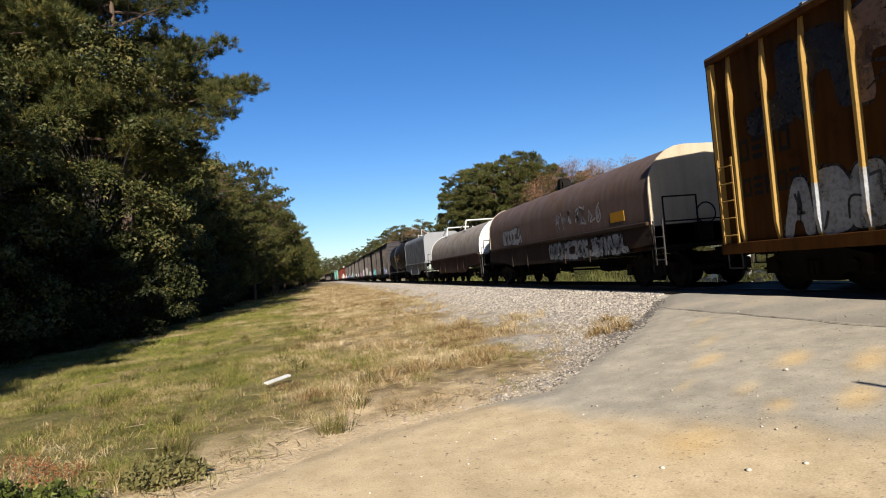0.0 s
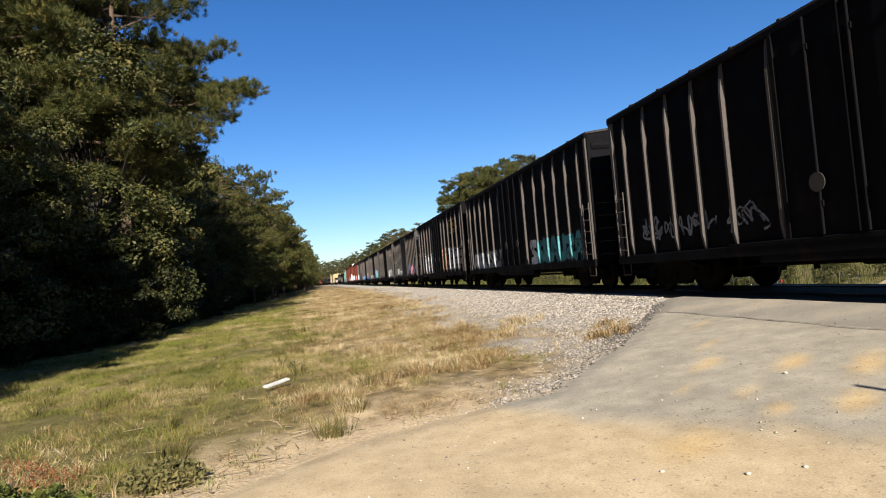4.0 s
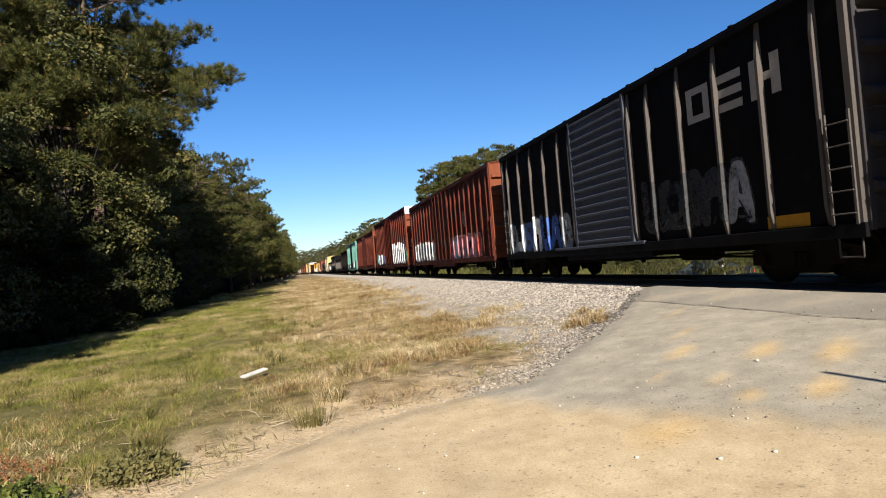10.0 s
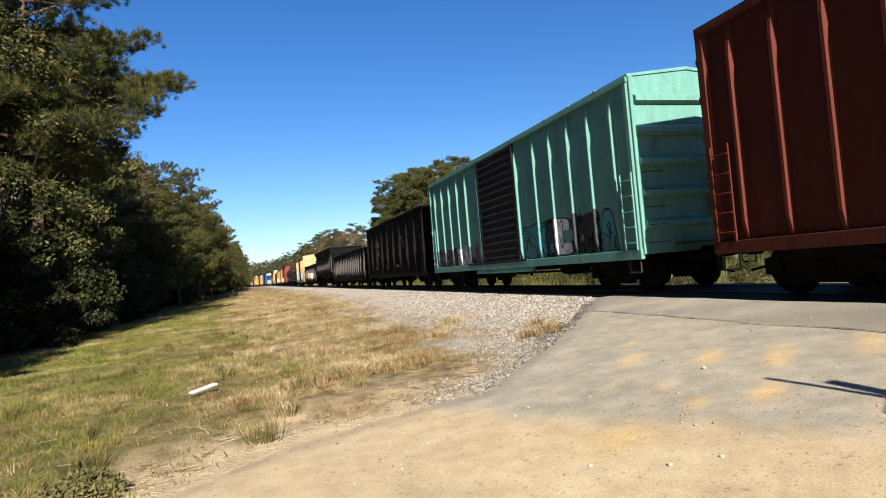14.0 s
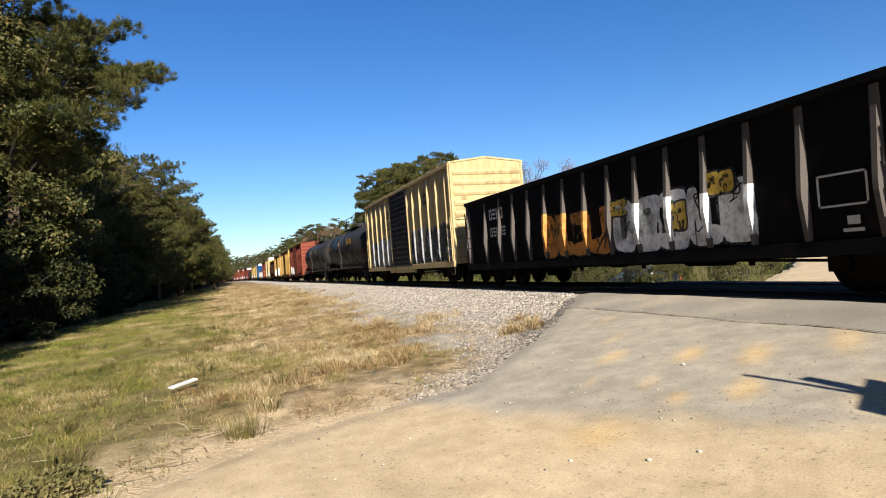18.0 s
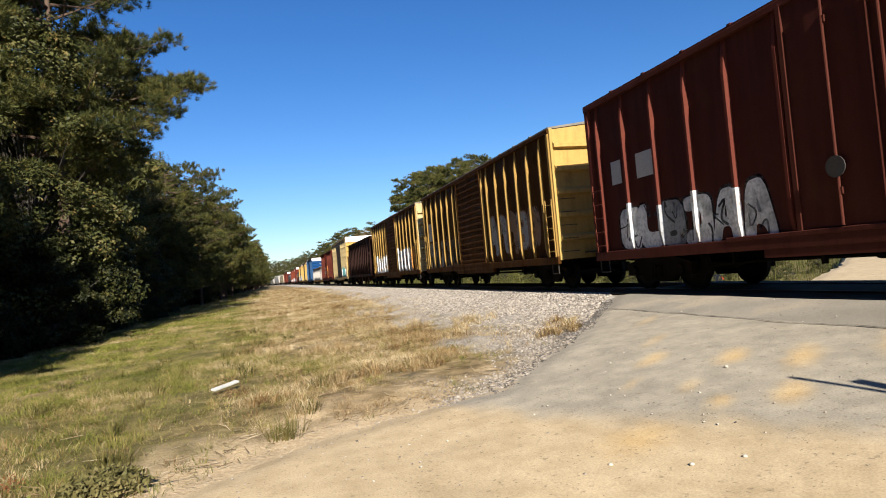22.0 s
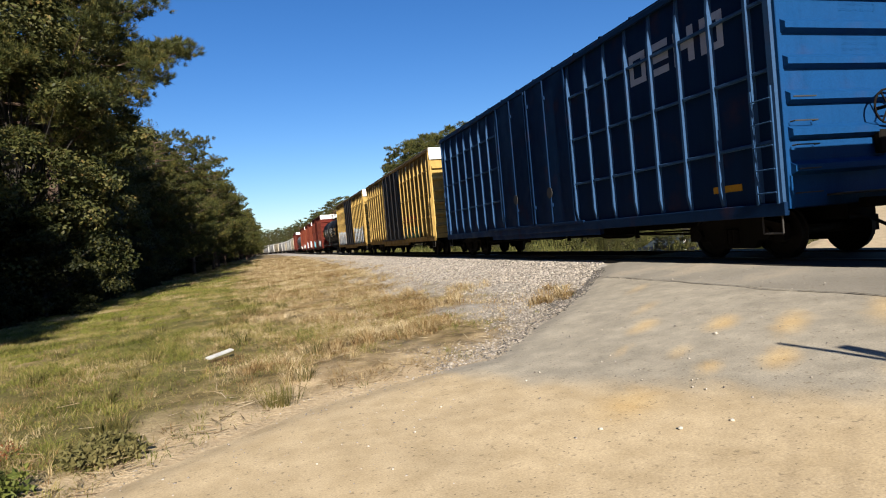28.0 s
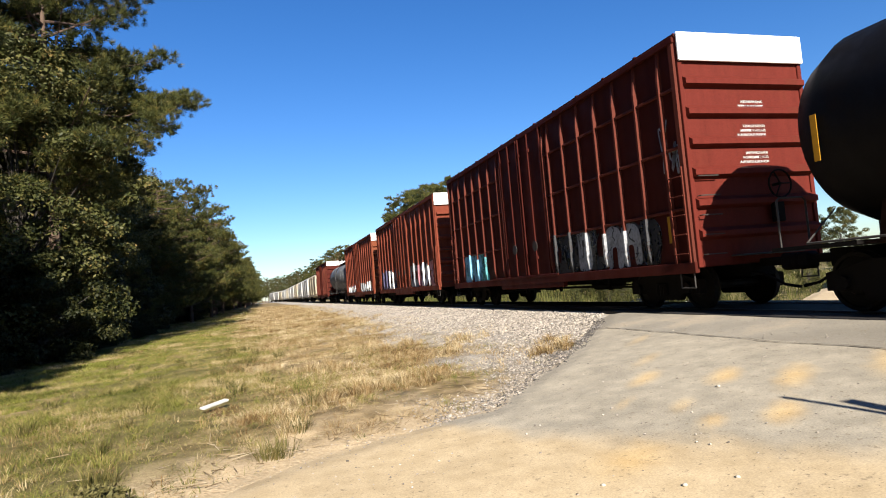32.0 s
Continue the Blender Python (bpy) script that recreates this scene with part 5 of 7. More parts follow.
    # coil cars
    c = coil_car("brown rounded-hood coil car with a tan end and chalky graffiti", 15.8, 3.58, 1.1, coil_brown, tan_end, coil_dark, frames=False, gap=0.6, low=0.86)
    scrawl(c, rng, -4.8, -1.0, 1.85, 2.6, ["silver", "black"], (), 0, 1.48)
    scrawl(c, rng, 2.6, 5.2, 1.75, 2.4, ["silver", "silver", "black"], (), 0, 1.48)
    mark_panel(c, 1.48, -5.6, 1.85, 0.8, 0.28, YELLOW_MARK, "reflector")
    scrawl(c, rng, -6.2, -0.5, 0.95, 1.5, ["silver", "silver", "black"], (), 0, 1.552)
    bm = bmesh.new()
    lathe(bm, [(-0.16, 0.05), (-0.16, 0.3), (0.16, 0.3), (0.16, 0.05)], 18, "x", (-0.3, 0.6, 3.72))
    pipe(bm, [(-0.6, 0.2, 3.45), (-0.55, 0.3, 3.95), (-0.2, 0.9, 3.6)], 0.035)
    part("lifting_drum", bm, GEAR, c, "dark lifting drum on the hood")
    add(c, 13.2, 15.8)
    c = coil_car("tan coil car with rounded hood, white end and rusty skirt", 15.4, 3.42, 1.38, coil_tan, white_end, rustg, frames=True, gap=0.7)
    add(c, 29.9, 15.4)
    c = coil_car("pale grey coil car hood with a light grey square-shouldered end", 13.1, 3.97, 0.55, coil_grey, paint("pale_grey_end", (0.1971, 0.2008, 0.2044), 0.1, 0.55, 0.2), coil_grey, frames=False, gap=1.0)
    mark_panel(c, 1.55, -4.2, 1.15, 0.7, 0.25, YELLOW_MARK, "reflector")
    bm = bmesh.new()
    pipe(bm, [(-0.9, -1.0, 3.6), (-0.8, -1.0, 4.6), (-0.2, -0.2, 4.3)], 0.03)
    pipe(bm, [(-0.5, 3.4, 3.9), (-0.4, 3.4, 4.4), (0.3, 3.9, 4.3)], 0.03)
    hoop(bm, (-0.2, -0.4, 4.15), 0.21, 0.05, "x")
    part("lifting_frame", bm, CHALK, c, "bent pipe lifting frame on the hood")
    add(c, 46.45, 13.1)
    c = tank_car("plain black tank car with a railed top platform", 13.0, 1.6, 2.72, tank_black)
    for y in (-2.67, -0.55):
        mark_panel(c, 1.61, y, 2.35, 0.09, 0.5, YELLOW_MARK, "reflector")
    small_print(c, 1.6, 2.6, 2.95, 4)
    small_print(c, 1.6, -1.5, 2.7, 5)
    add(c, 59.4, 13.0)
    # black boxcars
    c, ys, W = B(73.62, 15.4, STD, "sooty black boxcar with a ribbed end and faint graffiti", black, posts="plain", door="plug", end_colour=purple, roof=purple, post_colour=lit_post)
    scrawl(c, rng, -5.5, -1.8, 1.0, 1.7, ["silver", "blue", "black"], ys, d)
    scrawl(c, rng, 2.0, 6.5, 1.2, 1.9, ["silver", "black"], (), 0)
    mark_panel(c, W, -6.7, 1.5, 0.55, 0.32, YELLOW_MARK, "reflector")
    c, ys, W = B(90.48, 15.4, STD, "black boxcar with white and green graffiti along the bottom", black, door="plug", roof=purple, post_colour=lit_post)
    scrawl(c, rng, -6.8, -2.0, 1.0, 1.9, ["white", "teal", "black"], ys, d)
    scrawl(c, rng, 2.0, 6.8, 1.0, 1.8, ["silver", "white", "black"], ys, d)
    c, ys, W = B(106.94, 15.85, STD + 0.1, "black boxcar with gold lettering and a brown painted graffiti house", black, posts="panel", door="plug", roof=black, post_colour=lit_post, span=1.18, first=0.6)
    scrawl(c, rng, -7.4, 0.8, 1.15, 2.5, ["brown", "brown", "silver", "black"], [y for y in ys if y < 1], d)
    scrawl(c, rng, 1.8, 5.6, 0.98, 2.45, ["brown", "brown", "teal", "black"], ys, d, sun_col="silver")
    stencils(c, W, [(-4.0, 3.5, 0.62, 0.7, 3, 1), (-4.0, 3.35, 0.62, 0.08, 3, 0)], gold, "gold company letters")
    reporting(c, W, 7.15, 2.95, gold, 0.36, 4, 6)
    c, ys, W = B(124.39, 15.4, STD, "black boxcar with dented panels, striped door and red graffiti", black, posts="panel", door="ribbed", door_colour=greyend, end="wide", end_colour=greyend, roof=black, post_colour=lit_post, span=0.9, first=0.8)
    scrawl(c, rng, -7.0, -1.9, 1.0, 2.0, ["pink", "white", "purple", "black"], ys, d)
    scrawl(c, rng, 2.0, 5.5, 1.0, 1.7, ["silver", "black"], ys, d)
    reporting(c, W, 6.9, 2.8, gold)
    mark_panel(c, W, 6.6, 1.0, 0.7, 0.24, YELLOW_MARK, "reflector")
    c, ys, W = B(141.43, 15.5, STD, "dark brown-black boxcar with faded letters and a ribbed door", umber, door="ribbed", end="wide", end_colour=greyend, roof=black, post_colour=lit_post, span=0.935, first=0.95)
    scrawl(c, rng, -6.0, -2.2, 1.0, 1.9, ["silver", "white", "black"], ys, d)
    scrawl(c, rng, 1.9, 4.5, 1.0, 1.8, ["orange", "brown", "black"], (), 0)
    stencils(c, W, [(-4.05, 3.4, 0.6, 0.66, 3, 1)], pale, "faded company letters")
    reporting(c, W, 7.0, 2.9, gold)
    c, ys, W = B(158.65, 15.5, STD, "black boxcar with gold letters and teal graffiti", black, door="ribbed", end="wide", end_colour=purple, roof=black, post_colour=lit_post, span=0.895, first=0.87)
    scrawl(c, rng, -6.8, -1.8, 1.0, 2.2, ["teal", "skyblue", "silver", "black"], ys, d)
    scrawl(c, rng, -1.3, 1.3, 1.0, 1.5, ["silver", "silver", "black"], (), 0, 1.6)
    scrawl(c, rng, 2.0, 6.5, 1.0, 1.6, ["silver", "black"], ys, d)
    stencils(c, W, [(-4.3, 3.4, 0.62, 0.66, 3, 1), (-4.3, 3.24, 0.62, 0.08, 3, 0)], gold, "gold company letters")
    mark_panel(c, W, -6.9, 1.15, 0.5, 0.3, YELLOW_MARK, "reflector")
    c, ys, W = B(175.57, 15.7, STD, "black boxcar with a blue lower side and pale letters", black, door="ribbed", end="wide", end_colour=greyend, roof=purple, post_colour=lit_post, span=0.935, first=0.75)
    scrawl(c, rng, -7.6, -1.8, 0.98, 1.65, ["blue", "blue", "blue", "blue"], ys, d)
    scrawl(c, rng, -6.5, -2.5, 1.3, 2.1, ["silver", "brown", "black"], ys, d)
    scrawl(c, rng, 1.9, 7.4, 0.98, 1.6, ["blue", "skyblue", "blue"], ys, d)
    stencils(c, W, [(-4.35, 3.42, 0.62, 0.66, 3, 1), (-4.35, 3.25, 0.62, 0.08, 3, 0)], pale, "pale company letters")
    mark_panel(c, W, -6.6, 1.7, 0.5, 0.35, YELLOW_MARK, "reflector")
    c, ys, W = B(192.6, 15.6, STD, "black boxcar with a bright slatted door and silver scribbles", black, door="ribbed", door_colour=paint("dull_blue_door", (0.0657, 0.073, 0.0912), 0.3, 0.5, 0.3), end="wide", end_colour=purple, roof=black, post_colour=lit_post, span=1.165, first=0.65)
    scrawl(c, rng, 2.0, 7.4, 1.0, 2.1, ["silver", "white", "blue", "black"], ys, d)
    scrawl(c, rng, -5.6, -2.0, 1.2, 2.3, ["black", "silver", "black"], ys, d)
    stencils(c, W, [(-3.9, 3.3, 0.7, 0.7, 3, 1)], pale, "scratched pale letters")
    mark_panel(c, W, -6.3, 1.0, 0.9, 0.22, YELLOW_MARK, "reflector")
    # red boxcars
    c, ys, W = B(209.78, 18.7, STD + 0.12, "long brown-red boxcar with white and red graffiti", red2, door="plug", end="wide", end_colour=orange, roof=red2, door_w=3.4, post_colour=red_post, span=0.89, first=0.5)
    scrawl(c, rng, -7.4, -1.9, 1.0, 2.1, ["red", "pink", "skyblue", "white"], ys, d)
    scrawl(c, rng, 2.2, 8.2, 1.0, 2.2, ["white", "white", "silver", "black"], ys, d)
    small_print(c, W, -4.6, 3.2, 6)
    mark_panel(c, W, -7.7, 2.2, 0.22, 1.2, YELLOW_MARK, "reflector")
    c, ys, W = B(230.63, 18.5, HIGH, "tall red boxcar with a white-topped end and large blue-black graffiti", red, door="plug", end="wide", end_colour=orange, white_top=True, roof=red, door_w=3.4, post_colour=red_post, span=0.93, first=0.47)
    scrawl(c, rng, -8.5, -2.0, 1.02, 2.65, ["purple", "purple", "purple", "black"], ys, 0.085, sun_col="white")
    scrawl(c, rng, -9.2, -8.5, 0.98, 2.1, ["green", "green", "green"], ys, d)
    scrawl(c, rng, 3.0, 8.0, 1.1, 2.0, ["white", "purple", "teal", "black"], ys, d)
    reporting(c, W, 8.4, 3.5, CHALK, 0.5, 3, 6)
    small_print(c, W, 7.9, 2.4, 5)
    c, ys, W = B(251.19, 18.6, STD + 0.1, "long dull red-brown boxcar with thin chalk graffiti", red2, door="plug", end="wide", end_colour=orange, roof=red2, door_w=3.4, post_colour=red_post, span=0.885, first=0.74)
    scrawl(c, rng, -3.6, -2.4, 1.6, 3.4, ["brown", "black", "brown"], (), 0)
    scrawl(c, rng, -7.8, -6.8, 1.4, 1.9, ["silver", "black"], (), 0)
    mark_panel(c, W, -7.2, 1.9, 1.2, 0.18, YELLOW_MARK, "reflector")
    c, ys, W = B(271.94, 15.4, STD, "mint green boxcar with a dark slatted door", mint, door="ribbed", door_colour=doorblack, end="wide", roof=mint)
    scrawl(c, rng, -6.8, -1.8, 1.0, 2.0, ["white", "black", "teal", "black"], ys, d)
    scrawl(c, rng, 2.0, 7.0, 1.0, 1.7, ["white", "black", "pink"], ys, d)
    # gondolas and hoppers
    c, ys, W = gondola("tall dark brown steel gondola with wide outside posts", 0, 15.0, 4.02, umber, 10, sill=0.8, name="gondola")
    reporting(c, W, 4.6, 2.65, CHALK, 0.34)
    scrawl(c, rng, -3.4, -2.2, 2.0, 3.1, ["silver", "black"], (), 0, W)
    for y in (4.6, 1.2, -1.4):
        mark_panel(c, W, y, 1.25, 0.55, 0.14, YELLOW_MARK, "reflector")
    add(c, 288.81, 15.0)
    c, ys, W = gondola("low black gondola covered in faded white graffiti", 0, 17.4, 2.95, black, inner=(5.9, 1.02), post_colour=lit_post)
    scrawl(c, rng, -5.8, 2.2, 1.0, 2.2, ["black", "black", "silver", "silver"], ys, 0, W)
    scrawl(c, rng, -7.4, -6.0, 1.3, 2.6, ["silver", "black"], (), 0, W)
    reporting(c, W, 4.6, 2.0, CHALK, 0.26)
    for y in (-7.4, -2.6, 1.1, 5.0):
        mark_panel(c, W, y, 1.1, 0.7, 0.2, YELLOW_MARK, "reflector")
    add(c, 305.18, 17.4)
    c, ys, W = open_hopper("tall black open hopper with flared top and faint white tags", 15.1, 4.03, black, 17, 0.45, post_colour=lit_post)
    scrawl(c, rng, -5.5, 1.0, 1.75, 2.3, ["black", "silver", "black"], (), 0, W)
    mark_panel(c, W, -5.9, 1.8, 0.1, 0.9, YELLOW_MARK, "reflector")
    add(c, 324.1, 15.1)
    c, ys, W = gondola("low black gondola with large white and gold bubble graffiti", 0, 16.5, 2.93, black, inner=(5.4, 1.0), post_colour=lit_post)
    scrawl(c, rng, -4.5, -0.6, 0.85, 1.98, ["white", "white", "white", "white", "black"], ys, 0.13, W, "white", (0.82, 1.44, 1.58, 2.83), 0.074)
    scrawl(c, rng, -4.1, -3.5, 1.75, 2.15, ["yellow", "yellow", "black"], (), 0, W + 0.02)
    scrawl(c, rng, -2.9, -2.3, 1.2, 1.75, ["yellow", "yellow", "black"], (), 0, W + 0.02)
    scrawl(c, rng, -1.1, -0.5, 1.65, 2.0, ["yellow", "yellow", "black"], (), 0, W + 0.02)
    scrawl(c, rng, -0.4, 2.7, 0.85, 1.95, ["orange", "orange", "black"], ys, 0.13, W, "", (0.82, 1.44, 1.58, 2.83), 0.074)
    reporting(c, W, 6.2, 2.2, CHALK, 0.34)
    bm = bmesh.new()
    for a, b2, c0, c1 in ((-6.35, -5.6, 1.28, 1.31), (-6.35, -5.6, 1.72, 1.75), (-6.35, -6.32, 1.28, 1.75), (-5.63, -5.6, 1.28, 1.75), (-6.2, -6.02, 1.02, 1.14), (-6.25, -5.95, 0.92, 0.97)):
        box(bm, -W - 0.012, -W - 0.003, a, b2, c0, c1)
    part("stencil_frame", bm, CHALK, c)
    add(c, 340.67, 16.5)
    c, ys, W = B(358.49, 15.4, STD, "pale yellow boxcar with a dark slatted door and black graffiti", cream, door="ribbed", door_colour=doorblack, roof=cream, span=1.14, first=0.55)
    scrawl(c, rng, -7.4, -1.9, 0.98, 2.5, ["black", "black", "silver"], ys, 0.085, sun_col="silver")
    scrawl(c, rng, 1.75, 6.9, 0.98, 2.5, ["silver", "black", "silver", "black"], ys, 0.085, sun_col="silver")
    stencils(c, W, [(2.6, 3.5, 0.3, 0.4, 4, 1), (2.6, 2.9, 0.3, 0.4, 3, 1)], blackl)
    words(c, W, "next\nload", -4.0, 3.82, 0.36, blackl)
    c = tank_car("dark grey-black tank car with a rust-streaked top and side ladder", 16.1, 1.49, 2.62, tank_grey, climb=0.9)
    mark_panel(c, 1.53, -3.3, 2.85, 0.9, 0.36, YELLOW_MARK, "placard")
    for y in (-2.4, 1.3):
        mark_panel(c, 1.53, y, 2.8, 0.1, 0.5, YELLOW_MARK, "reflector")
    stencils(c, 1.53, [(6.3, 2.75, 0.14, 0.24, 8, 1)], YELLOW_MARK)
    add(c, 375.41, 16.1)
    c = tank_car("black tank car with a pale grey far end and top rail", 16.3, 1.5, 2.64, tank_grey, climb=1.2)
    for y in (-2.4, 1.3):
        mark_panel(c, 1.53, y, 2.8, 0.1, 0.5, YELLOW_MARK, "reflector")
    stencils(c, 1.53, [(6.3, 2.75, 0.14, 0.24, 8, 1)], YELLOW_MARK)
    add(c, 393.27, 16.3)
    c, ys, W = B(411.76, 15.5, STD - 0.05, "brown-red boxcar with grey graffiti and white letter panels", red2, door="plug", end="ribs", end_colour=paint("light_red_end", (0.1752, 0.0482, 0.0292), 0.3, 0.6, 0.4), roof=red2, post_colour=red_post, span=1.11, first=0.49)
    scrawl(c, rng, -6.8, 0.5, 0.95, 1.8, ["black", "silver", "black"], (), 0)
    scrawl(c, rng, 2.0, 6.6, 0.95, 1.95, ["silver", "white", "black"], ys, d)
    for y, w in ((6.6, 0.4), (5.4, 0.75)):
        mark_panel(c, W, y, 2.55, w, 0.55, CHALK, "letter_panel")
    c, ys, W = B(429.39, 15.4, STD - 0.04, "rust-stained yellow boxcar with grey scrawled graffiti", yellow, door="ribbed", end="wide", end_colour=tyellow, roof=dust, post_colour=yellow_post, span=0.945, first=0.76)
    scrawl(c, rng, 2.0, 7.0, 1.0, 2.2, ["silver", "black", "brown"], (), 0)
    scrawl(c, rng, -6.5, -2.0, 1.3, 2.6, ["silver", "brown", "brown"], (), 0)
    mark_panel(c, W, 6.6, 2.35, 0.95, 0.9, CHALK, "letter_panel")
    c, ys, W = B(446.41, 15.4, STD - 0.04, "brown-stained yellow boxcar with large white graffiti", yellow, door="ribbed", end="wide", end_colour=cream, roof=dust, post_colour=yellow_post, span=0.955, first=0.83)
    scrawl(c, rng, -6.6, -1.8, 0.95, 2.4, ["white", "white", "orange", "black"], ys, d)
    scrawl(c, rng, 1.9, 6.85, 0.9, 2.25, ["white", "white", "white", "black"], ys, 0.085, sun_col="white")
    for y, z in ((6.36, 1.5), (4.48, 1.15), (2.7, 1.3)):
        mark_panel(c, W + 0.02, y, z, 0.6, 0.2, spray("spray_orange", SPRAY["orange"]), "graffiti_block")
    scrawl(c, rng, 6.2, 7.3, 3.3, 4.2, ["white", "black"])
    for y in (5.5, 4.7, 3.2):
        mark_panel(c, W, y, 3.5, 0.5, 0.4, blackl, "painted_patch")
    c, ys, W = open_hopper("dark brown open hopper with end posts and ladders", 14.6, 4.1, paint("red_brown_hopper_paint", (0.0219, 0.0102, 0.008), 0.5, 0.7, 0.5), inner=(4.38, 1.095))
    scrawl(c, rng, -3.6, 3.0, 2.0, 2.6, ["black", "silver", "black"], (), 0, W)
    add(c, 463.36, 14.6)
    c, ys, W = B(479.88, 14.9, HIGH, "tall yellow cross-railed boxcar with white-topped end and dark doors", cream, posts="cross", door="plug", door_colour=doorblack, end="wide", end_colour=tyellow, white_top=True, roof=dust, door_w=4.0, span=0.87, first=0.55)
    scrawl(c, rng, -6.6, -2.2, 0.98, 2.0, ["teal", "white", "black"], ys, d)
    c, ys, W = B(496.6, 16.9, STD, "dark red boxcar with bright teal graffiti", red, door="plug", end="ribs", roof=red2, post_colour=red_post)
    scrawl(c, rng, -2.4, 2.6, 0.98, 3.0, ["teal", "skyblue", "orange", "black"], ys, d)
    scrawl(c, rng, 2.8, 6.6, 0.95, 2.0, ["silver", "brown", "black"], (), 0)
    reporting(c, W, 6.6, 2.75, CHALK, 0.36, 3, 6)
    c, ys, W = gondola("chalky white low gondola with rust, gold letters and blue tags", 0, 19.7, 2.92, white_g, inner=(6.98, 1.02), bay=0.63, cap=paint("rusty_orange_rail", (0.219, 0.1168, 0.0365), 0.6, 0.8, 0.5))
    stencils(c, W, [(-4.4, 1.72, 0.74, 0.92, 3, 1)], gold, "gold company letters")
    scrawl(c, rng, -2.7, -0.5, 0.95, 1.9, ["black", "black", "purple", "silver"], ys, 0.0, W)
    scrawl(c, rng, -8.4, -7.4, 1.5, 2.2, ["blue", "blue", "blue"], (), 0, W)
    add(c, 515.61, 19.7)
    # posts and ends in lighter blues, with the sun put into their colour
    c, ys, W = B(537.35, 18.6, HIGH, "tall navy blue cross-railed boxcar with grey letters and a white-topped end", navy, posts="cross", door="plug", end="wide", end_colour=blue, post_colour=paint("sunlit_blue_post", (0.028, 0.07, 0.15), 0.3, 0.5, 0.4), white_top=True, roof=navy, door_w=4.9, span=0.88, first=0.53)
    stencils(c, W, [(-5.35, 3.82, 0.58, 0.66, 4, 1)], greyl, "large grey company letters")
    mark_panel(c, W, -8.0, 1.25, 0.7, 0.12, YELLOW_MARK, "reflector")
    for z in (4.2, 3.55):
        bm = bmesh.new()
        for k in range(3):
            box(bm, -0.2, 0.6, -9.315, -9.308, z - 0.09 * k, z - 0.09 * k + 0.05)
        part("end_stencil", bm, CHALK, c)
    # sides take the darkened yellow, ends and posts the sunlit one
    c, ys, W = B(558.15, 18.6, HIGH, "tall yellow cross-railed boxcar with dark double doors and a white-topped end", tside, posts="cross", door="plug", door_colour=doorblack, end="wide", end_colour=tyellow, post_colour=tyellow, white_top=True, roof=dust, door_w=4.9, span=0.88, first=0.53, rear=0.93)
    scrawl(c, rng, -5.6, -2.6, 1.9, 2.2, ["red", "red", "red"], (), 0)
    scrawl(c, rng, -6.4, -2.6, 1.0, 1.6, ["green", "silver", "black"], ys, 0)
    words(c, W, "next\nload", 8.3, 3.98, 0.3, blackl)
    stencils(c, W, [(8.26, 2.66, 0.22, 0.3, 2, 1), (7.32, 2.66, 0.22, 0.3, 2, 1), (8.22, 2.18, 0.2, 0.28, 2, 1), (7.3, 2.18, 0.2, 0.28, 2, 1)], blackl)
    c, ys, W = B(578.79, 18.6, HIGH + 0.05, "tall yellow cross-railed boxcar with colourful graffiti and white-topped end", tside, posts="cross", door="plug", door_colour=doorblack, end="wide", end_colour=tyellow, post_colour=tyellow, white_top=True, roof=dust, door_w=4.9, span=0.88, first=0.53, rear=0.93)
    scrawl(c, rng, -7.9, -3.0, 0.98, 2.35, ["black", "black", "teal", "silver"], ys, 0.085, sun_col="silver")
    scrawl(c, rng, 2.8, 8.9, 0.95, 2.35, ["purple", "teal", "green", "purple", "red", "black"], ys, 0.085, sun_col="silver")
    words(c, W, "next\nload", 8.3, 3.95, 0.3, blackl)
    stencils(c, W, [(8.26, 2.66, 0.22, 0.3, 2, 1), (7.32, 2.66, 0.22, 0.3, 2, 1), (8.22, 2.18, 0.2, 0.28, 2, 1), (7.3, 2.18, 0.2, 0.28, 2, 1), (6.36, 2.18, 0.2, 0.28, 1, 1)], blackl)
    for col, lines in (("blue", [[(7.3, 4.3), (6.95, 4.25), (6.75, 3.95), (7.1, 3.42)], [(6.75, 3.95), (6.4, 3.75), (5.9, 3.7)]]), ("red", [[(7.3, 4.1), (6.98, 3.95), (7.25, 3.6)], [(6.66, 4.1), (6.3, 4.4), (5.95, 4.55)], [(6.55, 3.98), (6.2, 3.98), (5.9, 4.0)]])):
        bm = bmesh.new()
        for k, pts in enumerate(lines):
            ribbon(bm, pts, 0.085, -W - 0.004 - 0.002 * k, 0)
        part("emblem", bm, spray("spray_" + col, SPRAY[col]), c, "bold " + col + " emblem strokes")
    c = tank_car("black tank car with white hand-painted words along its side", 16.2, 1.55, 2.845, tank_black)
    for text, y, z, size in (("POOR", 4.4, 2.2, 1.42), ("BOY", -1.4, 2.1, 1.62), ("U", -5.35, 2.25, 0.95), ("19", -6.4, 2.74, 0.5)):
        words(c, 1.56, text, y, z, size, SPRAYWHITE(), True, -0.03)
    for y, z, w, h in ((7.0, 2.3, 0.1, 0.7), (-7.6, 2.2, 0.1, 0.8), (-3.55, 2.1, 0.34, 0.34), (2.4, 2.2, 0.1, 0.6)):
        mark_panel(c, 1.56, y, z, w, h, YELLOW_MARK, "reflector")
    mark_panel(c, 1.56, -6.95, 2.15, 0.7, 0.38, plain("grey_data_plate", (0.11, 0.11, 0.105), 0.7, 0.0, 12, 0.3), "data_plate")
    add(c, 599.7, 16.2)
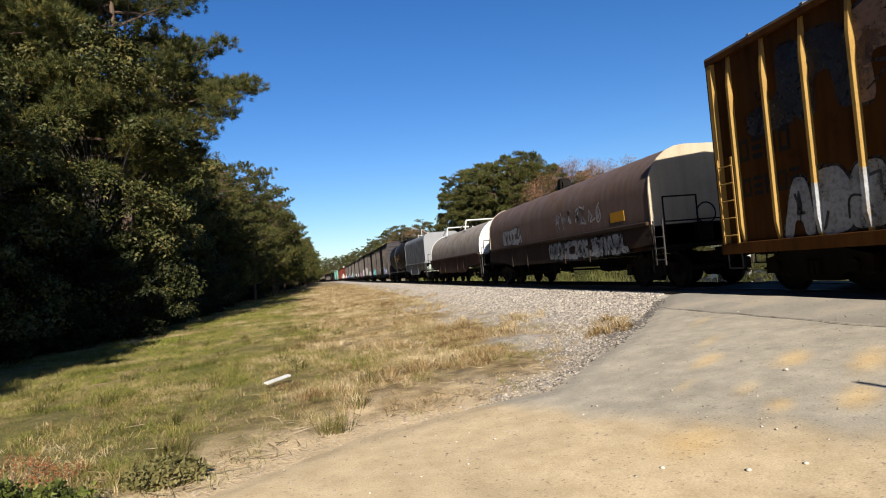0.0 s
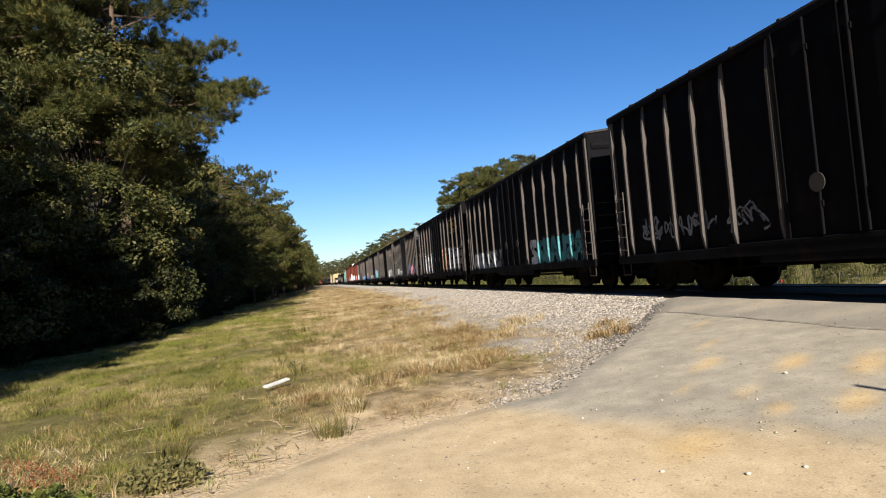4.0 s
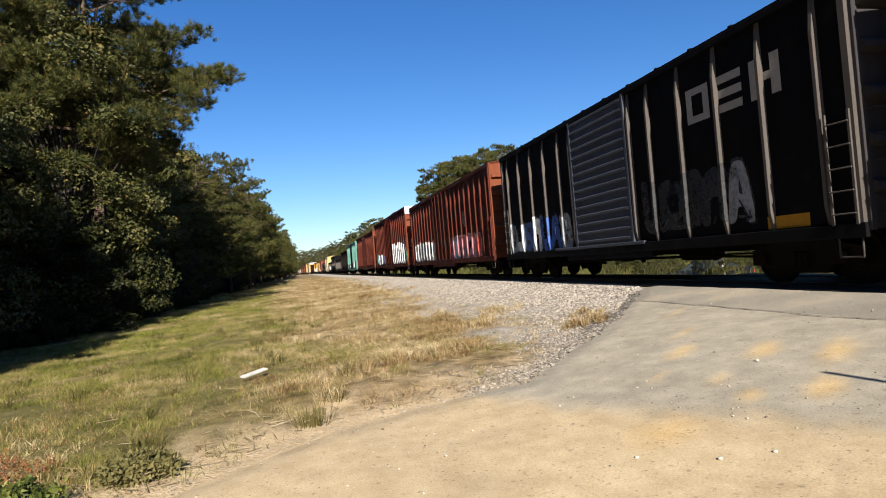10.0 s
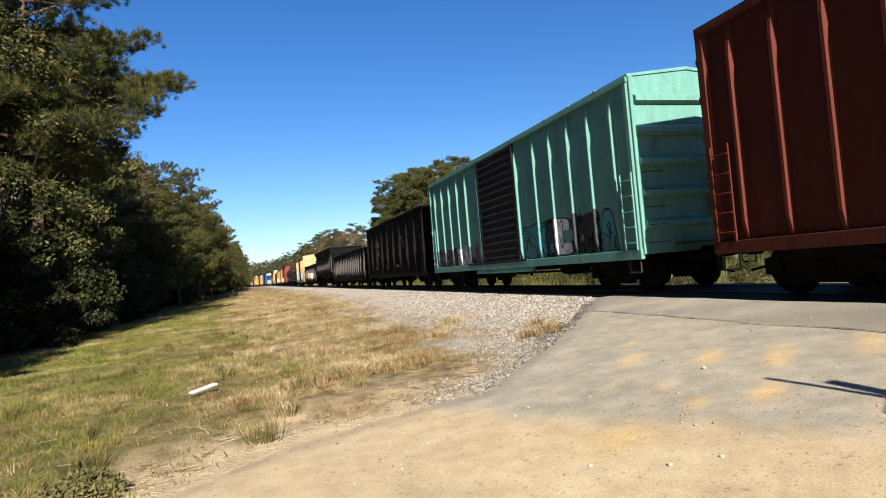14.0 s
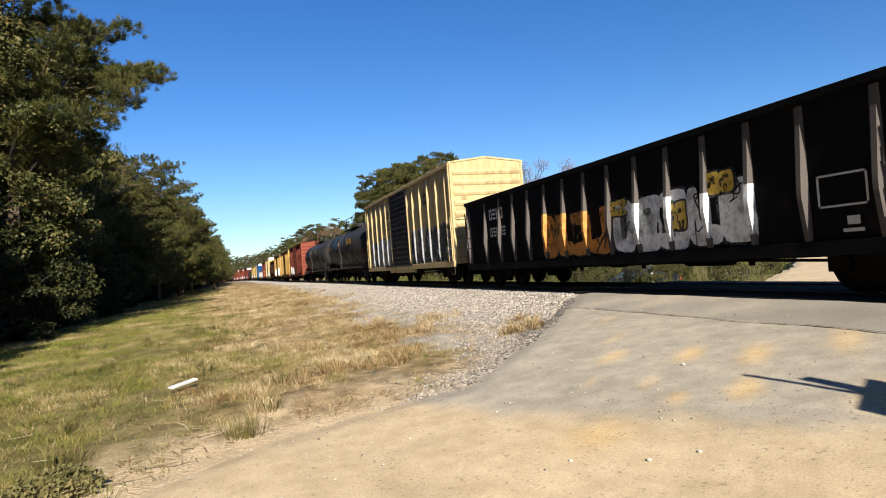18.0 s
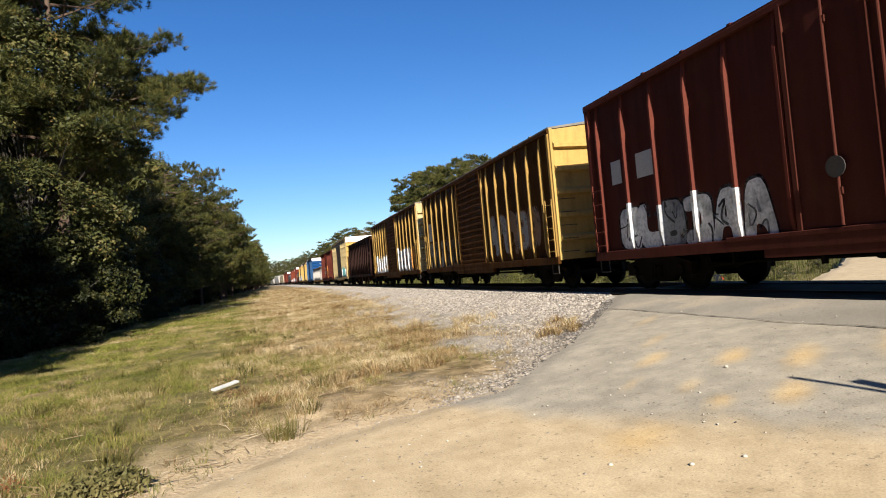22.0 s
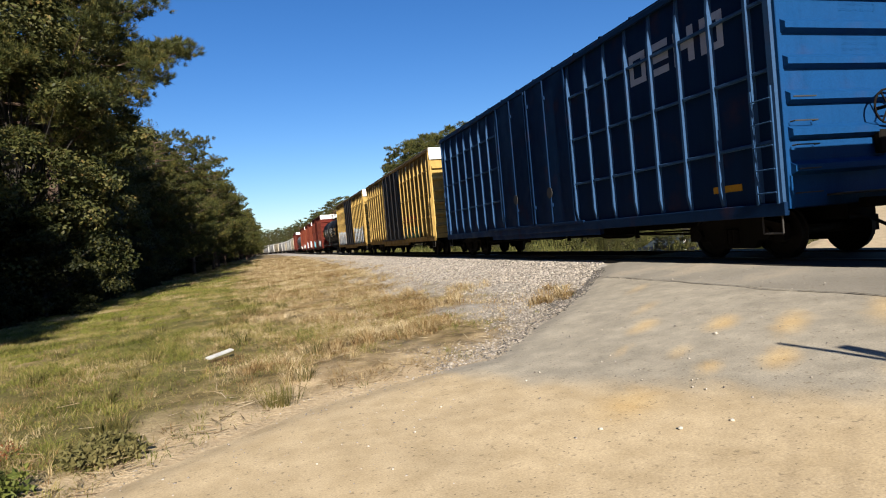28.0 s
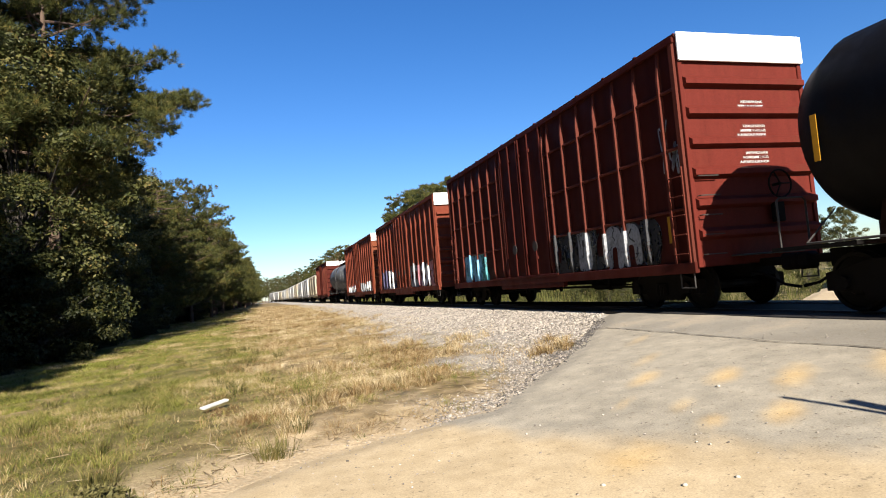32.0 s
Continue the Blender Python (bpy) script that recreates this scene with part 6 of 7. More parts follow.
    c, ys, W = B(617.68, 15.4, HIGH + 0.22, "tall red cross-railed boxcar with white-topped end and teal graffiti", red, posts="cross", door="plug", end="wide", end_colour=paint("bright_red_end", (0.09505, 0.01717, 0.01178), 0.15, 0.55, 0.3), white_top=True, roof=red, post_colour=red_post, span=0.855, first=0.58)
    scrawl(c, rng, 3.6, 6.2, 1.0, 2.0, ["teal", "skyblue", "teal"], ys, d)
    scrawl(c, rng, -6.6, -1.8, 1.0, 2.0, ["silver", "black", "black"], ys, d)
    scrawl(c, rng, -7.5, -6.9, 2.5, 4.0, ["silver", "black"], (), 0)
    mark_panel(c, W, -7.0, 1.4, 0.18, 0.55, YELLOW_MARK, "reflector")
    for z in (4.1, 3.6, 3.05):
        bm = bmesh.new()
        for k in range(3):
            box(bm, -0.1 - 0.08 * k, 0.45, -7.715, -7.708, z - 0.09 * k, z - 0.09 * k + 0.05)
        part("end_stencil", bm, CHALK, c)
    c, ys, W = B(635.48, 15.2, HIGH + 0.08, "orange-red boxcar with white graffiti and white-topped end", paint("orange_red_side", (0.1387, 0.0336, 0.019), 0.3, 0.6, 0.5), door="plug", end="wide", white_top=True, roof=red)
    scrawl(c, rng, -6.8, -1.8, 1.0, 2.2, ["white", "silver", "pink", "black"], ys, d)
    scrawl(c, rng, 2.0, 6.8, 1.0, 2.2, ["white", "purple", "black"], ys, d)
    c, ys, W = B(653.04, 15.2, HIGH + 0.05, "orange-red boxcar with pale graffiti at its foot", paint("orange_red_side", (0.219, 0.0548, 0.0256)), door="plug", end="wide", end_colour=orange, white_top=True, roof=red)
    scrawl(c, rng, -6.8, 6.8, 1.0, 1.7, ["silver", "white", "black"], ys, d)
    c = tank_car("mid grey tank car with top platform", 14.6, 1.52, 2.83, paint("mid_grey_tank", (0.1241, 0.1278, 0.1314), 0.3, 0.5, 0.3))
    add(c, 670.2, 14.6)
    c, ys, W = B(686.8, 15.4, HIGH, "red boxcar with a white-topped end", red, door="plug", end="wide", white_top=True, roof=red, post_colour=red_post)
    S = 704.2
    for i in range(12):
        c = covered_hopper("light grey covered hopper with rounded sides" if i % 3 else "buff covered hopper with rounded sides", 16.6, 4.6, hopper_grey if i % 3 else hopper_tan)
        add(c, S, 16.6)
        S += 18.2


def SPRAYWHITE():
    return plain("spray_white_line", (0.4015, 0.4015, 0.3796), 0.7, 0.0, 9, 0.2)


def words(car, side, text, y, z, size, material, curved=False, thin=0.0):
    """Lettering on the near side, read from the far end towards the front."""
    cu = bpy.data.curves.new("words", "FONT")
    cu.body, cu.size, cu.extrude, cu.space_line, cu.offset = text, size, 0.002, 0.8, thin
    tmp = bpy.data.objects.new("words", cu)
    data = bpy.data.meshes.new_from_object(tmp)
    bpy.data.objects.remove(tmp)
    data.materials.append(material)
    data.transform(Matrix(((0, 0, -1, 0), (-1, 0, 0, 0), (0, 1, 0, 0), (0, 0, 0, 1))))
    for v in data.vertices:
        if curved:
            h = v.co.z + z - 2.85
            v.co.x = v.co.x - 0.012 - math.sqrt(max(0.05, side * side - h * h)) + side
        v.co = (v.co.x - side - 0.012, v.co.y + y, v.co.z + z)
    ob = new("lettering", data)
    ob.parent = car
    return ob


def motions():
    """The train draws on at eighteen to twenty metres a second, gaining a little."""
    def run(t):
        return 18.345 * t + 0.0203 * t * t

    def place(s):
        x, y, a = track_at(s)
        return Matrix.Translation((x, y, RAIL_Z)) @ Matrix.Rotation(a, 4, "Z")

    times = [2.0 * i for i in range(17)]
    for car, mid in TRAIN:
        walk(car, [(t, place(mid - run(t))) for t in times])
    ticks = [i / 30 for i in range(961)]
    for axles, dy in ((FRONT_AXLES, -0.865), (REAR_AXLES, 0.865)):
        lead = axles[0]
        walk(lead, [(t, pose(0, dy, 0.46, math.degrees(run(t) / 0.46) % 360)) for t in ticks])
        keys = lead.animation_data
        for other in axles[1:]:
            other.rotation_mode = "QUATERNION"
            other.animation_data_create()
            other.animation_data.action = keys.action
            other.animation_data.action_slot = keys.action_slot


# ---- trees, brush and grass ----
def blades(rng, centres, radius, count, length, width, up=0.35, droop=0.0):
    """Loose thin triangles round each centre."""
    n = len(centres) * count
    c = np.repeat(np.asarray(centres, float), count, 0)
    r = np.repeat(np.asarray(radius, float), count)
    d = rng.normal(size=(n, 3))
    d /= np.linalg.norm(d, axis=1)[:, None]
    p = c + d * (r * rng.rand(n) ** 0.45)[:, None] * (1, 1, 0.75)
    a = rng.normal(size=(n, 3)) + (0, 0, up) + d * 0.8
    a /= np.linalg.norm(a, axis=1)[:, None]
    b = np.cross(a, rng.normal(size=(n, 3)))
    b /= np.linalg.norm(b, axis=1)[:, None] + 1e-9
    ln = (length * rng.uniform(0.6, 1.3, n))[:, None]
    w = (width * rng.uniform(0.6, 1.3, n))[:, None]
    v = np.stack([p - b * w / 2, p + b * w / 2, p + a * ln], 1).reshape(-1, 3)
    f = np.arange(n * 3).reshape(n, 3)
    return v, f


def needle_tufts(rng, bases, ways, count, length, width):
    """Bundles of needles that fan out from each twig's end along its way."""
    n = len(bases) * count
    p = np.repeat(np.asarray(bases, float), count, 0) + rng.normal(0, 0.05, (n, 3))
    a = np.repeat(np.asarray(ways, float), count, 0) + rng.normal(0, 0.62, (n, 3))
    a /= np.linalg.norm(a, axis=1)[:, None] + 1e-9
    b = np.cross(a, rng.normal(size=(n, 3)))
    b /= np.linalg.norm(b, axis=1)[:, None] + 1e-9
    ln, w = (length * rng.uniform(0.6, 1.25, n))[:, None], (width * rng.uniform(0.7, 1.3, n))[:, None]
    v = np.stack([p - b * w / 2, p + b * w / 2, p + a * ln], 1).reshape(-1, 3)
    return v, np.arange(n * 3).reshape(n, 3)


def leaf_clumps(rng, centres, radius, count, size, flat=0.7, loose=0.75):
    """Leaves in a shell round each centre, faced outwards and up, so that each clump has a lit and a shaded side."""
    n = len(centres) * count
    c = np.repeat(np.asarray(centres, float), count, 0)
    r = np.repeat(np.asarray(radius, float), count)
    d = rng.normal(size=(n, 3))
    d /= np.linalg.norm(d, axis=1)[:, None]
    p = c + d * (r * rng.uniform(0.45, 1.05, n))[:, None] * (1, 1, flat)
    face = d + (0, 0, 0.5) + rng.normal(0, loose, (n, 3))
    face /= np.linalg.norm(face, axis=1)[:, None] + 1e-9
    a = np.cross(face, rng.normal(size=(n, 3)))
    a /= np.linalg.norm(a, axis=1)[:, None] + 1e-9
    b = np.cross(face, a)
    k = (size * rng.uniform(0.6, 1.35, n))[:, None]
    v = np.stack([p - a * k * 0.6, p + b * k * 0.32, p + a * k * 0.6, p - b * k * 0.32], 1).reshape(-1, 3)
    return v, np.arange(n * 4).reshape(n, 4)


def tree_parts(tree, trunk_bm, crown_v, crown_f, bark, leaf):
    part("trunk", trunk_bm, bark, tree)
    crown = soup("crown", crown_v, crown_f, leaf)
    crown.parent = tree


def pine(rng, h, spread, low, bark, leaf, label, group, dens=1.0, limbs=40, tuft=0.27, top=0.6, count=30):
    """Trunk, bent limbs, flat pads of twigs along each limb's outer half, and a tuft of needles on every twig."""
    tree = thing("pine_tree", label, "tree", group)
    bm = bmesh.new()
    r0 = 0.011 * h + 0.04
    bendx, bendy = rng.uniform(-0.3, 0.3, 2)
    pts = [Vector((bendx * (k / 6) ** 2, bendy * (k / 6) ** 2, h * k / 6)) for k in range(7)]
    for k in range(6):
        rod(bm, pts[k], pts[k + 1], r0 * (1 - k / 6.4), 8, r0 * (1 - (k + 1) / 6.4))
    bases, ways = [], []

    def pad(c, wide, out):
        """One flat cushion of tufts, domed on top, round c."""
        n = max(4, int(24 * wide * wide * dens))
        for _ in range(n):
            a, q = rng.uniform(0, 6.283), math.sqrt(rng.rand())
            x, y = q * math.cos(a) * wide, q * math.sin(a) * wide
            z = 0.65 * wide * math.sqrt(max(0.0, 1 - q * q)) * rng.uniform(-0.35, 1.0)
            bases.append((c.x + x, c.y + y, c.z + z))
            ways.append((0.9 * x / wide + 0.3 * out.x, 0.9 * y / wide + 0.3 * out.y, 0.55 + 0.9 * z / wide))

    for i in range(limbs):
        u = (i + rng.uniform(0, 0.9)) / limbs
        z = h * (low + (0.97 - low) * u)
        reach = spread * min(1.0, 0.7 + 1.8 * u) * (1.05 - top * u * u - 0.2 * u)
        a = i * 2.4 + rng.uniform(-0.5, 0.5)
        ln = reach * rng.uniform(0.68, 1.0)
        out = Vector((math.cos(a), math.sin(a), 0))
        base = Vector((bendx * (z / h) ** 2, bendy * (z / h) ** 2, z))
        tip = base + out * ln + Vector((0, 0, rng.uniform(-0.05, 0.55) * ln))
        elbow = base.lerp(tip, 0.5) + Vector((0, 0, -0.09 * ln))
        rod(bm, base, elbow, 0.03 + 0.011 * ln, 5, 0.03)
        rod(bm, elbow, tip, 0.03, 5, 0.01)
        for j in range(2 + int(ln * 0.9)):
            q = 1.0 if j == 0 else rng.uniform(0.38, 0.98)
            fork = elbow.lerp(tip, (q - 0.5) / 0.5) if q > 0.5 else base.lerp(elbow, q / 0.5)
            turn = rng.uniform(-1.0, 1.0)
            side = Vector((math.cos(a + turn * 1.3), math.sin(a + turn * 1.3), rng.uniform(-0.05, 0.4)))
            c = fork + side * (0.0 if j == 0 else rng.uniform(0.25, 0.5) * (0.5 + 0.22 * ln))
            rod(bm, fork, c, 0.02, 4, 0.008)
            pad(c, rng.uniform(0.5, 1.0) * (0.62 + 0.02 * h), out)
    pad(pts[6], 0.5, Vector((0, 0, 0)))
    v, f = needle_tufts(rng, bases, ways, count, tuft, tuft * 0.1)
    tree_parts(tree, bm, v, f, bark, leaf)
    return tree


def broadleaf(rng, h, spread, low, bark, leaf, label, group, count=90, leaf_len=0.2, name="broadleaf_tree", fullness=150):
    tree = thing(name, label, "tree" if name != "shrub" else "shrub", group)
    bm = bmesh.new()
    r0 = 0.012 * h + 0.03
    rod(bm, (0, 0, 0), (0, 0, h * 0.5), r0, 8, r0 * 0.6)
    centres, radii = [], []
    for i in range(fullness):
        u = rng.rand()
        z = h * (low + (1 - low) * u)
        reach = spread * math.sqrt(max(0.02, 1 - ((u - 0.42) / 0.62) ** 2))
        a = rng.uniform(0, 6.283)
        r = reach * math.sqrt(rng.uniform(0.12, 1.0)) * rng.uniform(0.8, 1.15)
        c = Vector((math.cos(a) * r, math.sin(a) * r, z))
        centres.append(c)
        radii.append(rng.uniform(0.3, 0.85) * (spread / 6 + 0.3))
        if i % 2 == 0:
            fork = Vector((c.x * 0.25, c.y * 0.25, max(0.2, z * 0.62)))
            rod(bm, (0, 0, max(0.15, z * 0.45)), fork, 0.025 + 0.003 * h, 4, 0.02)
            rod(bm, fork, c, 0.02, 4, 0.006)
    v, f = leaf_clumps(rng, centres, radii, count, leaf_len)
    tree_parts(tree, bm, v, f, bark, leaf)
    return tree


def bare_tree(rng, h, spread, bark, leaf, label, group):
    tree = thing("bare_tree", label, "tree", group)
    bm = bmesh.new()
    centres, radii = [], []

    def grow(a, d, ln, r, depth):
        b = a + d * ln
        rod(bm, a, b, r, 5, r * 0.62)
        if depth == 0:
            centres.append(b)
            radii.append(0.8)
            return
        for _ in range(3):
            e = (d + Vector(rng.uniform(-0.62, 0.62, 3)) + Vector((0, 0, 0.12))).normalized()
            grow(b, e, ln * rng.uniform(0.62, 0.82), r * 0.6, depth - 1)

    grow(Vector((0, 0, 0)), Vector((0, 0, 1)), h * 0.34, 0.16, 5)
    v, f = blades(rng, centres, radii, 14, 0.14, 0.08, 0.0)
    tree_parts(tree, bm, v, f, bark, leaf)
    return tree


def scatter(rng, makers, spots, label=""):
    """Place copies of the given trees at the spots: x, y, size."""
    for i, (x, y, k, size) in enumerate(spots):
        src = makers[k % len(makers)]
        z = float(ground_z(x, y)) - 0.08
        m = pose(x, y, z, 0, 0, rng.uniform(0, 360)) @ Matrix.Diagonal((size * rng.uniform(0.9, 1.1), size * rng.uniform(0.9, 1.1), size, 1))
        if src.get("placed"):
            copy_thing(src, m)
        else:
            src.matrix_basis = m
            src["placed"] = 1


def build_trees():
    rng = np.random.RandomState(5)
    bark = plain("pine_bark", (0.1022, 0.0693, 0.0511), 0.95, 0.0, 9, 0.45)
    grey_bark = plain("grey_bark", (0.0511, 0.0438, 0.0365), 0.95, 0.0, 9, 0.4)
    needles = leafy("pine_needles", [(0.0, (0.009, 0.015, 0.004)), (0.4, (0.036, 0.043, 0.012)), (0.72, (0.095, 0.09, 0.022)), (1.0, (0.21, 0.135, 0.04))], 0.55, 0.07, 0.8)
    leaves = leafy("oak_leaves", [(0.0, (0.0131, 0.0175, 0.0051)), (0.45, (0.0423, 0.0467, 0.0131)), (0.75, (0.0876, 0.0803, 0.0241)), (1.0, (0.1679, 0.0985, 0.0328))], 0.55, 0.07, 0.8)
    # undergrowth leaves: the wood's shade is put into this darker green
    shaded_leaves = leafy("shaded_understorey_leaves", [(0.0, (0.0088, 0.0117, 0.0037)), (0.6, (0.0219, 0.0248, 0.0073)), (1.0, (0.0657, 0.0584, 0.0161))])
    rusty = leafy("autumn_leaves", [(0.0, (0.1168, 0.0621, 0.0328)), (0.6, (0.2044, 0.1095, 0.0584)), (1.0, (0.2628, 0.1606, 0.0949))])
    G = "trees along the railway"
    pines = [pine(rng, 23, 6.6, 0.30, bark, needles, "tall loblolly pine with open needle tufts and bare lower limbs", G, 1.5, 58, 0.27, 0.62, 34), pine(rng, 19, 5.2, 0.22, bark, needles, "tall green pine with layered needle clumps", G, 1.2, 46, 0.27, 0.5), pine(rng, 15, 5.6, 0.08, bark, needles, "middling pine with dense needles", G, 1.3, 56, 0.27, 0.42), pine(rng, 15.5, 4.4, 0.10, bark, needles, "slender pine with a rounded crown", G, 1.3, 50, 0.34, 0.5)]
    oaks = [broadleaf(rng, 11, 4.0, 0.12, grey_bark, leaves, "green broadleaf tree at the wood's edge", G, 330, 0.115, fullness=200), broadleaf(rng, 9, 3.4, 0.06, grey_bark, leaves, "olive broadleaf tree with some browned leaves", G, 320, 0.11, fullness=170)]
    brush = [broadleaf(rng, 5.0, 2.6, 0.0, grey_bark, shaded_leaves, "green shrub under the trees, leaves darkened for shade", "undergrowth", 230, 0.12, "shrub", 130), broadleaf(rng, 3.4, 2.2, 0.0, grey_bark, shaded_leaves, "low bush at the wood's edge, leaves darkened for shade", "undergrowth", 220, 0.11, "shrub", 110)]
    bare = [bare_tree(rng, 12, 4, grey_bark, rusty, "half-bare tree with russet leaves", G)]
    # left of the track: the near pines, then the belt that runs on to the bend
    spots = [(-9.0, 32, 0, 1.0), (-12.0, 35.5, 0, 1.04), (-13.2, 29, 1, 0.95), (-17.5, 28, 1, 1.1), (-17.5, 34, 0, 1.1), (-13.5, 41, 1, 0.85), (-20, 26, 0, 1.0), (-15, 47, 2, 0.8), (-9.5, 46, 2, 0.62), (-8.6, 60, 2, 1.1), (-7.0, 67, 2, 1.16), (-5.8, 76, 2, 1.1), (-12, 72, 1, 0.85), (-18, 40, 1, 1.0), (-22, 35, 0, 1.1), (-6.2, 86, 2, 1.1), (-5.6, 95, 2, 1.0)]
    for y in np.arange(92, 330, 8.5):
        b = float(bend(y))
        x = -5.4 + 1.6 * float(step(80, 200, y)) - b * 0.8
        spots.append((x - rng.uniform(-0.8, 1.8), y + rng.uniform(-2, 2), 2, rng.uniform(0.9, 1.08)))
        spots.append((x - rng.uniform(4, 7), y + rng.uniform(-3, 3), 1, rng.uniform(0.68, 0.84)))
        spots.append((x - rng.uniform(8, 12), y + rng.uniform(-3, 3), 1, rng.uniform(0.7, 0.88)))
    # unseen trees added behind the camera, sized to shade the wood's edge
    for y in np.arange(-52, 11, 5.5):
        for x in (-13.6, -17.5, -22, -26):
            tall = 1.05 - 0.2 * float(step(-24, 6, y))
            spots.append((x + rng.uniform(-0.5, 0.5), y + rng.uniform(-2, 2), 2, tall * rng.uniform(0.95, 1.1)))
    # two more pines out of view, added for their shadow
    spots += [(-12.4, 5, 1, 0.72), (-11.4, -3, 1, 0.76)]
    scatter(rng, pines, [(x, y, k, s) for x, y, k, s in spots])
    # the first eighteen oaks are unseen too, put there to cast shade
    spots = [(-14.4 - 3.5 * (i % 2), -34 + 2.9 * i, i % 2, rng.uniform(1.15, 1.35)) for i in range(15)] + [(-12.7, 2.5, 0, 1.05), (-12.5, 7.0, 0, 1.1), (-13.6, 12.5, 1, 1.1)] + [(-11.0, 47, 0, 0.7), (-10.6, 54, 1, 0.7), (-10.6, 62, 0, 0.75), (-10.4, 72, 0, 0.95), (-10.2, 84, 1, 1.0)]
    for y in list(np.arange(23, 60, 7.0)) + list(np.arange(60, 300, 9)):
        b = float(bend(y))
        x = -10.6 - 1.6 * (y < 30) + 2.0 * float(step(60, 200, y)) - b * 0.8
        spots.append((x - rng.uniform(-1.1, 2.6), y + rng.uniform(-1.5, 1.5), rng.randint(0, 2), rng.uniform(0.65, 1.05)))
        spots.append((x - rng.uniform(3.5, 7.0), y + 3.5 + rng.uniform(-1, 1), rng.randint(0, 2), rng.uniform(0.95, 1.25)))
    scatter(rng, oaks, spots)
    spots = []
    for y in list(np.arange(19.5, 60, 2.8)) + list(np.arange(60, 290, 6)):
        b = float(bend(y))
        x = -9.3 - 1.4 * (y < 24) + 1.8 * float(step(60, 200, y)) - b * 0.8
        spots.append((x - rng.uniform(-0.7, 1.6), y + rng.uniform(-0.8, 0.8), rng.randint(0, 2), rng.uniform(0.6, 1.15)))
        spots.append((x - rng.uniform(2.5, 4.5), y + rng.uniform(-0.8, 0.8), 0, rng.uniform(0.9, 1.3)))
        spots.append((x - rng.uniform(6, 9), y + rng.uniform(-0.8, 0.8), 0, rng.uniform(1.0, 1.5)))
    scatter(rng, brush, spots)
    # beyond the track
    far = [(21.8, 81, 3, 0.90), (25.2, 74, 3, 1.02), (31.5, 72, 3, 0.90), (24, 80, 3, 1.10), (27, 76, 3, 1.15), (25, 86, 3, 1.16), (23.2, 88, 3, 1.12), (22.6, 97, 3, 1.21), (26, 95, 3, 1.28), (23.2, 84, 3, 0.95), (28.6, 80, 3, 1.21), (24.5, 92, 3, 1.25), (30, 86, 3, 1.16), (22.6, 103, 3, 1.12), (25.5, 78, 3, 0.94), (29, 75, 3, 1.00), (26.5, 84, 3, 1.23), (22.2, 92, 3, 0.95), (30.5, 77, 3, 1.06), (33, 84, 2, 1.0), (36, 76, 2, 0.95), (39, 70, 2, 0.85), (44, 66, 2, 0.8), (49, 60, 2, 0.75), (28, 104, 1, 0.85), (40, 84, 1, 0.8), (26, 110, 2, 0.85)]
    for y in np.arange(150, 420, 12):
        b = float(bend(y))
        far.append((19.5 - b + rng.uniform(0, 3), y, 1, rng.uniform(0.72, 0.85)))
        far.append((27 - b + rng.uniform(0, 5), y + 4, 1, rng.uniform(0.75, 0.9)))
    for y in np.arange(330, 460, 9):
        b = float(bend(y))
        far.append((4 - b, y, 2, 0.8))
    scatter(rng, pines, far)
    scatter(rng, bare, [(29.5, 74, 0, 1.0), (31, 73, 0, 1.1), (33, 76, 0, 1.15), (35, 74, 0, 1.15), (37, 72, 0, 1.1), (42, 68, 0, 0.9), (33, 90, 0, 1.2), (22, 150, 0, 1.0)])
    scatter(rng, oaks, [(20, 60, 0, 0.35), (23, 52, 1, 0.3), (27, 48, 0, 0.32), (30, 60, 1, 0.45), (36, 52, 0, 0.4), (41, 46, 1, 0.4), (24, 70, 0, 0.5), (46, 50, 0, 0.5), (34, 66, 1, 0.6), (52, 44, 1, 0.5), (40, 40, 0, 0.3), (36, 22, 1, 0.22), (48, 24, 0, 0.4), (56, 30, 1, 0.5)])
    low = []
    while len(low) < 34:
        x, y = rng.uniform(14.5, 30), rng.uniform(19, 52)
        if y - float(line(EDGE_L, x)) > 1.2:
            low.append((x, y, rng.randint(0, 2), rng.uniform(0.09, 0.17)))
    scatter(rng, oaks, low)


def grass_field(name, rng, spots, hlo, hhi, width, material, label, lean=0.35):
    n = len(spots)
    p = np.asarray(spots)
    z = ground_z(p[:, 0], p[:, 1]) - 0.02
    a = rng.uniform(0, 6.283, n)
    h = rng.uniform(hlo, hhi, n) * p[:, 2]
    w = width * rng.uniform(0.6, 1.4, n) * np.maximum(1.0, p[:, 1] / 22)
    dx, dy = rng.normal(0, lean, (2, n)) * h
    base = np.stack([p[:, 0], p[:, 1], z], -1)
    s = np.stack([np.cos(a) * w / 2, np.sin(a) * w / 2, np.zeros(n)], -1)
    mid = base + np.stack([dx * 0.35, dy * 0.35, h * 0.62], -1)
    tip = base + np.stack([dx, dy, h * 0.97], -1)
    v = np.stack([base - s, base + s, mid - s * 0.6, mid + s * 0.6, tip], 1).reshape(-1, 3)
    o = np.arange(n)[:, None] * 5
    f = np.concatenate([o + (0, 1, 3), o + (0, 3, 2), o + (2, 3, 4)], 0)
    tagged(soup(name, v, f, material), label, "grass", kind="stuff")


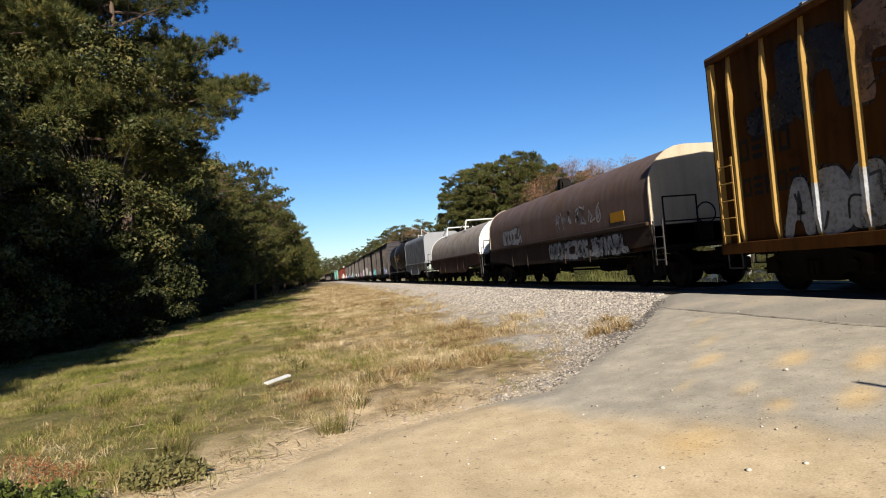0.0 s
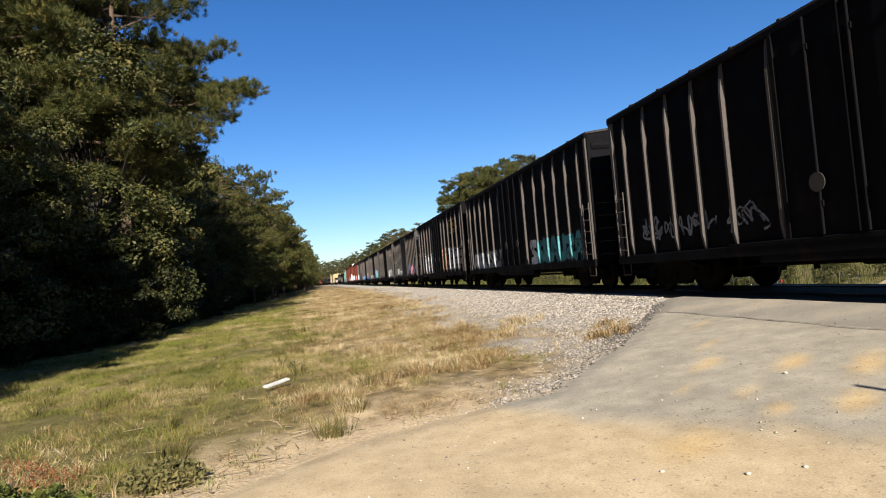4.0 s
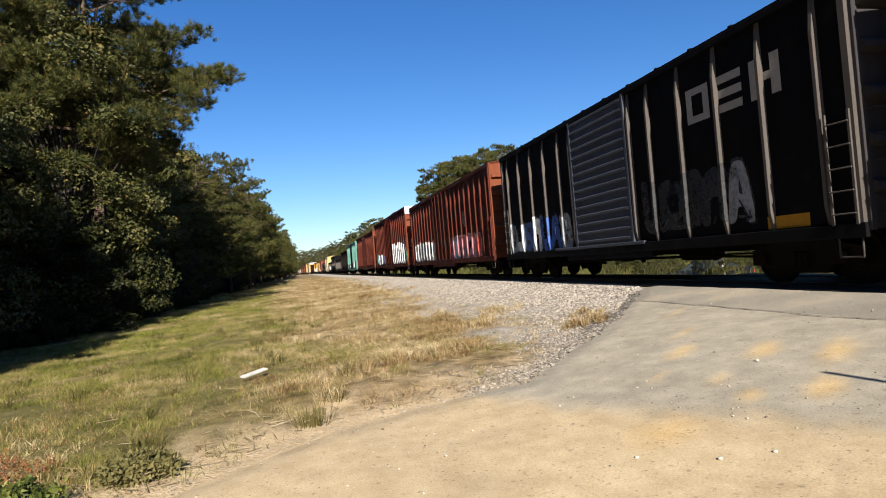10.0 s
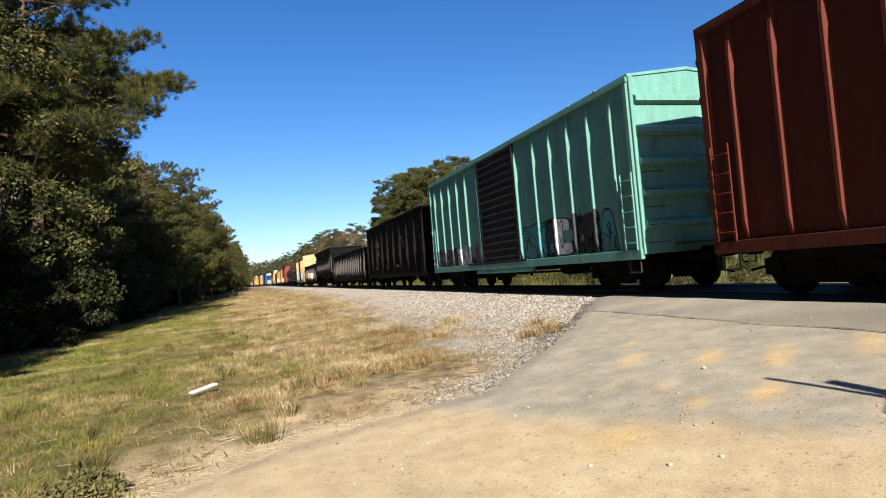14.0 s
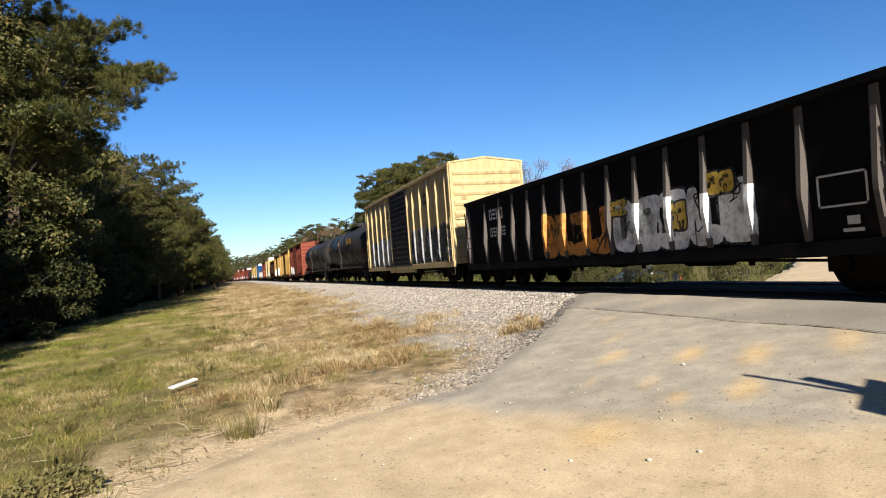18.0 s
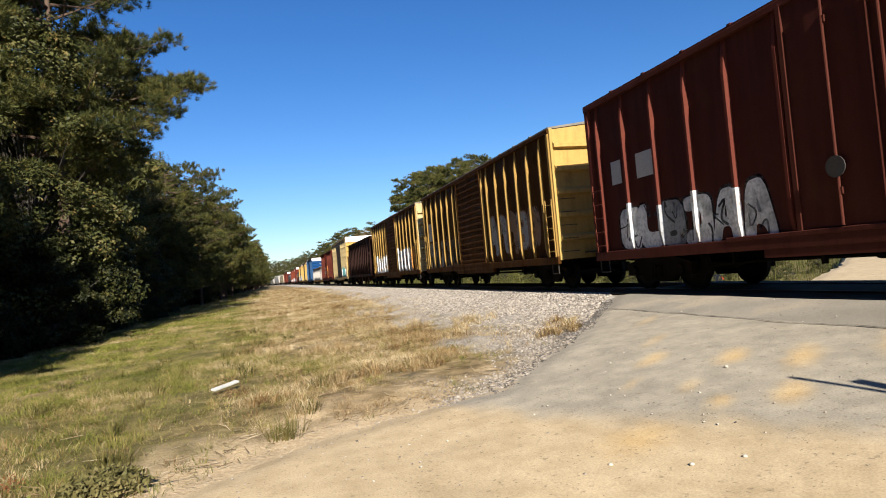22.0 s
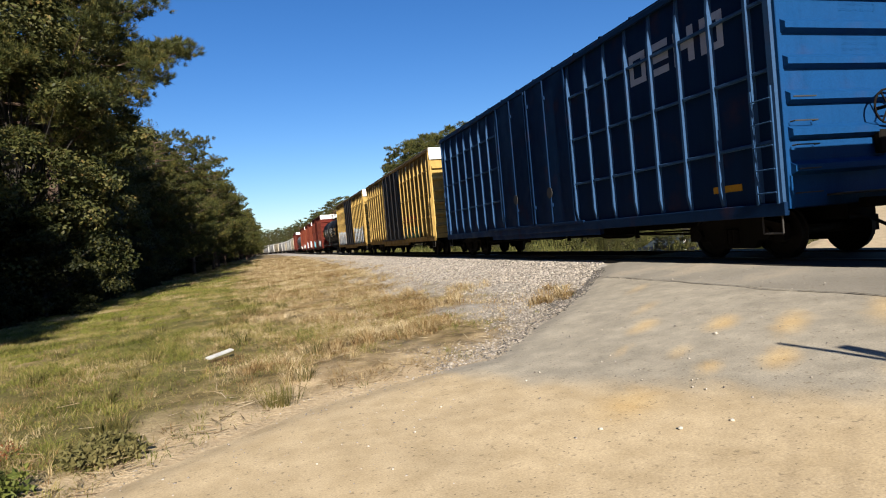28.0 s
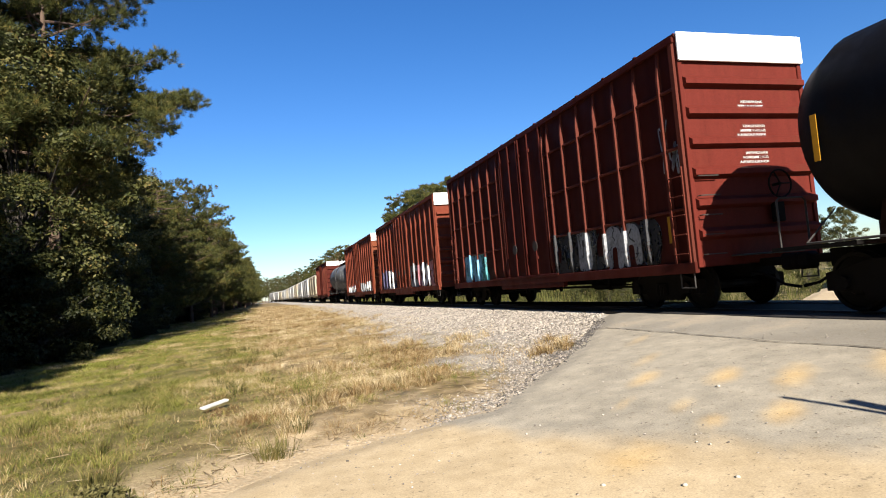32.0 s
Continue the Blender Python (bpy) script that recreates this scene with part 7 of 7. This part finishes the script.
def tussocks(name, rng, spots, blades_each, hlo, hhi, width, material, label, splay=0.55):
    """Grass in clumps: the blades of each lean out from its heart."""
    p = np.repeat(np.asarray(spots), blades_each, 0)
    n = len(p)
    a, q = rng.uniform(0, 6.283, n), np.sqrt(rng.rand(n))
    r = 0.11 * p[:, 2] * q
    x, y = p[:, 0] + r * np.cos(a), p[:, 1] + r * np.sin(a)
    h = rng.uniform(hlo, hhi, n) * p[:, 2]
    w = width * rng.uniform(0.6, 1.4, n) * np.maximum(1.0, y / 20)
    out = splay * q * rng.uniform(0.5, 1.4, n) * h
    dx, dy = out * np.cos(a) + rng.normal(0, 0.2, n) * h, out * np.sin(a) + rng.normal(0, 0.2, n) * h
    base = np.stack([x, y, ground_z(x, y) - 0.02], -1)
    s = np.stack([np.sin(a) * w / 2, -np.cos(a) * w / 2, np.zeros(n)], -1)
    mid = base + np.stack([dx * 0.4, dy * 0.4, h * 0.62], -1)
    tip = base + np.stack([dx, dy, h * 0.92], -1)
    v = np.stack([base - s, base + s, mid - s * 0.7, mid + s * 0.7, tip], 1).reshape(-1, 3)
    o = np.arange(n)[:, None] * 5
    f = np.concatenate([o + (0, 1, 3), o + (0, 3, 2), o + (2, 3, 4)], 0)
    tagged(soup(name, v, f, material), label, "grass", kind="stuff")


def build_grass():
    rng = np.random.RandomState(9)
    straw = leafy("dry_straw", [(0.0, (0.073, 0.0401, 0.0146)), (0.3, (0.1898, 0.1132, 0.0438)), (0.6, (0.365, 0.2774, 0.146)), (1.0, (0.5548, 0.4672, 0.3066))], 0.8, 0.15, 0.5, 0.5, 1.3, 1.2)
    mixed = leafy("mixed_grass", [(0.0, (0.0328, 0.0365, 0.008)), (0.28, (0.1022, 0.1132, 0.0204)), (0.52, (0.1752, 0.1679, 0.038)), (0.75, (0.2482, 0.1862, 0.073)), (1.0, (0.4234, 0.3358, 0.1825))], 0.75, 0.15, 0.5, 0.5, 1.9, 1.2)
    lushy = leafy("fresh_green_grass", [(0.0, (0.0584, 0.0693, 0.0117)), (0.5, (0.1679, 0.1788, 0.0307)), (1.0, (0.292, 0.2628, 0.073))], 0.75, 0.2, 0.4)

    def field(n, keep, y0=4.6, depth=110, power=2.4):
        out, got = [], 0
        while got < n:
            m = 40000
            y = y0 + depth * rng.rand(m) ** power
            x = rng.uniform(-11.5, 6.2, m)
            k, size = keep(x, y)
            ok = (y > line(EDGE_L, x) + 0.05) & (rng.rand(m) < k * (1 - 0.9 * gravel_at(x, y)) * (1 - 0.85 * sand_at(x, y)))
            out.append(np.stack([x, y, size], -1)[ok])
            got += int(ok.sum())
        return np.concatenate(out)[:n]

    def side(x, y):
        return x - 0.9 + 0.02 * np.minimum(y, 60)

    def dry(x, y):
        c = wander(x, y, 0.5, 1.0)
        return np.clip(0.10 + 0.85 * step(-2.6, 0.6, side(x, y)) + 0.5 * c, 0, 1), 0.8 + 0.6 * step(16, 50, y) + 0.7 * c

    def mat(x, y):
        c = wander(x, y, 0.6, 8.0)
        return np.clip((0.95 - 0.75 * step(-1.8, 0.8, side(x, y))) * (0.75 + 0.9 * c), 0, 1), 0.85 + 0.7 * c

    def strip(x, y):
        c = wander(x, y, 0.35, 4.0)
        wood = np.exp(-((x + 6.6 - 0.055 * np.minimum(y, 60)) / 1.9) ** 2) * step(9, 18, y)
        return np.clip(wood * (0.8 + 1.6 * c), 0, 1), 0.9 + 0.6 * c

    grass_field("dry_grass", rng, field(150000, dry), 0.03, 0.12, 0.0055, straw, "dry straw-coloured grass by the roadside", 1.4)
    grass_field("mixed_grass", rng, field(300000, mat), 0.03, 0.12, 0.0055, mixed, "patchy green and brown grass beside the wood", 1.4)
    grass_field("meadow_grass", rng, field(170000, mat, 11, 70, 1.5), 0.04, 0.15, 0.008, mixed, "matted green and straw grass further along the bank", 1.1)
    grass_field("dry_meadow_grass", rng, field(90000, dry, 11, 70, 1.5), 0.04, 0.16, 0.008, straw, "matted dry grass further along the bank", 1.1)
    tussocks("grass_clumps", rng, field(6500, mat), 26, 0.04, 0.15, 0.006, mixed, "uneven clumps of green and browned grass", 1.3)
    tussocks("dry_grass_clumps", rng, field(3600, dry), 26, 0.04, 0.15, 0.006, straw, "clumps of dry straw-coloured grass", 1.3)
    tussocks("green_grass_clumps", rng, field(2600, strip, 9, 80, 1.5), 24, 0.05, 0.15, 0.009, lushy, "brighter green grass along the wood's edge", 1.2)
    # larger tufts
    spots = [(2.2, 10.2, 0.55, 30), (2.9, 10.6, 0.4, 16), (1.5, 10.1, 0.4, 12), (5.2, 10.8, 0.45, 22), (5.7, 11.6, 0.35, 12), (3.5, 17.2, 0.8, 24), (5.0, 15.3, 0.6, 18), (2.6, 19, 0.9, 26), (4.0, 13.6, 0.5, 14), (3.8, 24, 1.0, 30), (4.4, 32, 1.6, 40), (0.7, 9.9, 0.3, 12), (-0.1, 8.8, 0.3, 10), (0.3, 7.95, 0.22, 8), (1.2, 14, 0.7, 22), (0.8, 22, 1.2, 34), (1.5, 34, 2.2, 60), (3.6, 46, 1.6, 40), (1.0, 55, 3.5, 80), (-0.3, 15.2, 0.7, 20)]
    tufts = []
    for x, y, r, n in spots:
        for _ in range(n):
            a, q = rng.uniform(0, 6.283), r * math.sqrt(rng.rand())
            tufts.append((x + q * math.cos(a), y + q * 1.3 * math.sin(a), rng.uniform(0.7, 1.2)))
    tufts = [t for t in tufts if t[1] > float(line(EDGE_L, t[0])) + 0.1]
    tussocks("tall_grass_tufts", rng, tufts, 46, 0.08, 0.24, 0.008, straw, "tall golden dry grass tufts", 1.0)
    olive = [(0.72, 9.9), (0.8, 10.1), (0.6, 9.7), (0.3, 7.9), (0.36, 8.0), (0.02, 6.95), (-0.08, 7.0), (0.1, 7.05), (-1.66, 6.75), (-1.55, 6.85), (-1.75, 6.9)] + [(rng.uniform(-7, 0.5), rng.uniform(7.5, 22)) for _ in range(60)]
    tussocks("olive_grass_tufts", rng, [(x, y, rng.uniform(1.0, 1.7)) for x, y in olive], 60, 0.08, 0.2, 0.009, leafy("olive_grass", [(0.0, (0.0292, 0.0292, 0.0088)), (0.5, (0.0876, 0.0803, 0.0219)), (1.0, (0.1971, 0.146, 0.0584))], 0.75), "dark olive grass tufts", 0.8)
    # dead stalks lying about on the bank
    bm = bmesh.new()
    for _ in range(420):
        x = rng.uniform(-4.5, 3.2)
        y = float(line(EDGE_L, x)) + 0.1 + rng.exponential(0.9)
        z = float(ground_z(x, y)) + rng.uniform(0.01, 0.05)
        a, ln = rng.uniform(0, 6.283), rng.uniform(0.08, 0.3)
        rod(bm, (x, y, z), (x + ln * math.cos(a), y + ln * math.sin(a), z + rng.uniform(-0.01, 0.06)), 0.005, 4, 0.003)
    stalks = part("dead_stalks", bm, leafy("dead_stalk", [(0.0, (0.0876, 0.0548, 0.0292)), (0.6, (0.2628, 0.1971, 0.1168)), (1.0, (0.4818, 0.4088, 0.292))], 0.8))
    tagged(stalks, "dead stalks and twigs strewn on the sandy bank", "litter", kind="stuff")
    # the verge beyond the track
    beyond = []
    while len(beyond) < 26000:
        x, y = rng.uniform(13.6, 46), rng.uniform(14, 95)
        if y - float(line(EDGE_L, x)) > 0.4 or y < float(line(EDGE_R, x)) - 0.5:
            beyond.append((x, y, rng.uniform(0.8, 1.6)))
    grass_field("verge_grass", rng, beyond, 0.25, 0.75, 0.022, leafy("verge_weeds", [(0.0, (0.0292, 0.035, 0.0088)), (0.5, (0.073, 0.0766, 0.0197)), (1.0, (0.1533, 0.1314, 0.0401))], 0.75, 0.2), "tall yellow-green weeds beyond the track", 0.3)


# ---- small things ----
def build_small():
    rng = np.random.RandomState(2)
    # white board in the grass
    bm = bmesh.new()
    box(bm, -0.26, 0.26, -0.045, 0.045, 0, 0.03, 0.004)
    board = part("white_board", bm, plain("chipped_white_paint", (0.4234, 0.4161, 0.3942), 0.6, 0.0, 12, 0.3))
    tagged(board, "short white painted board lying in the grass", "board")
    board.matrix_basis = pose(-0.83, 10.4, float(ground_z(-0.83, 10.4)) + 0.09, 8, -4, 48)
    # stones on the road
    m = plain("road_stone", (0.3796, 0.3431, 0.2847), 0.9, 0.0, 30, 0.2)
    group = "stones on the road"
    for x, y, r in ((2.36, 4.19, 0.03), (2.81, 3.83, 0.03), (3.17, 3.71, 0.028), (4.77, 5.73, 0.042), (1.5, 5.7, 0.02), (2.5, 5.9, 0.02), (3.4, 5.9, 0.018), (2.75, 6.1, 0.018), (4.5, 9.2, 0.02), (5.3, 10.2, 0.022), (3.8, 8.4, 0.02), (4.2, 7.2, 0.017), (1.0, 6.1, 0.018)):
        bm = bmesh.new()
        bmesh.ops.create_icosphere(bm, subdivisions=2, radius=r * 0.62)
        for v in bm.verts:
            v.co *= 1 + 0.35 * noise.noise(v.co * 30 + Vector((x, y, 0)))
            v.co.z *= 0.7
        s = part("stone", bm, m, smooth=True)
        s.location = (x, y, float(line(ROAD_Z, x)) + r * 0.25)
        tagged(s, "small pale stone lying on the road", "stone", group)
    # leafy bush at the road's edge and its russet weed
    green = leafy("bush_leaves", [(0.0, (0.0182, 0.0256, 0.0066)), (0.5, (0.0766, 0.0912, 0.019)), (1.0, (0.2044, 0.1971, 0.0511))], 0.5)
    russet = leafy("russet_weed", [(0.0, (0.1022, 0.0292, 0.0146)), (1.0, (0.2628, 0.1095, 0.0438))])
    twig = plain("weed_stem", (0.146, 0.1022, 0.0584), 0.9)
    for name, x, y, rad, h, mt, n, ln, label in (("bush", -2.45, 5.25, 0.42, 0.3, green, 110, 0.05, "low leafy green bush at the road's edge"), ("weed", -3.0, 6.5, 0.5, 0.26, russet, 40, 0.022, "russet-leaved weed in the grass"), ("weed", -0.66, 9.85, 0.17, 0.13, leafy("brown_weed", [(0.0, (0.0657, 0.0365, 0.0146)), (1.0, (0.1971, 0.1095, 0.0438))]), 8, 0.02, "small brown weed beside the white board"), ("bush", -1.5, 5.9, 0.22, 0.2, leafy("dry_bush_leaves", [(0.0, (0.0584, 0.0584, 0.0182)), (1.0, (0.1752, 0.146, 0.0584))]), 40, 0.05, "small olive weed clump")):
        ob = thing(name, label, "plant")
        bm = bmesh.new()
        cs, rs = [], []
        for _ in range(n):
            a, q = rng.uniform(0, 6.283), rad * math.sqrt(rng.rand())
            c = Vector((q * math.cos(a) * 1.3, q * math.sin(a), h * rng.uniform(0.25, 1.0) * (1 - 0.5 * (q / rad) ** 2)))
            rod(bm, (c.x * 0.6, c.y * 0.6, 0), c, 0.006, 4, 0.003)
            cs.append(c)
            rs.append(0.10)
        tagged(part("stem", bm, twig, ob), kind="stuff")
        v, f = blades(rng, cs, rs, 40, ln, ln * 0.8, 0.3)
        lv = soup("leaves", v, f, mt)
        lv.parent = ob
        ob.location = (x, y, float(ground_z(x, y)))
    # white marker post beyond the track
    post = thing("marker_post", "white painted post beside the far road", "post")
    bm = bmesh.new()
    box(bm, -0.07, 0.07, -0.07, 0.07, 0, 1.9, 0.01)
    part("shaft", bm, plain("post_white", (0.5694, 0.5621, 0.5402), 0.6, 0.0, 8, 0.1), post)
    bm = bmesh.new()
    box(bm, -0.09, 0.09, -0.09, 0.09, 1.9, 1.95, 0.01)
    part("cap", bm, plain("post_white", (0.5694, 0.5621, 0.5402)), post)
    post.location = (16.0, 20.6, float(ground_z(16.0, 20.6)) - 0.02)
    build_sedan()
    build_sign()


def build_sign():
    """A road sign beside the crossing, behind the camera's view; its shadow falls across the tarmac."""
    sign = thing("road_sign", "road sign with a long blade on a thin steel post", "sign")
    steel = plain("galvanised_post", (0.35, 0.35, 0.34), 0.5, 0.6, 20, 0.15)
    bm = bmesh.new()
    rod(bm, (0.3, 0, 0), (-0.32, 0, 2.95), 0.032, 8)
    part("post", bm, steel, sign)
    bm = bmesh.new()
    box(bm, -0.46, 0.46, -0.004, 0.004, -0.09, 0.09)
    blade = part("blade", bm, plain("sign_green", (0.03, 0.16, 0.08), 0.5, 0.0, 8, 0.1), sign)
    blade.matrix_basis = pose(-0.16, 0.04, 2.17, 0, 0, 38)
    bm = bmesh.new()
    prism_x(bm, [(0.0, 2.2), (0.0, 2.62), (0.03, 2.66), (0.05, 2.2)], -0.15, -0.02)
    part("bracket", bm, steel, sign)
    sign.location = (4.86, -0.2, 0.3)
    bm = bmesh.new()
    rod(bm, (0.3, 0, -0.75), (0.3, 0, 0.02), 0.06, 8)
    part("footing", bm, plain("concrete_footing", (0.35, 0.34, 0.31), 0.9), sign)


def build_sedan():
    """Dark saloon car waiting beyond the track, its nose towards the road."""
    car = thing("parked_car", "dark blue-black saloon car standing beyond the track", "car")
    body_m = plain("dark_car_paint", (0.0088, 0.0117, 0.0204), 0.15, 0.3, 3, 0.1)
    body_m.node_tree.nodes["Principled BSDF"].inputs["Coat Weight"].default_value = 0.6
    glass = plain("car_glass", (0.0219, 0.0292, 0.0365), 0.05, 0.0, 3, 0.05)
    lamp = plain("lamp_glass", (0.5475, 0.5621, 0.584), 0.1, 0.2, 10, 0.1)
    tail = plain("tail_lamp", (0.292, 0.0146, 0.0146), 0.2, 0.0, 10, 0.1)
    tyre = plain("tyre", (0.0146, 0.0146, 0.0146), 0.9)
    rim = plain("alloy_rim", (0.365, 0.365, 0.3796), 0.3, 0.9)
    bm = bmesh.new()
    low = [(-2.3, 0.35), (-2.32, 0.62), (-2.2, 0.78), (-1.1, 0.93), (1.3, 0.98), (2.2, 0.92), (2.3, 0.6), (2.25, 0.32)]
    prism_x(bm, [(y, z) for y, z in low] + [(-2.3, 0.35)], -0.88, 0.88)
    part("body", bm, body_m, car)
    bm = bmesh.new()
    prism_x(bm, [(-1.1, 0.93), (-0.35, 1.36), (0.2, 1.43), (0.95, 1.38), (1.75, 0.97), (-1.1, 0.93)], -0.7, 0.7)
    part("cabin", bm, glass, car)
    bm = bmesh.new()
    prism_x(bm, [(-0.4, 1.365), (0.2, 1.44), (0.98, 1.39), (0.98, 1.36), (0.2, 1.40), (-0.4, 1.33)], -0.72, 0.72)
    part("roof", bm, body_m, car)
    for x in (-0.66, 0.66):
        for y, n, mm in ((-2.27, "headlight", lamp), (2.27, "tail_light", tail)):
            bm = bmesh.new()
            box(bm, x - 0.18, x + 0.18, y - 0.06, y + 0.06, 0.62, 0.78, 0.03)
            part(n, bm, mm, car)
    for x in (-0.82, 0.82):
        for y in (-1.4, 1.35):
            w = piece("wheel", "tyre", lambda b: lathe(b, [(-0.1, 0.2), (-0.1, 0.30), (-0.07, 0.325), (0.07, 0.325), (0.1, 0.30), (0.1, 0.2)], 24, "x"), tyre, car, (x, y, 0.325), smooth=True)
            piece("rim", "rim", lambda b: lathe(b, [(-0.105, 0.02), (-0.105, 0.2), (0.105, 0.2), (0.105, 0.02)], 12, "x"), rim, w)
    car.matrix_basis = pose(20.1, 27.4, float(ground_z(20.1, 27.4)), 0, 0, -126)


build_ground()
build_road()
build_bed()
build_track()
build_train()
build_trees()
build_grass()
build_stones()
build_small()
motions()
